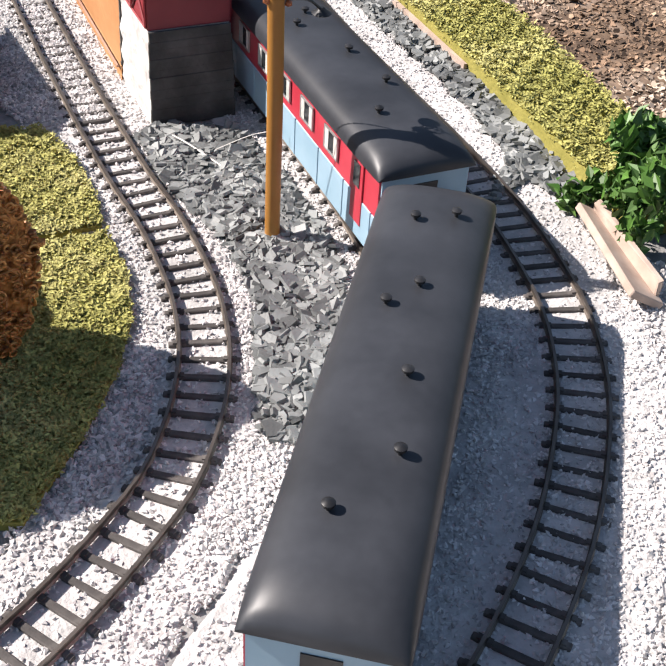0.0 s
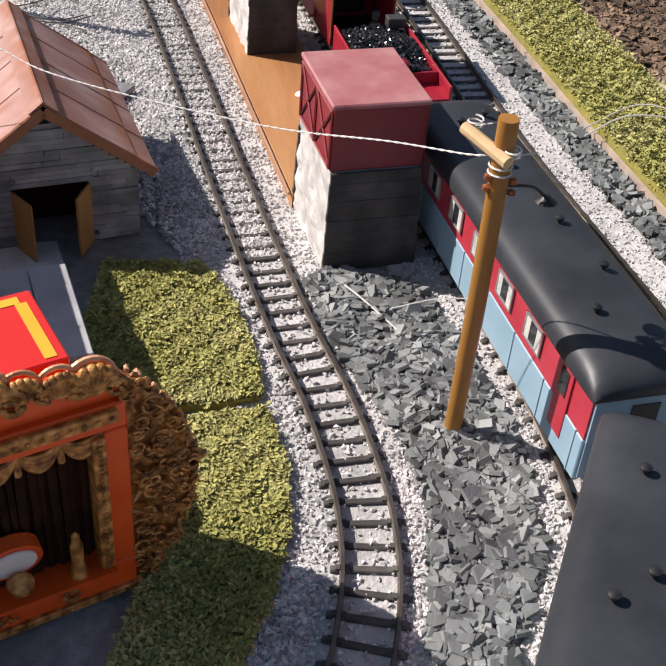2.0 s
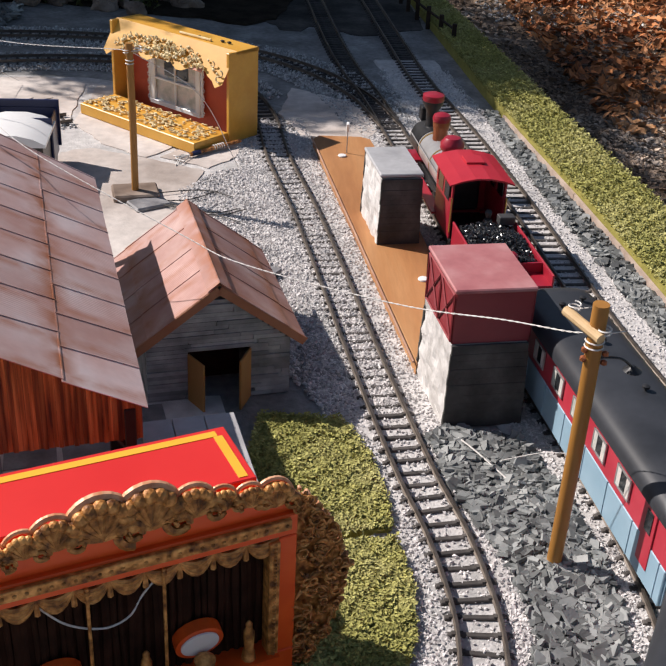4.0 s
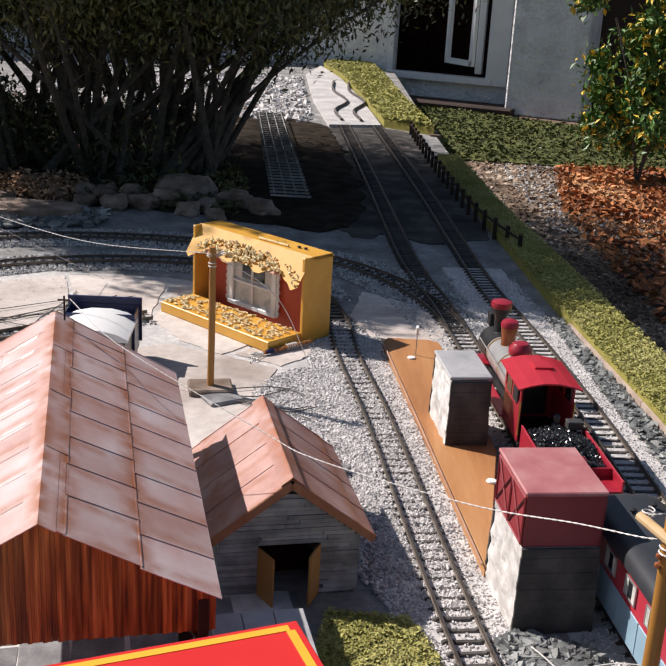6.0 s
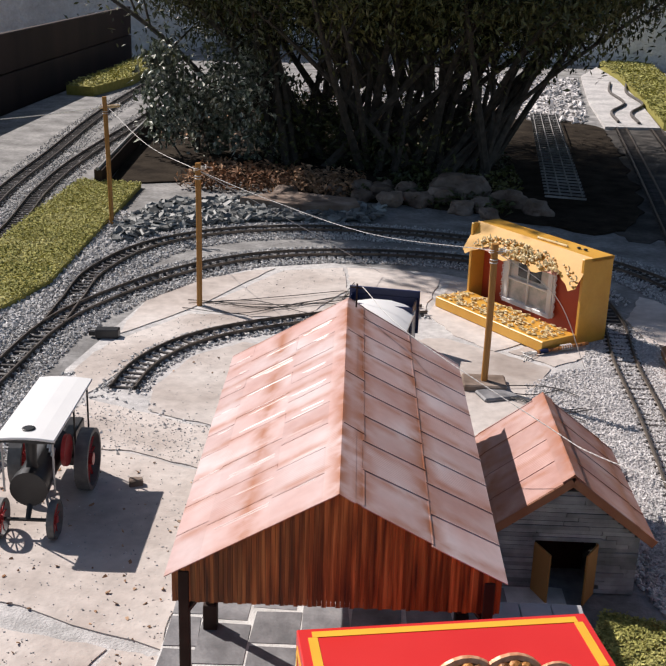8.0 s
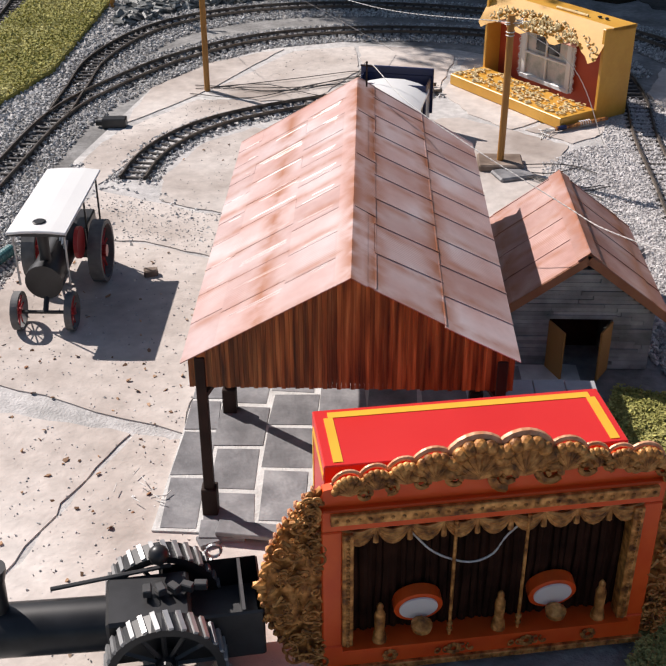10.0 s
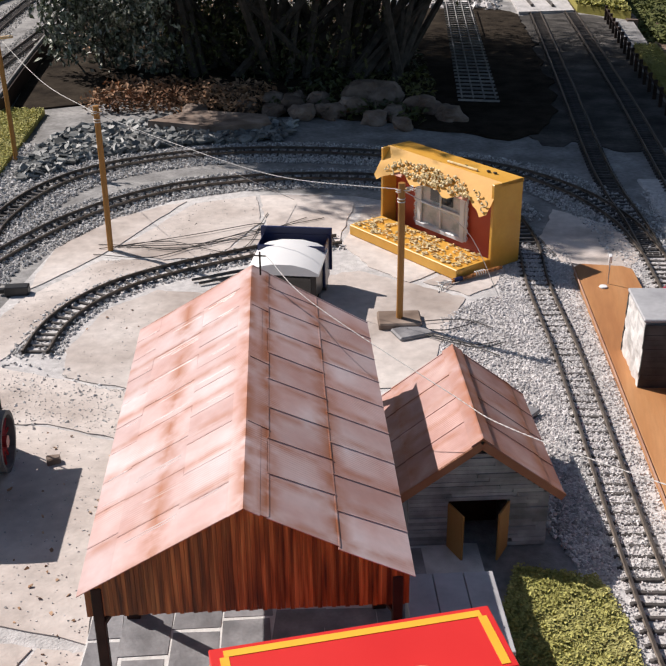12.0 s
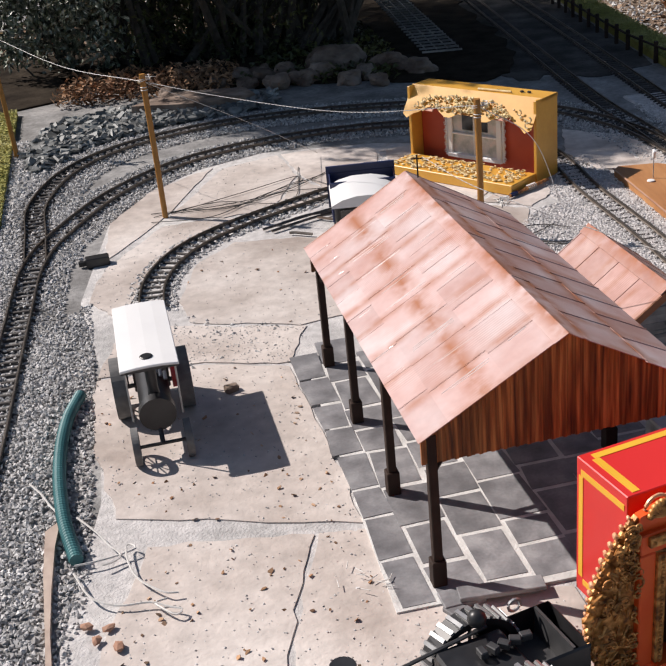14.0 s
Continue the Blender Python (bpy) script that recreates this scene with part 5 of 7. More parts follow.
for x in (-0.12, 0.1):
    for y in (0.03, 0.085):
        bm = bmesh.new()
        rod(bm, (x - 0.005, y, 0.024), (x + 0.005, y, 0.024), 0.024, n=20)
        wheel = part("wheel", bm, M["black"], organ)
        bm = bmesh.new()
        rod(bm, (x - 0.0065, y, 0.024), (x + 0.0065, y, 0.024), 0.014, n=14)
        part("hub", bm, M["orange_red"], wheel)
bm = bmesh.new()
box(bm, (-0.010, 0.058, 0.047), (0.25, 0.08, 0.016))
part("chassis", bm, M["black"], organ)

# ---- yellow fairground stall ----
stall = thing("fairground_stall", pose(-0.135, 1.93, 0, 0, 0, -42.0), "yellow ochre fairground stall with gilt garlands and a white window", "stall")
SWD = 0.185
bm = bmesh.new()
box(bm, (0, 0.045, 0.014), (2 * SWD - 0.006, 0.10, 0.024), bev=0.0015)
part("tray", bm, M["ochre"], stall)
bm = bmesh.new()
r = random.Random(9)
for k in range(230):
    x, y = r.uniform(-SWD + 0.01, SWD - 0.014), r.uniform(0.002, 0.09)
    if r.random() < 0.5:
        a = r.uniform(0, 6.3)
        tube(bm, [(x + 0.006 * math.cos(a + u), y + 0.006 * math.sin(a + u), 0.029) for u in np.linspace(0, 4, 8)], 0.0016, 5)
    else:
        ball(bm, (x, y, 0.0285), r.uniform(0.002, 0.0045), (1.4, 1, 0.5), 1)
part("garland", bm, M["cream"], stall, "cream and gold relief flowers")["kind"] = "stuff"
for s in (-1, 1):
    bm = bmesh.new()
    box(bm, (s * (SWD - 0.004), 0.137, 0.098), (0.008, 0.088, 0.192), bev=0.001)
    part("side_wall", bm, M["ochre"], stall)
bm = bmesh.new()
box(bm, (0, 0.136, 0.098), (2 * SWD - 0.018, 0.005, 0.186))
box(bm, (0, 0.178, 0.098), (2 * SWD - 0.018, 0.005, 0.186))
part("back_wall", bm, M["stage_red"], stall)
bm = bmesh.new()
side_poly(bm, [(-SWD, 0.186), (SWD, 0.186), (SWD, 0.193), (-SWD, 0.193)], 0.113, 0.182)
part("roof", bm, M["ochre"], stall)
bm = bmesh.new()
edge = [(SWD, 0.0)] + [(x, -0.060 + 0.012 * math.cos(x * 60) - (0.016 if abs(x) > SWD - 0.02 else 0)) for x in np.linspace(SWD, -SWD, 25)] + [(-SWD, 0.0)]
lo = [bm.verts.new((x, 0.113 + z * 0.55, 0.193 + z * 0.8)) for x, z in edge]
hi = [bm.verts.new((x, 0.115 + z * 0.55, 0.196 + z * 0.8)) for x, z in edge]
bm.faces.new(lo)
bm.faces.new(hi[::-1])
for i in range(len(edge)):
    bm.faces.new((lo[i], hi[i], hi[(i + 1) % len(edge)], lo[(i + 1) % len(edge)]))
bmesh.ops.triangulate(bm, faces=[f for f in bm.faces if len(f.verts) > 4])
part("fascia", bm, M["ochre"], stall, "sloping ochre fascia with wavy edge")
bm = bmesh.new()
for k in range(150):
    u = r.gauss(0, 0.42)
    x = max(-1, min(1, u)) * (SWD - 0.01)
    w = -0.012 - 0.040 * r.random() * (1 - 0.3 * abs(u)) - 0.02 * abs(u) ** 2
    p = Vector((x, 0.108 + w * 0.55, 0.193 + w * 0.8))
    if r.random() < 0.4:
        a = r.uniform(0, 6.3)
        tube(bm, [p + Vector((0.006 * math.cos(a + q), -0.003, 0.006 * math.sin(a + q))) for q in np.linspace(0, 4, 8)], 0.0017, 5)
    else:
        ball(bm, p, r.uniform(0.0025, 0.0055), (1.2, 0.7, 1), 1)
part("garland", bm, M["cream"], stall, "cream relief garland")["kind"] = "stuff"
for x in (-0.13, 0.085):
    bm = bmesh.new()
    box(bm, (x, 0.0905, 0.152), (0.055, 0.003, 0.024), rx=-34, bev=0.0005)
    part("name_panel", bm, M["pink"], stall, "faded pink panel")
for x, y in ((0.05, 0.14), (0.11, 0.15), (0.128, 0.152)):
    bm = bmesh.new()
    ball(bm, (x, y, 0.196), 0.0045, (1.4, 1, 0.6), 1)
    part("roof_knob", bm, M["black"], stall)
bm = bmesh.new()
rod(bm, (0.0, 0.132, 0.196), (0.09, 0.136, 0.196), 0.003, n=8)
part("roof_rod", bm, M["cream"], stall)
# the white window
win = new("window")
win.parent = stall
for c, s in (((-0.055, 0, 0.085), (0.014, 0.006, 0.125)), ((0.055, 0, 0.085), (0.014, 0.006, 0.125)), ((0, 0, 0.142), (0.122, 0.006, 0.014)), ((0, 0, 0.083), (0.11, 0.006, 0.005)), ((0, 0, 0.085), (0.004, 0.006, 0.12)),
             ((0, 0, 0.028), (0.122, 0.010, 0.010))):
    bm = bmesh.new()
    box(bm, (c[0] * 1.3 - 0.012, 0.126, c[2]), (s[0] * (1.3 if s[0] > 0.05 else 1), s[1], s[2]), bev=0.0012)
    part("window_bar", bm, M["white"], win)
bm = bmesh.new()
box(bm, (-0.012, 0.1315, 0.085), (0.16, 0.003, 0.118))
part("painted_screen", bm, M["lace"], win, "pale painted window screen")
bm = bmesh.new()
box(bm, (-0.012, 0.1285, 0.112), (0.075, 0.003, 0.038), bev=0.0014)
part("dark_opening", bm, M["glass"], win, "dark opening")
for side in (-1, 1):
    bm = bmesh.new()
    for k in range(26):
        z = 0.030 + 0.0046 * k
        x = -0.012 + side * (0.084 + 0.003 * math.sin(k * 1.7))
        tube(bm, [(x + side * 0.004 * math.cos(u), 0.126, z + 0.004 * math.sin(u)) for u in np.linspace(0, 5.5, 7)], 0.0012, 4)
    tube(bm, [(-0.012 + side * 0.083, 0.127, z) for z in np.linspace(0.026, 0.148, 8)], 0.0025, 5)
    part("lace_edge", bm, M["white"], win, "white scalloped edge")
tube_t = thing("wire_bundle", pose(0.02, 1.815, 0.0, 0, 0, 40), "brown stick with taped white wires on the gravel", "stick")
bm = bmesh.new()
rod(bm, (-0.04, 0, 0.008), (0.09, 0.0, 0.012), 0.004, n=8)
part("stick", bm, M["plank"], tube_t)
bm = bmesh.new()
rod(bm, (-0.035, 0, 0.0082), (-0.015, 0, 0.009), 0.0052, n=8)
part("tape", bm, M["navy"], tube_t, "blue tape")
bm = bmesh.new()
for k in range(5):
    tube(bm, [(0.02 + 0.006 * k, 0.006 * math.cos(u), 0.010 + 0.006 * math.sin(u)) for u in np.linspace(0, 6.3, 12)], 0.0012, 4)
part("coil", bm, M["wire"], tube_t, "loops of pale wire")
for k in range(6):
    a = random.Random(k)
    bm = bmesh.new()
    tube(bm, spline([(-0.04, 0, 0.008), (-0.06 + a.uniform(-.01, .01), a.uniform(-.02, .02), 0.004), (-0.075 + a.uniform(-.02, .02), a.uniform(-.03, .03), 0.003)], 0.008), 0.0011, 4)
    part("wire_end", bm, M["wire"], tube_t, "loose pale wire end")

# ---- white and navy model lorry ----
van = thing("model_lorry", pose(-0.332, 1.652, 0, 0, 0, 3), "navy model lorry with domed white cab roof", "lorry")
bm = bmesh.new()
box(bm, (0, 0.065, 0.065), (0.140, 0.07, 0.09), bev=0.002)
bmesh.ops.delete(bm, geom=[f for f in bm.faces if f.normal.z > 0.9 and f.calc_area() > 0.005], context='FACES_ONLY')
part("load_body", bm, M["navy"], van)
bm = bmesh.new()
box(bm, (0, 0.102, 0.078), (0.150, 0.006, 0.092))
part("headboard", bm, M["navy"], van)
bm = bmesh.new()
prof = [(-0.072, 0.090), (0.072, 0.090), (0.072, 0.095), (0.05, 0.106), (0.02, 0.1125), (-0.02, 0.1125), (-0.05, 0.106), (-0.072, 0.095)]
side_poly(bm, prof, -0.08, 0.06)
part("cab_roof", bm, M["white"], van, "domed white roof", True)
bm = bmesh.new()
box(bm, (0, -0.02, 0.055), (0.13, 0.10, 0.07), bev=0.003)
part("cab", bm, M["black"], van)
bm = bmesh.new()
box(bm, (0, -0.0715, 0.068), (0.11, 0.003, 0.03))
part("windscreen", bm, M["glass"], van)
for sx in (-1, 1):
    for y in (-0.05, 0.065):
        bm = bmesh.new()
        rod(bm, (sx * 0.055, y, 0.02), (sx * 0.068, y, 0.02), 0.02, n=18)
        part("wheel", bm, M["black"], van)
bm = bmesh.new()
rod(bm, (-0.03, -0.088, 0.09), (-0.03, -0.088, 0.128), 0.0012, n=5)
rod(bm, (-0.042, -0.088, 0.122), (-0.018, -0.088, 0.122), 0.0012, n=5)
fin = thing("ridge_finial", pose(-0.243, 1.075, 0.305), "small dark T-shaped finial on the barn ridge", "finial")
bm.free()
bm = bmesh.new()
rod(bm, (0, 0, -0.002), (0, 0, 0.034), 0.0014, n=6)
rod(bm, (-0.009, 0, 0.028), (0.009, 0, 0.028), 0.0012, n=6)
part("finial_rod", bm, M["post"], fin)


def spoked(name, parent, x, y, r, w, tyre, rim, spokes=10, tread=0):
    """A spoked traction wheel on an axle along x."""
    bm = bmesh.new()
    n = 36
    rings = []
    for xx, rr in ((-w / 2, r * 0.86), (-w / 2, r), (w / 2, r), (w / 2, r * 0.86)):
        rings.append([bm.verts.new((x + xx, y + rr * math.cos(2 * math.pi * i / n), r + rr * math.sin(2 * math.pi * i / n))) for i in range(n)])
    for a, b in zip(rings, rings[1:] + rings[:1]):
        for i in range(n):
            bm.faces.new((a[i], a[(i + 1) % n], b[(i + 1) % n], b[i]))
    wheel = part(name, bm, tyre, parent)
    bm = bmesh.new()
    rod(bm, (x - w * 0.45, y, r), (x + w * 0.45, y, r), r * 0.2, n=12)
    for k in range(spokes):
        a = 2 * math.pi * k / spokes
        rod(bm, (x, y, r), (x, y + r * 0.87 * math.cos(a), r + r * 0.87 * math.sin(a)), r * 0.045, n=4)
    part("spokes", bm, rim, wheel)
    if tread:
        for k in range(tread):
            a = 2 * math.pi * k / tread
            bm = bmesh.new()
            box(bm, (0, 0, 0), (w * 0.98, r * 0.085, r * 0.06))
            bm.transform(Matrix.Translation((x, y + r * 1.01 * math.cos(a), r + r * 1.01 * math.sin(a))) @ Matrix.Rotation(a - math.pi / 2, 4, 'X') @ Matrix.Rotation(0.25, 4, 'Z'))
            part("tread_bar", bm, M["steel"], wheel, "worn steel tread bar")
    return wheel


# ---- traction engine with white canopy ----
eng = thing("traction_engine", pose(-0.668, 0.90, 0, 0, 0, 13.5), "black model traction engine with white canopy and red wheels", "traction engine")
bm = bmesh.new()
box(bm, (0, 0.024, 0.147), (0.084, 0.232, 0.004), bev=0.001)
bmesh.ops.subdivide_edges(bm, edges=bm.edges[:], cuts=3, use_grid_fill=True)
for v in bm.verts:
    v.co.z -= 1.6 * v.co.x ** 2
canopy = part("canopy", bm, M["white"], eng, "white painted canopy roof")
bm = bmesh.new()
lathe(bm, [(0.0085, 0.0), (0.0095, 0.002), (0.008, 0.003)], 18, pose(-0.002, -0.062, 0.148))
part("chimney_hole", bm, M["black"], canopy)
bm = bmesh.new()
box(bm, (0, -0.088, 0.143), (0.082, 0.006, 0.006))
part("canopy_rail", bm, M["black"], canopy)
for sx in (-1, 1):
    for y in (-0.082, 0.04, 0.125):
        bm = bmesh.new()
        rod(bm, (sx * 0.036, y, 0.06), (sx * 0.036, y, 0.146), 0.0016, n=6)
        part("stanchion", bm, M["steel"] if y < 0 else M["black"], eng)
bm = bmesh.new()
rod(bm, (0, -0.075, 0.068), (0, 0.06, 0.072), 0.024, n=24)
part("boiler", bm, M["black"], eng, "", True)
bm = bmesh.new()
rod(bm, (0, -0.088, 0.067), (0, -0.072, 0.068), 0.027, n=24)
part("smokebox", bm, M["black"], eng, "", True)
bm = bmesh.new()
lathe(bm, [(0.009, 0.0), (0.0075, 0.01), (0.0085, 0.045), (0.0105, 0.055), (0.0105, 0.058)], 16, pose(0, -0.064, 0.09))
part("chimney", bm, M["black"], eng, "", True)
bm = bmesh.new()
box(bm, (0, 0.095, 0.058), (0.056, 0.075, 0.05), bev=0.002)
part("tender_box", bm, M["black"], eng)
bm = bmesh.new()
rod(bm, (0.03, 0.0, 0.088), (0.036, 0.0, 0.088), 0.024, n=24)
part("flywheel", bm, M["tyre_red"], eng, "dark red flywheel")
bm = bmesh.new()
rod(bm, (-0.042, -0.1, 0.026), (0.042, -0.1, 0.026), 0.003, n=6)
rod(bm, (0, -0.1, 0.026), (0, -0.076, 0.05), 0.004, n=6)
part("front_axle", bm, M["black"], eng)
bm = bmesh.new()
rod(bm, (-0.05, 0.055, 0.048), (0.05, 0.055, 0.048), 0.004, n=6)
part("rear_axle", bm, M["black"], eng)
for sx in (-1, 1):
    spoked("front_wheel", eng, sx * 0.038, -0.1, 0.028, 0.010, M["tyre_grey"], M["tyre_red"], 10)
    spoked("rear_wheel", eng, sx * 0.05, 0.055, 0.048, 0.020, M["tyre_grey"], M["tyre_red"], 12)
bm = bmesh.new()
for k in range(6):
    rod(bm, (0.02 - 0.006 * k, -0.03 + 0.012 * k, 0.092), (0.02 - 0.006 * k, -0.02 + 0.012 * k, 0.10), 0.003, n=6)
part("valve_gear", bm, M["steel"], eng)

# ---- black steam roller in front of the organ ----
roller = thing("steam_engine_model", pose(-0.235, 0.256, 0, 0, 0, 24), "black model steam engine with steel-treaded wheels", "steam engine")
for y in (-0.046, 0.046):
    w = new("drive_wheel")
    w.parent = roller
    w.matrix_basis = pose(0.0, y, 0, 0, 0, 90)
    spoked("wheel_rim", w, 0, 0, 0.052, 0.022, M["black"], M["black"], 12)
    for k in range(30):
        a = 2 * math.pi * k / 30
        bm = bmesh.new()
        box(bm, (0, 0, 0), (0.0225, 0.0042, 0.003))
        bm.transform(Matrix.Translation((0, 0.053 * math.cos(a), 0.052 + 0.053 * math.sin(a))) @ Matrix.Rotation(a - math.pi / 2, 4, 'X') @ Matrix.Rotation(0.22, 4, 'Z'))
        part("tread_bar", bm, M["steel"], w, "worn steel tread bar")
bm = bmesh.new()
box(bm, (0.045, 0.005, 0.062), (0.09, 0.075, 0.055), bev=0.002)
bmesh.ops.delete(bm, geom=[f for f in bm.faces if f.normal.z > 0.9 and f.calc_area() > 0.003], context='FACES_ONLY')
part("bunker", bm, M["black"], roller)
bm = bmesh.new()
box(bm, (0.045, 0.005, 0.055), (0.082, 0.068, 0.004))
part("bunker_floor", bm, M["grime"], roller)
bm = bmesh.new()
box(bm, (-0.012, 0.0, 0.066), (0.075, 0.062, 0.05), bev=0.003)
part("engine_frame", bm, M["black"], roller)
bm = bmesh.new()
box(bm, (0.072, 0.005, 0.072), (0.003, 0.068, 0.036))
part("divider", bm, M["grime"], roller)
bm = bmesh.new()
rod(bm, (-0.02, 0.005, 0.058), (-0.16, 0.02, 0.052), 0.025, n=24)
part("boiler", bm, M["black"], roller, "", True)
bm = bmesh.new()
ball(bm, (0.0, 0.03, 0.112), 0.010, sub=2)
part("governor_ball", bm, M["black"], roller, "", True)
bm = bmesh.new()
rod(bm, (-0.1, 0.03, 0.085), (0.01, 0.03, 0.098), 0.0022, n=6)
part("connecting_rod", bm, M["grime"], roller)
bm = bmesh.new()
for k in range(5):
    box(bm, (-0.012 + 0.012 * k, 0.0, 0.098), (0.008, 0.012, 0.008), rz=20 * k, bev=0.001)
part("valve_chest", bm, M["grime"], roller)
bm = bmesh.new()
lathe(bm, [(0.011, 0.0), (0.009, 0.01), (0.010, 0.05), (0.013, 0.062), (0.013, 0.066)], 18, pose(-0.146, 0.02, 0.06))
part("chimney", bm, M["black"], roller, "", True)
for z, y in ((0.075, -0.005), (0.068, 0.02)):
    bm = bmesh.new()
    tube(bm, [(0.096, y + 0.006 * math.cos(u), z + 0.006 * math.sin(u)) for u in np.linspace(0, 6.3, 14)], 0.0014, 5)
    part("hook_ring", bm, M["grime"], roller)
bm = bmesh.new()
tube(bm, [(0.05 + 0.007 * math.cos(u), 0.043, 0.098 + 0.007 * math.sin(u)) for u in np.linspace(0, 6.3, 16)], 0.0018, 5)
part("lifting_eye", bm, M["steel"], roller)
cable("tow_wire", [(-0.152, 0.294, 0.06), (-0.13, 0.33, 0.055), (-0.105, 0.36, 0.05)], 0.0012, M["steel"], "thin metal tow link between engine and organ", 0.006)

# ---- teal hose and string ----
hose = thing("ribbed_hose", Matrix(), "short length of ribbed teal hose on the gravel", "hose")
hp = spline([(-0.812, 1.0, 0.010), (-0.815, 0.93, 0.011), (-0.809, 0.86, 0.011), (-0.797, 0.79, 0.011), (-0.78, 0.72, 0.011), (-0.755, 0.64, 0.011), (-0.722, 0.56, 0.010)], 0.002)
bm = bmesh.new()
tube(bm, hp, [0.0090 + 0.0008 * (1 if i % 3 == 0 else -0.4) for i in range(len(hp))], 14)
part("tube", bm, M["teal"], hose)
for line in ([(-0.722, 0.549), (-0.698, 0.553), (-0.672, 0.564), (-0.649, 0.576), (-0.663, 0.586), (-0.654, 0.549), (-0.634, 0.513), (-0.6, 0.485), (-0.582, 0.484)],
             [(-0.72, 0.534), (-0.688, 0.484), (-0.652, 0.467), (-0.614, 0.468), (-0.593, 0.46), (-0.573, 0.452), (-0.58, 0.444), (-0.599, 0.457), (-0.608, 0.468), (-0.594, 0.473)],
             [(-0.83, 0.746), (-0.803, 0.712), (-0.785, 0.685), (-0.766, 0.661)],
             [(-0.742, 0.654), (-0.708, 0.616), (-0.686, 0.588), (-0.666, 0.564), (-0.673, 0.553), (-0.686, 0.545)]):
    cable("loose_string", [(x, y, 0.0095 + 0.001 * (i % 2)) for i, (x, y) in enumerate(line)], 0.0014, M["wire"], "pale string curling on the gravel beside the hose", 0.006)
strip = thing("edging_strip", Matrix(), "weathered pinkish timber strip between track and gravel", "edging")
bm = bmesh.new()
slab_poly(bm, [(-0.764, 0.652), (-0.779, 0.628), (-0.758, 0.533), (-0.729, 0.423), (-0.70, 0.31), (-0.692, 0.31), (-0.711, 0.38), (-0.723, 0.423), (-0.741, 0.504), (-0.758, 0.595)], -0.01, 0.009)
part("plank", bm, M["arm_faded"], strip)
for i, (x, y) in enumerate(((-0.685, 0.437), (-0.656, 0.434), (-0.667, 0.412), (-0.64, 0.4))):
    bm = bmesh.new()
    ball(bm, (0, 0, 0), 0.008, (1.2, 0.8, 0.5), 1)
    for v in bm.verts:
        v.co *= 1 + 0.5 * noise.noise(v.co * 90 + Vector((i, 0, 0)))
    bm.transform(pose(x, y, 0.006, 0, 0, 40 * i))
    tagged(link("brick_fragment", bm, M["terracotta"]), "broken piece of red brick in the gravel", "brick", "brick fragments in the gravel")
pts_box = thing("point_motor", pose(-0.905, 1.60, 0, 0, 0, 15), "small black point motor box beside the track", "point motor")
bm = bmesh.new()
box(bm, (0, 0, 0.009), (0.05, 0.026, 0.02), bev=0.002)
part("housing", bm, M["black"], pts_box)
bm = bmesh.new()
box(bm, (-0.03, 0.005, 0.006), (0.02, 0.012, 0.01), bev=0.001)
part("lever", bm, M["black"], pts_box)
for c, rz in (((0.02, 1.31, 0.004), 20), ((0.09, 1.26, 0.007), -25), ((0.14, 1.24, 0.008), 60)):
    bm = bmesh.new()
    box(bm, (0, 0, 0), (0.075, 0.045, 0.008), bev=0.001)
    bm.transform(pose(*c, 0, 0, rz))
    tagged(link("slate_piece", bm, M["slab"]), "flat grey slate piece lying on the gravel", "slate slab", "slates behind the shed")
for c, rz, s in (((-0.565, 0.99, 0.006), 30, (0.022, 0.015, 0.012)), ((-0.42, 1.75, 0.006), -30, (0.05, 0.006, 0.006)), ((0.838, 0.45, 0.012), 88, (0.155, 0.008, 0.03))):
    bm = bmesh.new()
    box(bm, (0, 0, 0), s, bev=0.002)
    for v in bm.verts:
        v.co += Vector((random.uniform(-1, 1), random.uniform(-1, 1), 0)) * 0.002
    bm.transform(pose(*c, 0, 0, rz))
    tagged(link("broken_tile" if s[0] > 0.09 else "grey_stone", bm, M["arm_faded"] if s[0] > 0.09 else M["rock"]), "weathered brown tile edge standing by the hedge" if s[0] > 0.09 else "small grey stone on the paving", "tile" if s[0] > 0.09 else "stone")

for k, (p, q) in enumerate((((-0.56, 1.715), (-0.30, 1.86)), ((-0.54, 1.70), (-0.29, 1.83)), ((-0.52, 1.745), (-0.36, 1.80)), ((-0.50, 1.68), (-0.45, 1.66)))):
    bm = bmesh.new()
    m2 = ((p[0] + q[0]) / 2 - 0.008 * k, (p[1] + q[1]) / 2 + 0.012)
    tube(bm, spline([(*p, 0.006), (*m2, 0.007), (*q, 0.006)], 0.02), 0.0032, 5)
    tagged(link("spare_rail", bm, M["rail"]), "dark spare rail lying beside the siding", "rail", "spare rails")
# ---- the train ----
LOCO = pose(0.498, 1.312, 0, 0, 0, 5.6)
loco = thing("steam_locomotive", LOCO, "red model steam locomotive with silver boiler and open-backed cab", "locomotive")
CW = 0.044


def axle_pair(parent, name, y, r, x=0.0225, m=None):
    for s in (-1, 1):
        bm = bmesh.new()
        rod(bm, (s * (x - 0.002), y, 0.011 + r), (s * (x + 0.003), y, 0.011 + r), r, n=20)
        rod(bm, (s * (x - 0.004), y, 0.011 + r), (s * (x - 0.002), y, 0.011 + r), r + 0.0018, n=20)
        part(name, bm, m or M["black"], parent)


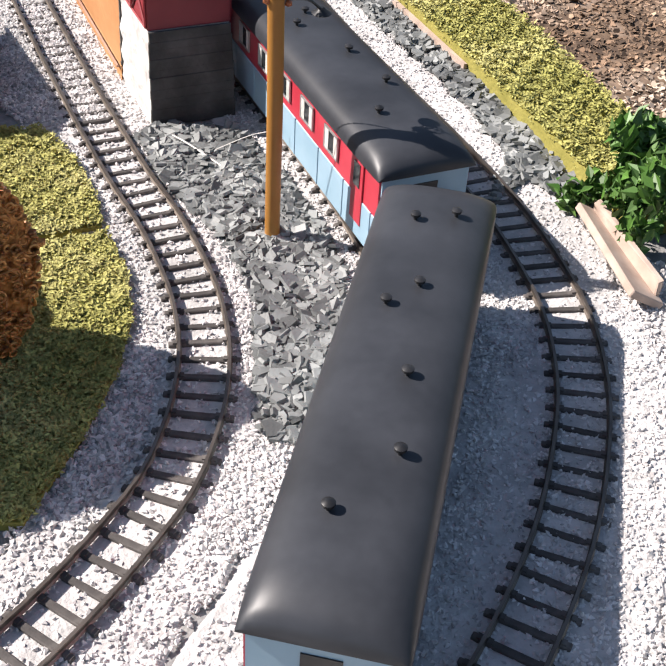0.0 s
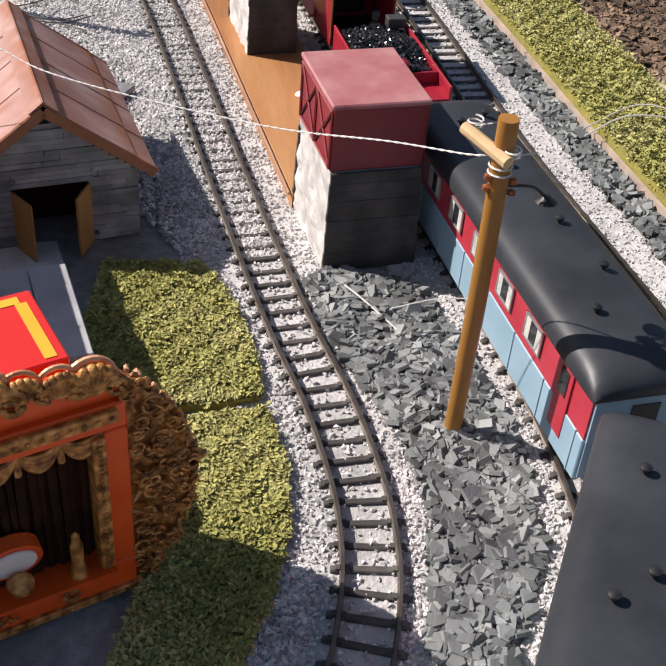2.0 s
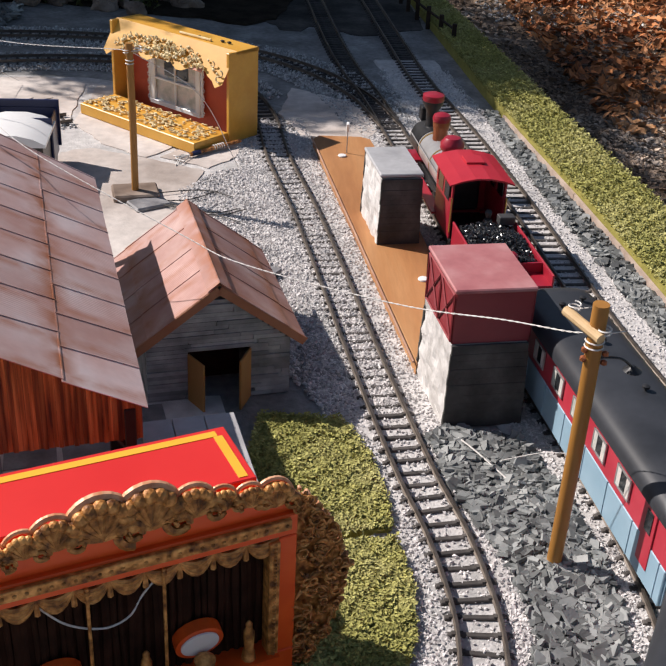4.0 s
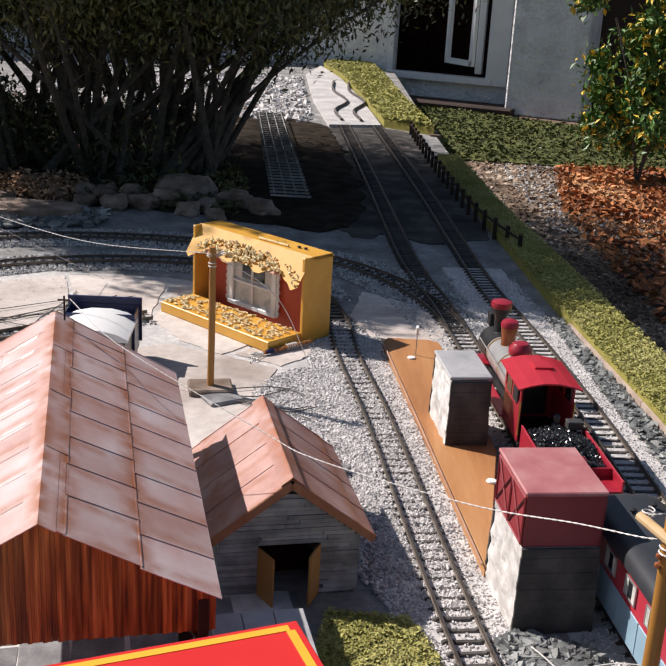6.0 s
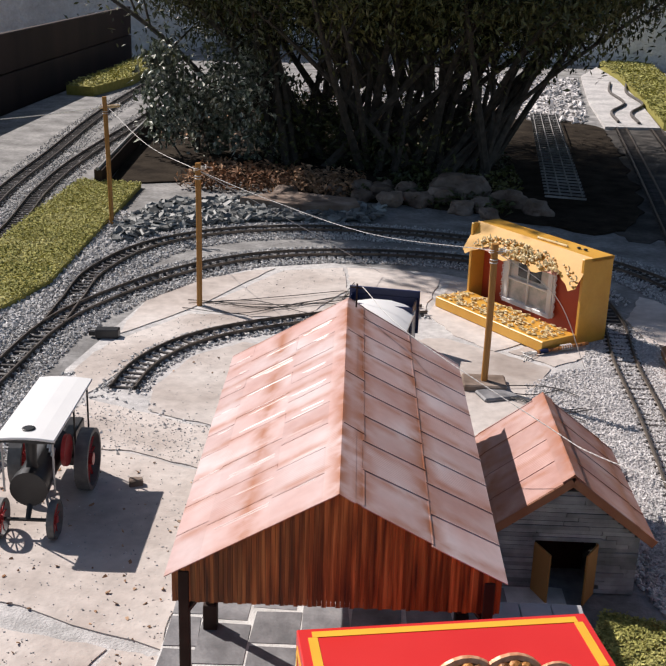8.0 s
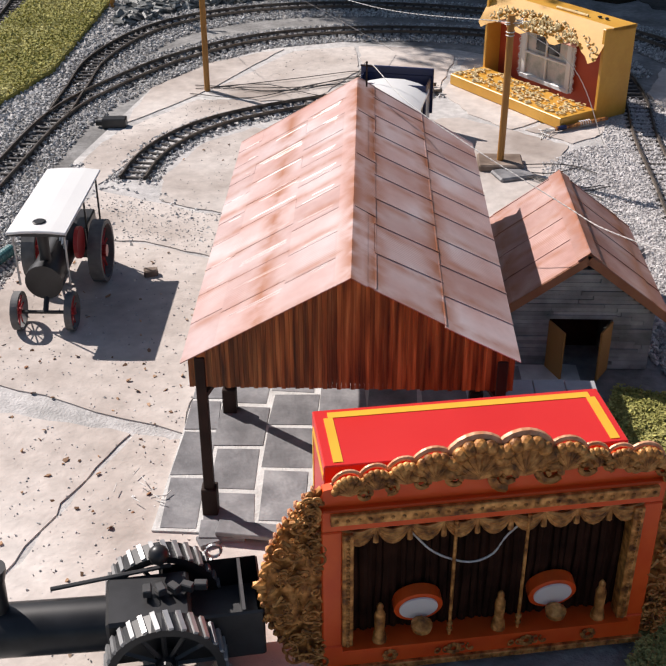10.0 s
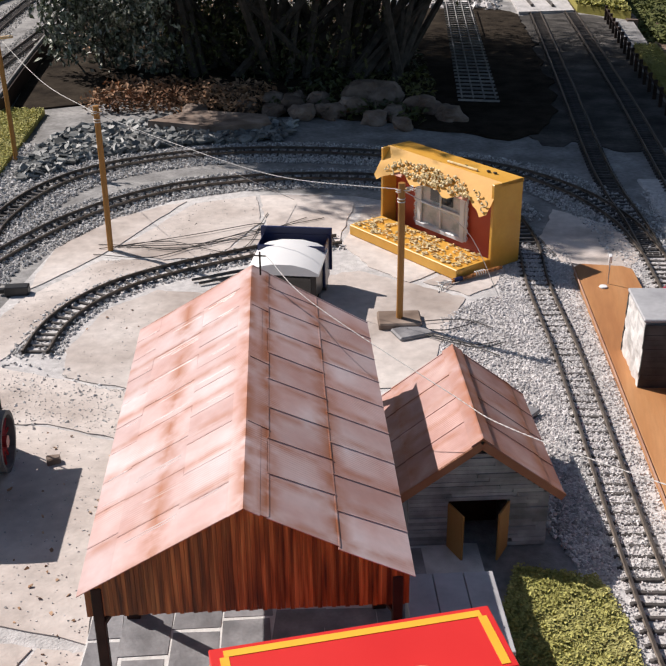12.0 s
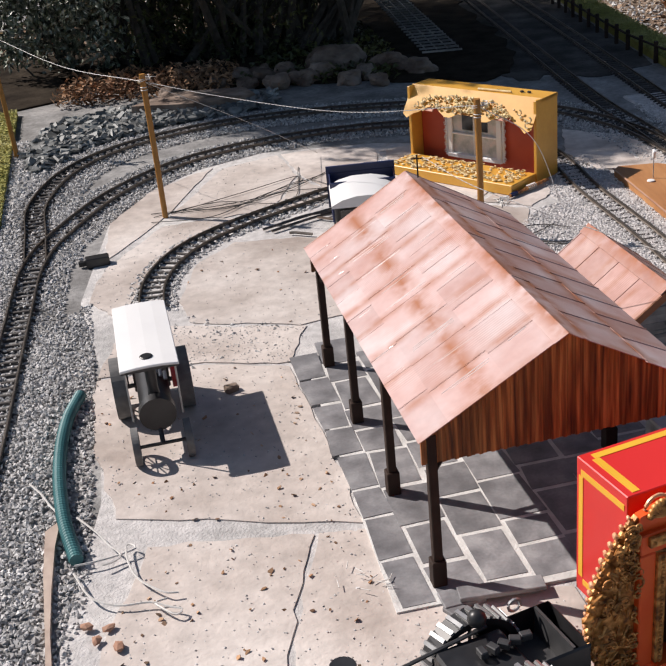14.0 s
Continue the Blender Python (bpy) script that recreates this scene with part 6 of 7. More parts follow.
for y in (0.09, 0.145, 0.20):
    axle_pair(loco, "driving_wheel", y, 0.021)
axle_pair(loco, "pony_wheel", 0.36, 0.012)
bm = bmesh.new()
box(bm, (0, 0.19, 0.043), (0.03, 0.40, 0.018))
part("chassis", bm, M["black"], loco)
for s in (-1, 1):
    bm = bmesh.new()
    box(bm, (s * 0.044, 0.225, 0.058), (0.020, 0.26, 0.004), bev=0.0008)
    part("running_board", bm, M["loco_red"], loco)
    bm = bmesh.new()
    box(bm, (s * 0.042, 0.325, 0.040), (0.026, 0.05, 0.03), bev=0.003)
    part("cylinder", bm, M["loco_red"], loco)
    bm = bmesh.new()
    box(bm, (s * CW, 0.055, 0.085), (0.0025, 0.11, 0.065))
    part("cab_side", bm, M["loco_red"], loco)
    for y in (0.035, 0.078):
        bm = bmesh.new()
        box(bm, (s * (CW + 0.0014), y, 0.128), (0.0016, 0.032, 0.032))
        w = part("cab_window", bm, M["glass"], loco)
    bm = bmesh.new()
    for y in (0.004, 0.057, 0.108):
        box(bm, (s * CW, y, 0.13), (0.003, 0.008, 0.036))
    box(bm, (s * CW, 0.056, 0.147), (0.003, 0.11, 0.006))
    part("window_frame", bm, M["loco_red"], loco)
    bm = bmesh.new()
    rod(bm, (s * (CW + 0.002), -0.002, 0.065), (s * (CW + 0.002), -0.002, 0.125), 0.0014, n=6)
    part("grab_rail", bm, M["brass"], loco, "brass grab rail")
    bm = bmesh.new()
    rod(bm, (s * 0.035, 0.115, 0.108), (s * 0.035, 0.38, 0.105), 0.0012, n=6)
    part("handrail", bm, M["steel"], loco)
    bm = bmesh.new()
    rod(bm, (s * 0.034, 0.1, 0.032), (s * 0.034, 0.32, 0.036), 0.0022, n=6)
    part("side_rod", bm, M["steel"], loco)
bm = bmesh.new()
box(bm, (0, 0.11, 0.1), (2 * CW, 0.003, 0.095))
part("cab_front", bm, M["loco_red"], loco)
bm = bmesh.new()
box(bm, (0, 0.104, 0.09), (0.06, 0.008, 0.06), bev=0.004)
part("backhead", bm, M["black"], loco)
bm = bmesh.new()
box(bm, (0, 0.05, 0.05), (2 * CW, 0.115, 0.006))
part("cab_floor", bm, M["black"], loco)
bm = bmesh.new()
lo = [(-0.054, 0.150), (-0.034, 0.156), (-0.012, 0.160), (0.012, 0.160), (0.034, 0.156), (0.054, 0.150), (0.054, 0.1525), (0.034, 0.159), (0.012, 0.163), (-0.012, 0.163), (-0.034, 0.159), (-0.054, 0.1525)]
side_poly(bm, lo, -0.014, 0.124)
roof = part("cab_roof", bm, M["roof_red"], loco, "red sheet cab roof")
bm = bmesh.new()
box(bm, (0.004, 0.07, 0.1645), (0.032, 0.034, 0.004), bev=0.0006)
part("roof_hatch", bm, M["roof_red"], roof)
bm = bmesh.new()
rod(bm, (0, 0.11, 0.094), (0, 0.335, 0.092), 0.031, n=28)
part("boiler", bm, M["silver"], loco, "silver-grey boiler barrel", True)
for y in (0.15, 0.235, 0.325):
    bm = bmesh.new()
    rod(bm, (0, y - 0.0015, 0.0932), (0, y + 0.0015, 0.0932), 0.0318, n=28)
    part("boiler_band", bm, M["brass"], loco, "brass boiler band")
bm = bmesh.new()
rod(bm, (0, 0.335, 0.092), (0, 0.40, 0.092), 0.0325, n=28)
rod(bm, (0, 0.40, 0.092), (0, 0.406, 0.092), 0.026, 0.018, n=24)
part("smokebox", bm, M["black"], loco, "black smokebox", True)
bm = bmesh.new()
lathe(bm, [(0.014, 0.0), (0.0135, 0.018), (0.0145, 0.02), (0.016, 0.034), (0.015, 0.038)], 20, pose(0, 0.292, 0.122))
sand = part("sand_dome", bm, M["copper"], loco, "copper-brown sand dome", True)
bm = bmesh.new()
lathe(bm, [(0.0165, 0.0), (0.0175, 0.006), (0.015, 0.012), (0.006, 0.016)], 20, pose(0, 0.292, 0.1575))
part("dome_cap", bm, M["loco_red"], sand, "red dome cap", True)
bm = bmesh.new()
lathe(bm, [(0.017, 0.0), (0.0165, 0.01), (0.0215, 0.016), (0.0215, 0.026), (0.014, 0.036), (0.004, 0.038)], 22, pose(0, 0.200, 0.122))
part("steam_dome", bm, M["loco_red"], loco, "dark red steam dome", True)
bm = bmesh.new()
lathe(bm, [(0.013, 0.0), (0.011, 0.01), (0.0115, 0.03), (0.020, 0.045), (0.020, 0.05)], 20, pose(0, 0.370, 0.122))
chim = part("chimney", bm, M["black"], loco, "black chimney", True)
bm = bmesh.new()
lathe(bm, [(0.019, 0.0), (0.021, 0.004), (0.0205, 0.013), (0.013, 0.016)], 20, pose(0, 0.370, 0.1705))
part("chimney_cap", bm, M["loco_red"], chim, "red chimney cap", True)
bm = bmesh.new()
ball(bm, (0.0, 0.246, 0.134), 0.007, (1, 0.8, 1.5), 2)
rod(bm, (-0.008, 0.246, 0.128), (0.008, 0.246, 0.128), 0.003, n=8)
part("bell", bm, M["brass"], loco, "brass bell", True)
bm = bmesh.new()
box(bm, (0, 0.41, 0.135), (0.028, 0.022, 0.028), bev=0.002)
part("headlamp", bm, M["black"], loco)
bm = bmesh.new()
box(bm, (0, 0.412, 0.042), (0.095, 0.01, 0.02), bev=0.001)
part("buffer_beam", bm, M["loco_red"], loco)
bm = bmesh.new()
box(bm, (0, 0.38, 0.058), (0.09, 0.06, 0.004), bev=0.0008)
part("front_deck", bm, M["loco_red"], loco)
for k in range(7):
    bm = bmesh.new()
    x = -0.036 + 0.012 * k
    rod(bm, (x, 0.415, 0.034), (x * 0.7, 0.45 - abs(x) * 0.5, 0.014), 0.0016, n=5)
    part("pilot_bar", bm, M["loco_red"], loco)

TEND = pose(0.522, 1.060, 0, 0, 0, 6.2)
tender = thing("coal_tender", TEND, "red model coal tender heaped with black coal", "tender")
bm = bmesh.new()
box(bm, (0, 0.1, 0.034), (0.094, 0.205, 0.008), bev=0.001)
part("frame", bm, M["loco_red"], tender)
for s in (-1, 1):
    bm = bmesh.new()
    box(bm, (s * 0.0505, 0.1, 0.070), (0.003, 0.2, 0.066), bev=0.0008)
    part("side_plate", bm, M["loco_red"], tender)
    bm = bmesh.new()
    rod(bm, (s * 0.0505, 0.0, 0.1045), (s * 0.0505, 0.2, 0.1045), 0.0022, n=6)
    part("top_rim", bm, M["loco_red"], tender)
    bm = bmesh.new()
    ring_r = [(0.0525 * s, 0.04 + 0.022 * math.cos(u), 0.07 + 0.010 * math.sin(u)) for u in np.linspace(0, 2 * math.pi, 20, endpoint=False)]
    vs = [bm.verts.new(p) for p in ring_r]
    bm.faces.new(vs if s > 0 else vs[::-1])
    part("oval_panel", bm, M["pink"], tender, "pale oval panel")
bm = bmesh.new()
box(bm, (0, 0.001, 0.062), (0.102, 0.003, 0.05))
rear = part("rear_plate", bm, M["loco_red"], tender)
bm = bmesh.new()
for k in range(16):
    for j in range(4):
        for s in (-1, 1):
            ball(bm, (s * (0.012 + 0.0023 * k), -0.0012, 0.05 + 0.009 * j), 0.0008, sub=1)
part("rivets", bm, M["brass"], rear)["kind"] = "stuff"
for k in range(6):
    bm = bmesh.new()
    rod(bm, (-0.008, -0.004, 0.046 + 0.008 * k), (0.008, -0.004, 0.046 + 0.008 * k), 0.0011, n=5)
    part("ladder_rung", bm, M["loco_red"], rear)
for s in (-1, 1):
    bm = bmesh.new()
    rod(bm, (s * 0.008, -0.004, 0.04), (s * 0.008, -0.004, 0.09), 0.0011, n=5)
    part("ladder_rail", bm, M["loco_red"], rear)
bm = bmesh.new()
box(bm, (0, 0.024, 0.088), (0.099, 0.046, 0.003))
deck = part("rear_deck", bm, M["loco_red"], tender)
bm = bmesh.new()
lathe(bm, [(0.02, 0.0), (0.021, 0.002), (0.018, 0.003)], 24, pose(0.002, 0.022, 0.0895) @ Matrix.Diagonal((1, 0.5, 1, 1)))
part("water_hatch", bm, M["black"], deck, "black oval hatch")
bm = bmesh.new()
box(bm, (0, 0.048, 0.096), (0.1, 0.003, 0.018))
part("bunker_back", bm, M["loco_red"], tender)
bm = bmesh.new()
lathe(bm, [(0.0105, 0.0), (0.011, 0.006), (0.0108, 0.012), (0.007, 0.016), (0.002, 0.017)], 16, pose(0.002, 0.058, 0.101))
part("filler_cap", bm, M["loco_red"], tender, "round red filler cap", True)
bm = bmesh.new()
box(bm, (0, 0.125, 0.07), (0.097, 0.15, 0.05))
part("coal_floor", bm, M["black"], tender)
crng = np.random.default_rng(11)
pc = np.stack([crng.uniform(-0.047, 0.047, 1500), crng.uniform(0.052, 0.195, 1500)], 1)
v0 = stones("coal", pc, 0.0, 0.0034, M["coal"], crng, 0.9, 0.9, tender)
co = np.array([v.co for v in v0.data.vertices])
centre = np.repeat(co.reshape(-1, 6, 3).mean(1), 6, 0)
co[:, 2] += 0.099 + 0.010 * (1 - (centre[:, 0] / 0.05) ** 2) + 0.004 * np.sin(centre[:, 1] * 60)
v0.data.vertices.foreach_set("co", co.astype(np.float32).ravel())
v0["kind"] = "stuff"
for y in (0.04, 0.075, 0.13, 0.165):
    axle_pair(tender, "wheel", y, 0.013)
for z, w in ((0.036, 0.09), (0.030, 0.09)):
    bm = bmesh.new()
    tube(bm, [(-w / 2, -0.004, z), (-w / 2, -0.012, z), (w / 2, -0.012, z), (w / 2, -0.004, z)], 0.0013, 5)
    part("step_rail", bm, M["brass"], tender, "brass rail")
bm = bmesh.new()
box(bm, (0, -0.014, 0.022), (0.07, 0.022, 0.008), bev=0.001)
part("coupler_step", bm, M["loco_red"], tender)
bm = bmesh.new()
lathe(bm, [(0.008, 0.0), (0.0075, 0.018), (0.009, 0.03), (0.0065, 0.036), (0.003, 0.037), (0.0055, 0.041), (0.006, 0.046), (0.0065, 0.048), (0.004, 0.052)], 10, pose(0, 0, 0))
bm.transform(LOCO @ pose(0.018, -0.004, 0.053))
tagged(link("driver_figurine", bm, M["grime"], smooth=True), "plain dark toy figure standing in the cab", "figurine")
bm = bmesh.new()
box(bm, (0.034, 0.195, 0.111), (0.026, 0.018, 0.014), bev=0.001)
bm.transform(TEND)
tagged(link("tool_box", bm, M["grime"]), "dark grey tool box on the coal", "box")


def coach(m):
    c = thing("railway_coach", m, "model railway coach with charcoal roof, red band and pale blue sides", "coach", "coaches of the train")
    Lc, w = 0.50, 0.050
    bm = bmesh.new()
    box(bm, (0, -Lc / 2, 0.051), (2 * w, Lc, 0.046), bev=0.001)
    part("lower_body", bm, M["coach_blue"], c, "pale blue lower panels")
    bm = bmesh.new()
    box(bm, (0, -Lc / 2, 0.0975), (2 * w - 0.002, Lc - 0.002, 0.049))
    part("upper_body", bm, M["coach_red"], c, "red window band")
    # flattened roof with domed ends
    bm = bmesh.new()
    prev = None
    cuts = [(0.005, 0.25), (0.002, 0.5), (-0.006, 0.72), (-0.018, 0.9), (-0.034, 1.0)]
    cuts = cuts + [(-Lc / 2, 1.0)] + [(-Lc - y, k) for y, k in cuts[::-1]]
    for y, k in cuts:
        ring = []
        for a in np.linspace(0, math.pi, 17):
            ca, sa = math.cos(a), math.sin(a)
            ring.append(bm.verts.new((math.copysign(abs(ca) ** 0.7, ca) * (w + 0.004) * (0.97 + 0.03 * k), y, 0.120 + 0.026 * k * sa ** 0.8)))
        if prev:
            for q in range(16):
                bm.faces.new((prev[q], prev[q + 1], ring[q + 1], ring[q]))
            bm.faces.new((prev[0], ring[0], ring[-1], prev[-1]))
        else:
            bm.faces.new(ring)
        prev = ring
    bm.faces.new(prev[::-1])
    bmesh.ops.recalc_face_normals(bm, faces=bm.faces[:])
    roof = part("roof", bm, M["coach_roof"], c, "charcoal grey roof with domed ends", True)
    for x, y in ((0.02, -0.06), (-0.014, -0.075), (0.004, -0.17), (-0.018, -0.2), (0.012, -0.28), (0.02, -0.36), (-0.016, -0.42)):
        bm = bmesh.new()
        lathe(bm, [(0.0018, 0), (0.0018, 0.004), (0.0045, 0.005), (0.0048, 0.0075), (0.002, 0.009)], 12, pose(x, y, 0.1445))
        part("roof_vent", bm, M["black"], roof, "black roof ventilator", True)
    for s in (-1, 1):
        for k in range(7):
            y = -0.045 - k * 0.068
            if k in (0, 6):
                bm = bmesh.new()
                box(bm, (s * (w + 0.0002), y, 0.082), (0.0016, 0.026, 0.074), bev=0.0004)
                door = part("door", bm, M["coach_red"], c, "narrow red coach door")
                bm = bmesh.new()
                box(bm, (s * (w + 0.0014), y, 0.1), (0.001, 0.014, 0.026))
                part("pane", bm, M["glass"], door)
                continue
            bm = bmesh.new()
            for dy, dz, sy, sz in ((0, 0.0125, 0.036, 0.002), (0, -0.0125, 0.036, 0.002), (0.017, 0, 0.002, 0.027), (-0.017, 0, 0.002, 0.027)):
                box(bm, (s * (w + 0.0008), y + dy, 0.099 + dz), (0.0018, sy, sz))
            win = part("window", bm, M["steel"], c, "pale metal window frame")
            bm = bmesh.new()
            box(bm, (s * (w + 0.0002), y, 0.099), (0.001, 0.033, 0.024))
            part("pane", bm, M["glass"], win)
            for dy in (-0.0115, 0.0115):
                bm = bmesh.new()
                box(bm, (s * (w + 0.0009), y + dy, 0.099), (0.0006, 0.009, 0.023))
                part("curtain", bm, M["lace"], win, "pale window curtain")
        bm = bmesh.new()
        box(bm, (s * (w + 0.002), -Lc / 2, 0.1205), (0.0018, Lc, 0.0022))
        part("gutter", bm, M["steel"], c)
        for k in range(8):
            bm = bmesh.new()
            box(bm, (s * (w + 0.0004), -0.011 - k * 0.068, 0.052), (0.0012, 0.0012, 0.046))
            part("panel_strip", bm, M["coach_blue"], c)
    for y in (0.0005, -Lc - 0.0005):
        bm = bmesh.new()
        box(bm, (0, y, 0.075), (2 * w - 0.006, 0.003, 0.088))
        end = part("end_panel", bm, M["coach_blue"], c, "pale blue coach end")
        bm = bmesh.new()
        box(bm, (0, y, 0.072), (0.026, 0.005, 0.075))
        part("gangway_door", bm, M["black"], end)
    for y in (-0.07, -0.11, -0.39, -0.43):
        axle_pair(c, "wheel", y, 0.013)
    for y in (-0.09, -0.41):
        bm = bmesh.new()
        box(bm, (0, y, 0.024), (0.07, 0.075, 0.012), bev=0.002)
        part("bogie", bm, M["black"], c)
    bm = bmesh.new()
    box(bm, (0, -Lc / 2, 0.026), (0.07, 0.42, 0.008))
    part("underframe", bm, M["black"], c)
    return c


first = coach(pose(0.543, 0.968, 0, 0, 0, 7.5))
copy_thing(first, pose(0.603, 0.418, 0, 0, 0, -27.5))

# ---- boulders, shrub, plants ----
rocks = [(-0.73, 3.25, .045, 1.0), (-0.66, 3.28, .045, 1.0), (-0.58, 3.25, .05, 1.1), (-0.60, 3.08, .05, 1.2), (-0.51, 3.1, .05, 1.0), (-0.40, 3.31, .085, 1.5), (-0.30, 3.12, .05, 1.1), (-0.22, 3.22, .06, 1.3), (-0.36, 3.05, .045, 1.0),
         (-0.70, 3.1, .04, 1.2), (-0.80, 3.14, .045, 1.3), (-0.12, 3.12, .05, 1.2), (-0.45, 3.18, .055, 1.0), (-0.95, 3.05, .045, 1.3), (-0.26, 3.0, .04, 1.0), (-0.65, 3.17, .05, 1.0)]
for i, (x, y, s, wide) in enumerate(rocks):
    s *= 0.82
    bm = bmesh.new()
    ball(bm, (0, 0, 0), s, (1.1 * wide, 0.85, 0.8), 4)
    for v in bm.verts:
        q = v.co / s
        v.co += v.co.normalized() * s * (0.5 * noise.noise(q * 1.1 + Vector((i * 7, 0, 0))) + 0.2 * abs(noise.noise(q * 2.6 + Vector((0, i * 5, 0)))) + 0.06 * noise.noise(q * 9))
        v.co.z = min(max(v.co.z, -s * 0.4), s * 0.72)
    bm.transform(pose(x, y, s * 0.35, 0, 0, i * 47 if wide < 1.4 else 8))
    tagged(link("boulder", bm, M["rock"]), "grey-brown rounded boulder at the foot of the shrub", "boulder", "boulders below the shrub")
bm = bmesh.new()
ragged = [(-1.05, 2.87), (-0.82, 2.83), (-0.66, 2.9), (-0.7, 3.0), (-0.95, 3.02)]
slab_poly(bm, ragged, 0.0, 0.03)
tagged(link("flat_stone", bm, M["rock"]), "flat pale stone slab below the shrub", "stone")


def stems(parent, base, n, spread, top, r0, rg, name="stem"):
    tips = []
    for k in range(n):
        a = rg.uniform(0, 2 * math.pi)
        b = Vector((base[0] + rg.uniform(-spread * .36, spread * .3), base[1] + rg.uniform(-.15, .15), base[2]))
        out = rg.uniform(0.15, 1.0) * spread
        h = top * rg.uniform(0.7, 1.05)
        e = b + Vector((out * math.cos(a), out * 0.6 * math.sin(a), h))
        mid = b.lerp(e, 0.45) + Vector((rg.uniform(-.06, .06), rg.uniform(-.06, .06), 0.08 * top))
        pts = spline([tuple(b), tuple(mid), tuple(e)], 0.06)
        bm = bmesh.new()
        tube(bm, pts, list(np.linspace(r0 * rg.uniform(0.7, 1.3), r0 * 0.2, len(pts))), 6)
        for j in range(5):
            q = Vector(pts[int(len(pts) * rg.uniform(0.35, 0.9))])
            d = Vector((rg.uniform(-1, 1), rg.uniform(-1, 1), rg.uniform(0.2, 1.1))) * 0.28 * top
            tube(bm, [q, q + d * 0.5 + Vector((0, 0, 0.02)), q + d], [r0 * .35, r0 * .22, r0 * .1], 4)
            tips.append(q + d)
        tips.append(e)
        part(name, bm, M["bark"], parent)
    return tips


shrub = thing("large_shrub", Matrix(), "large dark evergreen shrub with many bare stems", "shrub")
rg = random.Random(21)
tips = stems(shrub, (-0.75, 3.75, -0.02), 64, 1.35, 1.0, 0.017, rg)
crng = np.random.default_rng(5)
cl = []
for t in tips:
    if t.z > 0.5 and -1.75 < t.x < 0.45:
        cl.append((t.x, t.y, t.z + 0.02, 0.10))
for k in range(260):
    x, y = crng.uniform(-1.55, 0.35), crng.uniform(3.15, 4.9)
    lim = 0.70 + 0.10 * math.sin(x * 3) - 0.08 * abs(x + 0.7)
    cl.append((x, y, crng.uniform(max(0.5, lim), 1.55), crng.uniform(0.08, 0.16)))
for k in range(26):
    cl.append((crng.uniform(-1.95, -1.15), crng.uniform(3.7, 4.6), crng.uniform(0.75, 1.6), 0.11))
for k in range(55):
    cl.append((crng.uniform(-1.75, 0.0), crng.uniform(3.3, 5.6), crng.uniform(1.5, 2.4), 0.15))
# boughs that hang out over the lines, high above them, and shade the far end
rim_x, rim_y = [-0.8, -0.36, -0.24, 0.12, 0.38, 0.58, 0.7, 0.84, 1.1], [2.75, 2.36, 2.22, 2.10, 2.07, 2.14, 2.25, 2.30, 2.4]
for k in range(330):
    gx = crng.uniform(-0.7, 0.85)
    gy = crng.uniform(np.interp(gx, rim_x, rim_y) + 0.06, 3.4)
    z = crng.uniform(1.3, 2.2)
    cl.append((gx - 1.015 * z, gy + 0.448 * z, z, 0.075))
for k in range(9):
    a, e = Vector((-0.9 + 0.05 * k, 3.75, 0.3)), Vector((-1.9 + 0.2 * k, 3.0 + 0.06 * (k % 3), 1.75))
    bm = bmesh.new()
    tube(bm, spline([tuple(a), tuple(a.lerp(e, 0.5) + Vector((0, 0.12, 0.1))), tuple(e)], 0.08), list(np.linspace(0.022, 0.006, len(spline([tuple(a), tuple(a.lerp(e, 0.5) + Vector((0, 0.12, 0.1))), tuple(e)], 0.08)))), 6)
    part("bough", bm, M["bark"], shrub)
cl = [c for c in cl if c[2] < 0.95 or not (c[0] + 1.015 * c[2] > 0.86 and c[1] - 0.448 * c[2] < 4.4)]
low_cl, high_cl = [c for c in cl if c[2] < 1.25], [c for c in cl if c[2] >= 1.25]
for name, group, count, size in (("crown", low_cl, 420, 0.0085), ("upper_crown", high_cl, 190, 0.016)):
    pts = np.concatenate([np.array(c[:3]) + crng.normal(0, c[3], (count, 3)) * np.array([1, 1, 0.75]) for c in group])
    leaves(name, pts, size, M["leaf"], crng, shrub, long=2.4)["kind"] = "stuff"
# near-black soil sheet; the shrub's deep shade is part of its colour
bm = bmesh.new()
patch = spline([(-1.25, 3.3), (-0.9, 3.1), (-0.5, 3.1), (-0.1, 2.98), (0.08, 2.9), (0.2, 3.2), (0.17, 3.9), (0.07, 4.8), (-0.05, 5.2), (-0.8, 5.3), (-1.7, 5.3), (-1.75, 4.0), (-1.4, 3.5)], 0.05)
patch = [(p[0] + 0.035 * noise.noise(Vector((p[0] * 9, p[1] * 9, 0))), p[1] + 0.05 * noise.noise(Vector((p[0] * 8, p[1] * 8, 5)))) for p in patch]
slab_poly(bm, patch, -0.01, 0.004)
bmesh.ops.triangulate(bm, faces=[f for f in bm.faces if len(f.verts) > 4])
tagged(link("dark_soil", bm, M["dark_soil"]), "soil under the shrub, deep shade painted into its colour", "soil", kind="structure")
pts = scatter([(-0.75, 3.1), (-0.2, 3.02), (-0.2, 3.5), (-0.35, 4.2), (-0.6, 4.0)], 1500, crng)
tagged(leaves("ground_weeds", np.concatenate([pts, crng.uniform(0.004, 0.03, (len(pts), 1))], 1), 0.013, M["leaf"], crng, None, 0.6), "small dark weeds growing between stones and soil", "weeds", kind="stuff")
low = thing("low_bush", Matrix(), "dense dark green undergrowth at the foot of the shrub", "bush")
pts = np.concatenate([np.array((x, y, z)) + crng.normal(0, 0.06, (140, 3)) for x, y, z in [(crng.uniform(-1.3, -0.45), crng.uniform(3.5, 4.4), crng.uniform(0.03, 0.2)) for _ in range(52)]])
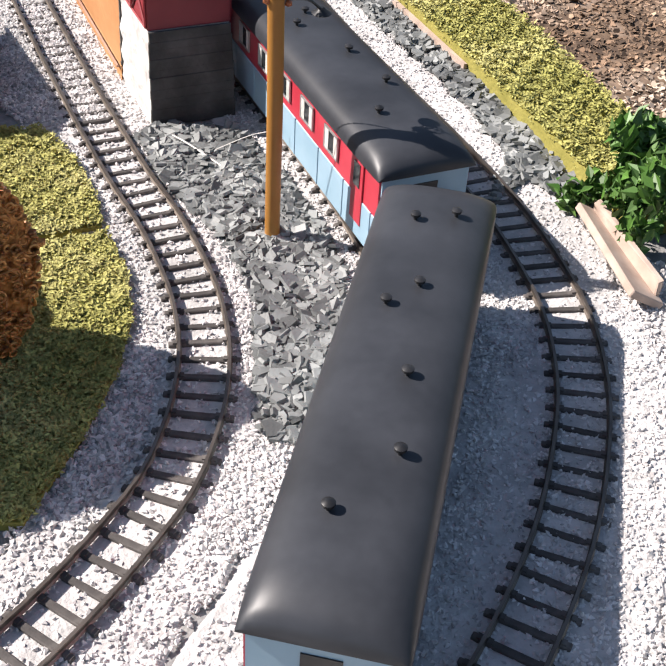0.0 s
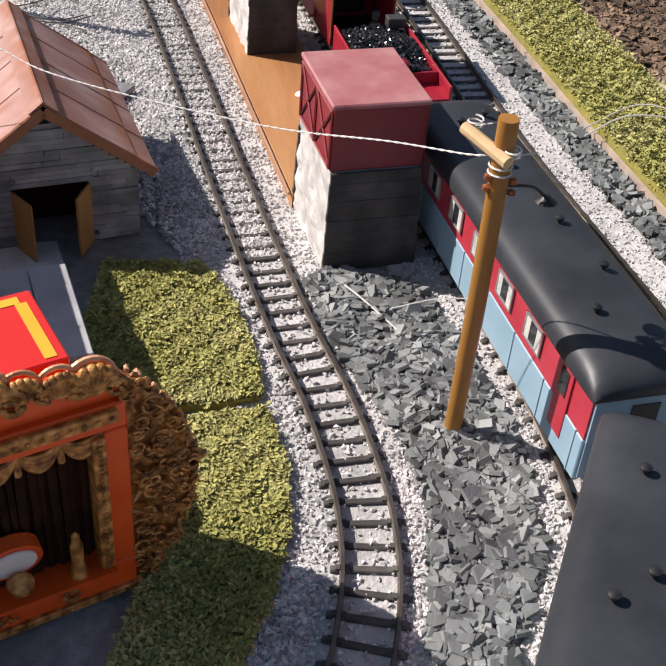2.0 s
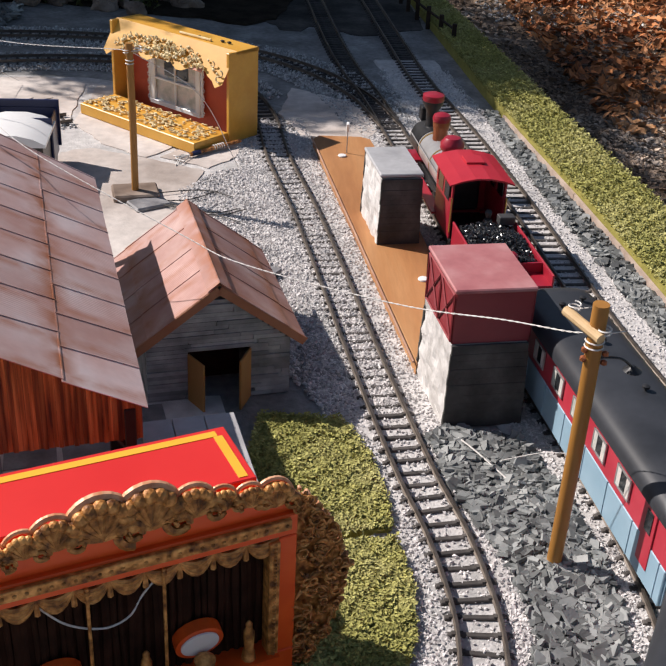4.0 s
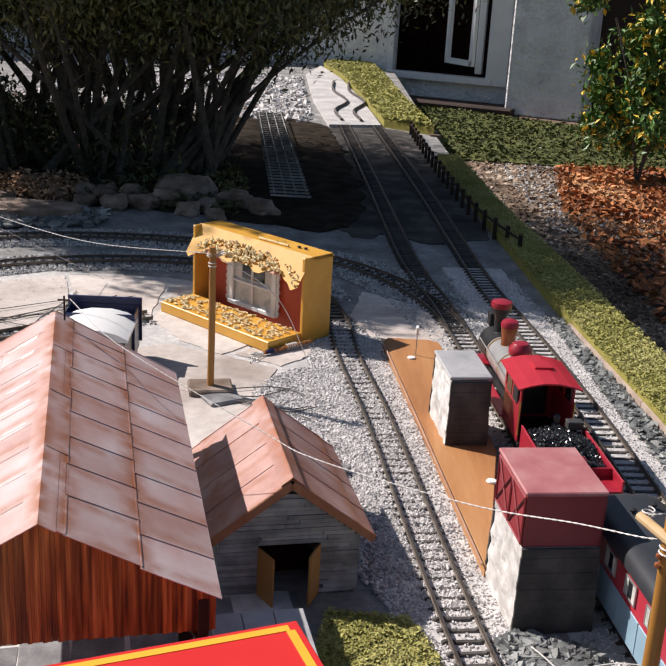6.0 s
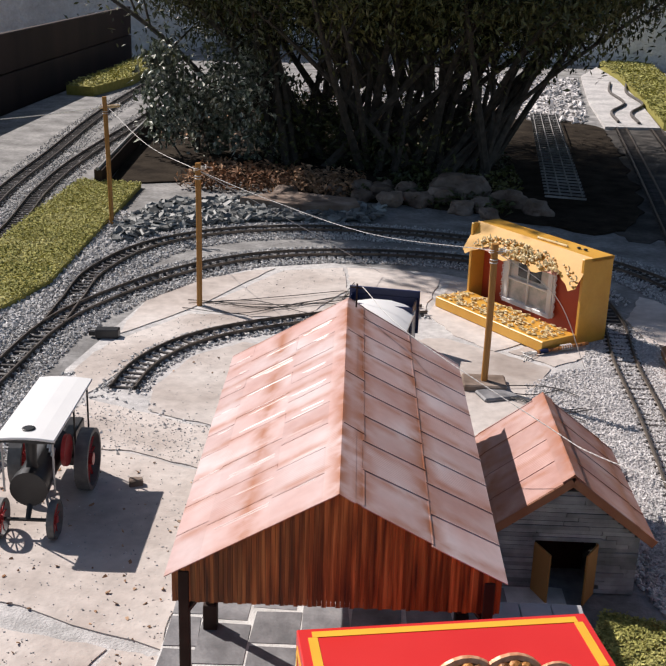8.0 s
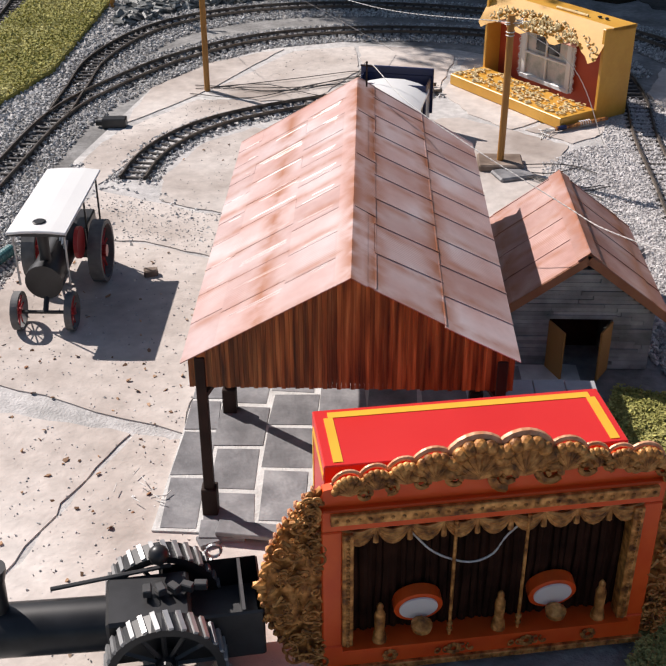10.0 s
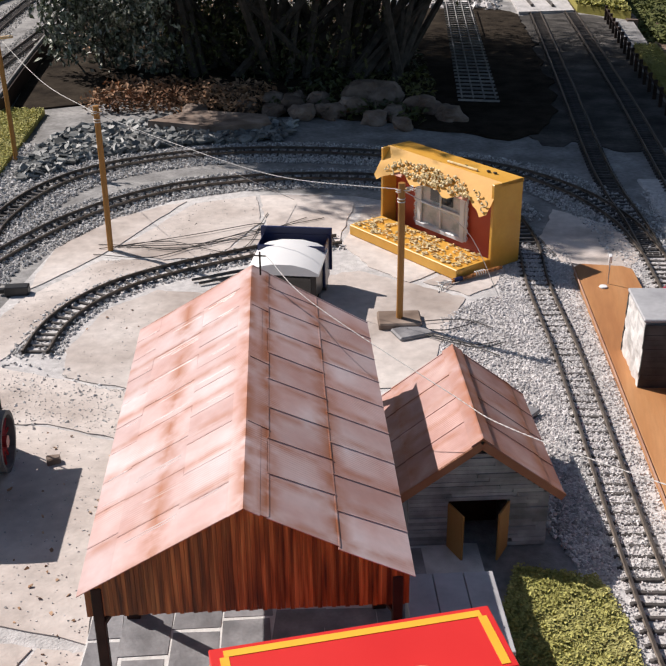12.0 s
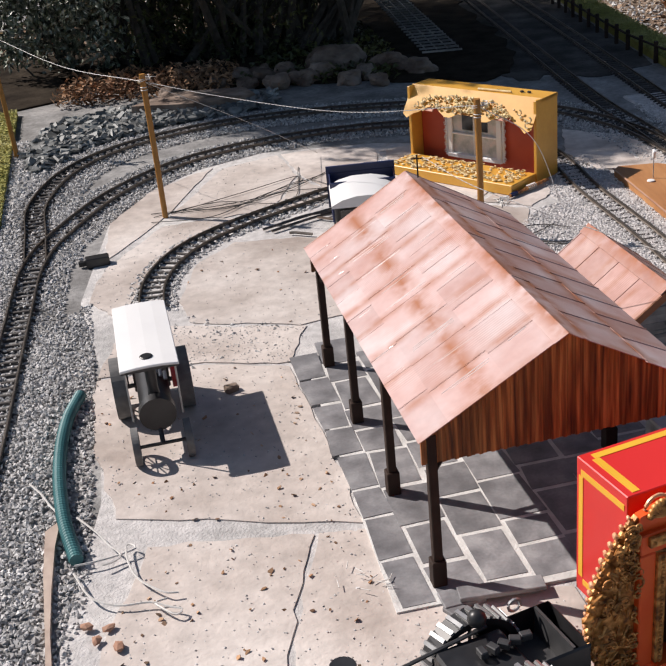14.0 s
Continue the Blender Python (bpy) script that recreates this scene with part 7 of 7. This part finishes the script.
stems(low, (-0.8, 3.85, 0.0), 9, 0.5, 0.28, 0.006, random.Random(4))
leaves("foliage", pts, 0.011, M["leaf"], crng, low)["kind"] = "stuff"
pale = thing("variegated_shrub", Matrix(), "pale variegated shrub beside the tunnel mouth", "shrub")
pts = np.concatenate([np.array((x, y, z)) + crng.normal(0, 0.04, (110, 3)) for x, y, z in [(crng.uniform(-1.66, -1.2), crng.uniform(3.5, 3.85), crng.uniform(0.05, 0.4)) for _ in range(46)]])
stems(pale, (-1.5, 3.7, 0.0), 7, 0.2, 0.32, 0.005, random.Random(6))
leaves("foliage", pts, 0.0155, M["leaf_pale"], crng, pale)["kind"] = "stuff"
litter = np.concatenate([np.stack([crng.uniform(-1.35, -0.75, 2200), crng.uniform(3.05, 3.4, 2200), crng.uniform(0.0, 0.05, 2200)], 1), np.stack([crng.uniform(-1.9, -0.4, 2600), crng.uniform(3.9, 5.6, 2600), crng.uniform(0, 0.03, 2600)], 1)])
tagged(leaves("leaf_litter", litter, 0.012, M["dead_leaf"], crng, None, 0.5), "brown fallen leaves under the shrub", "leaf litter", kind="stuff")
# bark and leaves on the lower ground beyond the hedge
right = [(1.0, -0.6), (2.6, -0.6), (3.2, 6.6), (0.62, 6.6), (0.63, 5.0), (0.8, 3.0), (0.95, 1.8), (1.0, 1.0)]
near_r = [(1.0, 0.2), (2.2, 0.2), (2.2, 3.6), (0.75, 3.6), (0.95, 1.8), (1.0, 1.0)]
pl = scatter(near_r, 52000, crng)
tagged(chips("bark_chips", pl, -0.221, 0.0075, M["chip"], crng, thick=0.1, tilt=0.45), "fine bark chips and dry leaves beyond the hedge", "bark chips", kind="stuff")
pl = scatter([(0.9, 1.6), (2.6, 1.6), (3.2, 6.6), (0.62, 6.6), (0.63, 5.0), (0.75, 3.0)], 16000, crng)
tagged(chips("bark_chips", pl, -0.221, 0.014, M["chip"], crng, thick=0.08, tilt=0.45), "bark chips and dry leaves on the garden bed", "bark chips", kind="stuff")
pl = np.concatenate([scatter([(1.15, 2.7), (2.0, 2.2), (2.4, 5.6), (1.25, 5.5), (1.1, 4.3)], 5200, crng), scatter([(1.1, 4.4), (2.2, 4.2), (2.1, 5.7), (1.3, 5.6)], 2600, crng)])
tagged(leaves("orange_leaves", np.concatenate([pl, crng.uniform(-0.218, -0.2, (len(pl), 1))], 1), 0.024, M["leaf_orange"], crng, None, 0.5), "orange-brown fallen leaves drifted over the soil", "leaf litter", kind="stuff")
pl = scatter([(1.0, 4.0), (2.4, 4.0), (2.4, 6.6), (0.9, 6.6)], 5000, crng)
tagged(stones("path_gravel", pl, -0.22, 0.012, M["ballast_grey"], crng), "grey gravel path beyond the hedge", "gravel", kind="stuff")


pl = scatter([(-1.7, 5.2), (-0.05, 5.2), (-0.2, 7.2), (-1.6, 7.2)], 5000, crng)
tagged(chips("pale_rubble", pl, 0.0, 0.022, M["ballast"], crng, tilt=0.5), "sunlit pale stones and leaves behind the shrub", "rubble", kind="stuff")


def plant(name, x, y, z, w, h, n, m, label, size, extra=None, category="plant"):
    t = thing(name, pose(x, y, z), label, category)
    g = np.random.default_rng(int(abs(x * 100) + abs(y * 10)))
    bm = bmesh.new()
    for k in range(9):
        a = g.uniform(0, 6.3)
        tube(bm, [(0, 0, 0), (0.3 * w * math.cos(a), 0.3 * w * math.sin(a), h * 0.5), (0.7 * w * math.cos(a), 0.7 * w * math.sin(a), h * 0.85)], [0.006 * w * 4, 0.004 * w * 4, 0.002 * w * 4], 5)
    part("stalks", bm, M["bark"], t)
    cs = np.stack([g.normal(0, w * 0.5, 40), g.normal(0, w * 0.5, 40), g.uniform(0.2, 1.0, 40) * h], 1)
    pts = np.concatenate([c + g.normal(0, w * 0.14, (n // 40, 3)) for c in cs])
    pts[:, 2] = np.abs(pts[:, 2])
    leaves("foliage", pts, size, m, g, t)["kind"] = "stuff"
    if extra:
        em, en, es = extra
        pts = np.concatenate([c + g.normal(0, w * 0.16, (en // 40, 3)) for c in cs])
        pts[:, 2] = np.abs(pts[:, 2])
        leaves("blossom", pts, es, em, g, t)["kind"] = "stuff"
    return t


plant("leafy_plant", 0.905, 0.50, -0.01, 0.062, 0.11, 2400, M["leaf_green"], "fresh green leafy plant at the end of the hedge", 0.011)
plant("flowering_bush", 1.62, 5.2, -0.22, 0.30, 0.95, 11000, M["leaf_green"], "tall green bush with yellow flowers by the house", 0.02, (M["flower"], 1600, 0.022), "bush")

# ---- house, boards, tunnel ----
house = thing("house", pose(0.40, 8.15, -0.22, 0, 0, -21), "white roughcast house with an open casement window", "house")
for c, s in (((-1.75, 0.1, 1.2), (3.5, 0.25, 2.4)), ((1.75, -0.1, 1.2), (0.0, 0, 0)), ((0.48, 0.13, 0.085), (0.96, 0.22, 0.19)), ((0.41, 0.1, 2.1), (0.82, 0.25, 0.6))):
    if s[0]:
        bm = bmesh.new()
        box(bm, c, s, bev=0.01)
        part("wall", bm, M["harling"], house)
bm = bmesh.new()
box(bm, (1.24, 0.08, 1.2), (0.54, 0.5, 2.4), bev=0.012)
part("pillar", bm, M["harling"], house, "white roughcast pillar")
bm = bmesh.new()
box(bm, (3.0, 0.5, 1.2), (3.3, 0.2, 2.4))
part("wall", bm, M["dark_fence"], house, "dark shaded wall")
bm = bmesh.new()
box(bm, (0.3, -0.12, 0.02), (1.5, 0.3, 0.06), bev=0.01)
part("doorstep", bm, M["dark_fence"], house, "brown stone step")
wn2 = new("window")
wn2.parent = house
for c, s in (((0.02, 0.02, 1.0), (0.05, 0.07, 1.6)), ((0.85, 0.02, 1.0), (0.16, 0.07, 1.65)), ((0.41, 0.02, 0.20), (0.82, 0.10, 0.05)), ((0.70, 0.04, 1.0), (0.05, 0.05, 1.5))):
    bm = bmesh.new()
    box(bm, c, s, bev=0.004)
    part("window_frame", bm, M["white"], wn2)
bm = bmesh.new()
for c, s in (((-0.14, 0, 0), (0.035, 0.03, 1.1)), ((0.14, 0, 0), (0.035, 0.03, 1.1)), ((0, 0, -0.53), (0.31, 0.03, 0.04)), ((0, 0, 0.53), (0.31, 0.03, 0.04))):
    box(bm, c, s)
bm.transform(pose(0.565, -0.02, 0.86, 0, 0, -35))
part("open_casement", bm, M["white"], wn2, "open white casement")
# near-black lining, the unlit room's darkness put into its colour
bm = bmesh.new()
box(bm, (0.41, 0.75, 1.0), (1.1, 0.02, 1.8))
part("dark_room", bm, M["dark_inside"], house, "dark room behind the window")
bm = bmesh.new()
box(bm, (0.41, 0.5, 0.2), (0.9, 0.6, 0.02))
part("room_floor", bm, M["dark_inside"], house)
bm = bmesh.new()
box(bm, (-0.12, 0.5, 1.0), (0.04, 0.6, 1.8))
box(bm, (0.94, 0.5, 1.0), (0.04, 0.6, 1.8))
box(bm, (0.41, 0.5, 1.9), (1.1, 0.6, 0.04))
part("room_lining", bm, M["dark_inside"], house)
lawn = [(0.62, 5.62), (2.6, 5.5), (2.7, 6.9), (1.6, 7.25), (0.5, 7.9)]
green("grass_strip", lawn, 9000, -0.22, "shaded grass strip in front of the house", thick=0.02, size=0.02, base="lawn", top="lawn")
bm = bmesh.new()
box(bm, (0, 0, 0.0), (0.05, 3.6, 0.45))
bm.transform(pose(0.40, 6.78, -0.22, 0, 0, 5.2))
tagged(link("retaining_wall", bm, M["rock"]), "dark stone retaining wall below the mossy ledge", "wall", kind="structure")
fence = thing("boundary_boards", pose(-2.86, 4.3, -0.28, 0, 0, 11), "dark brown boarded fence in shade", "fence")
for k in range(3):
    bm = bmesh.new()
    box(bm, (0, 0, 0.12 + k * 0.2), (0.03, 6.0, 0.194), bev=0.004)
    part("board", bm, M["dark_fence"], fence)
bm = bmesh.new()
box(bm, (-0.03, 0, 0.31), (0.02, 6.0, 0.6))
part("backing", bm, M["dark_fence"], fence)
far = thing("garden_wall", pose(-3.4, 8.6, -0.22, 0, 0, 20), "white roughcast wall at the end of the garden", "wall")
bm = bmesh.new()
box(bm, (0, 0, 1.1), (4.0, 0.2, 2.2))
part("wall", bm, M["harling"], far)
cut = thing("cutting_parapet", Matrix(), "curved dark parapet wall beside a deep shaded cutting", "wall")
rimline = spline([(-1.60, 2.98), (-1.69, 3.3), (-1.80, 3.7), (-1.95, 4.3), (-2.06, 4.9)], 0.06)
bm = bmesh.new()
prev = None
for x, y in rimline:
    ringv = [bm.verts.new((x + dx, y, z)) for dx, z in ((-0.015, -0.02), (0.015, -0.02), (0.015, 0.055), (-0.015, 0.055))]
    if prev:
        for k in range(4):
            bm.faces.new((prev[k], prev[(k + 1) % 4], ringv[(k + 1) % 4], ringv[k]))
    else:
        bm.faces.new(ringv[::-1])
    prev = ringv
bm.faces.new(prev)
bmesh.ops.recalc_face_normals(bm, faces=bm.faces[:])
part("wall", bm, M["post"], cut)
bm = bmesh.new()
tube(bm, [(x, y, 0.058) for x, y in rimline], 0.007, 6)
part("coping", bm, M["bed_dark"], cut, "grey coping")
# flat near-black patch, painted shade instead of a sunken cutting
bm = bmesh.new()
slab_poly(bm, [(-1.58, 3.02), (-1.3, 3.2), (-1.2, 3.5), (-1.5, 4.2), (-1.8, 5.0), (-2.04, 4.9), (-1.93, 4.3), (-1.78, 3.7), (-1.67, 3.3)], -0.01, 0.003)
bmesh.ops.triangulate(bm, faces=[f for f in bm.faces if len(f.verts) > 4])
tagged(link("cutting_floor", bm, M["dark_soil"]), "flat near-black patch, painted shade for the floor of the cutting", "soil", kind="structure")
# low fence of dark posts along the far embankment
pf = thing("post_fence", Matrix(), "low dark post-and-rail fence along the embankment", "fence")
fl = spline([(0.66, 2.75), (0.57, 3.2), (0.50, 4.0), (0.44, 5.0)], 0.11)
for x, y in fl:
    bm = bmesh.new()
    box(bm, (x, y, 0.03), (0.012, 0.012, 0.07), bev=0.001)
    part("post", bm, M["post"], pf)
bm = bmesh.new()
tube(bm, [(x, y, 0.05) for x, y in fl], 0.004, 5)
part("rail", bm, M["post"], pf)

# pale sunlit bed beyond the dark stretch, with two worn wavy rails
bm = bmesh.new()
slab_poly(bm, [(0.04, 5.1), (0.3, 5.18), (0.19, 6.3), (0.06, 7.3), (-0.1, 8.1), (-0.18, 7.4), (-0.08, 6.1)], -0.01, 0.012)
tagged(link("ledge_bed", bm, M["bed"]), "pale stony bed of the far railway ledge", "ground", kind="structure")
for dx in (0.0, 0.1):
    bm = curve_bm([(0.10 + dx, 5.25, 0.02), (0.06 + dx, 5.6, 0.02), (0.12 + dx, 6.0, 0.02), (0.03 + dx, 6.5, 0.02), (0.02 + dx, 7.0, 0.02)], 0.008, 5, 0.06)
    tagged(link("bent_rail", bm, M["sleeper"]), "dark bent rail on the pale far ledge", "rail", "bent rails on the ledge")
# open lattice track lying in the dark hollow beside the shrub
lattice = thing("lattice_track", Matrix(), "bare ladder-like track in the dark hollow beside the shrub", "railway track")
lat = spline([(-0.04, 3.22), (-0.10, 3.75), (-0.175, 4.4), (-0.26, 5.15)], 0.06)
for s in (-0.055, -0.018, 0.018, 0.055):
    bm = bmesh.new()
    tube(bm, [(x + s, y, 0.05) for x, y in lat], 0.0026, 5)
    part("rail", bm, M["bed_dark"], lattice)
for x, y in spline([tuple(p) for p in lat], 0.055):
    bm = bmesh.new()
    box(bm, (x, y, 0.042), (0.135, 0.006, 0.006))
    part("sleeper", bm, M["bed_dark"], lattice)
# thin board holding the hedge towards the slate
board_e = thing("hedge_edging", Matrix(), "pale thin timber edging along the low hedge", "edging")
eline = spline([(x - 0.004, y) for x, y in hedge_l[2:8]], 0.04)
for a, b in zip(eline[:-1:6], eline[6::6]):
    bm = bmesh.new()
    d = Vector((b[0] - a[0], b[1] - a[1]))
    box(bm, ((a[0] + b[0]) / 2, (a[1] + b[1]) / 2, 0.003), (0.005, d.length - 0.002, 0.022), rz=math.degrees(math.atan2(d.y, d.x)) - 90)
    part("board", bm, M["arm_faded"], board_e)

end_board = thing("loose_board", pose(0.826, 0.445, 0.012, 0, 28, -6), "short weathered grey board leaning at the end of the hedge", "board")
bm = bmesh.new()
box(bm, (0, 0, 0), (0.042, 0.165, 0.009), bev=0.0012)
part("board", bm, M["arm_faded"], end_board)

# coarse gravel between the moss strip and the curved track
pl = scatter([(-1.0, 0.5), (-1.3, 0.5), (-1.21, 1.45), (-1.2, 1.9), (-1.27, 2.2), (-1.38, 2.68), (-1.2, 2.6), (-1.19, 2.2), (-1.2, 2.0), (-1.13, 1.7), (-1.1, 1.5)], 7000, crng)
tagged(stones("shoulder_gravel", pl, -0.001, 0.0075, M["ballast_grey"], crng), "coarse grey gravel beside the mossy strip", "gravel", kind="stuff")

# small metal pins dropped on the concrete
for i, (x, y) in enumerate(((-0.381, 0.515), (-0.367, 0.504), (-0.392, 0.481), (-0.36, 0.467), (-0.34, 0.478), (-0.35, 0.488), (-0.33, 0.486), (-0.332, 0.471), (-0.365, 0.495), (-0.336, 0.481))):
    bm = bmesh.new()
    a = random.Random(i).uniform(-1.2, 1.9)
    d = Vector((0.0065 * math.cos(a), 0.0065 * math.sin(a), 0))
    rod(bm, Vector((x, y, 0.0075)) - d, Vector((x, y, 0.0085)) + d, 0.0006, n=6)
    tagged(link("pin", bm, M["wire"]), "small pale pin lying on the concrete", "pin", "pins on the concrete")

# earth under the far lines, shade painted into its colour, front edge ragged
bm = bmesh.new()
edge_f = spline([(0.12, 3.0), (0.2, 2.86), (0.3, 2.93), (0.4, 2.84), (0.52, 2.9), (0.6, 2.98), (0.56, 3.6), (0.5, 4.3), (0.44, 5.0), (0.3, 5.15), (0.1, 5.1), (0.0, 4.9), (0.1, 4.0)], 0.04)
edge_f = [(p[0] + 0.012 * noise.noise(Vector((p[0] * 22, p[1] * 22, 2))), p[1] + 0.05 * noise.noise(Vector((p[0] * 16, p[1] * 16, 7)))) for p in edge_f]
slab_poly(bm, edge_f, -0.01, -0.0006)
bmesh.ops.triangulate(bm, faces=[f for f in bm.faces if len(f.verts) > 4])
tagged(link("dark_earth", bm, M["shade_bed"]), "earth under the far railway lines, shade put into its dark colour", "soil", kind="structure")
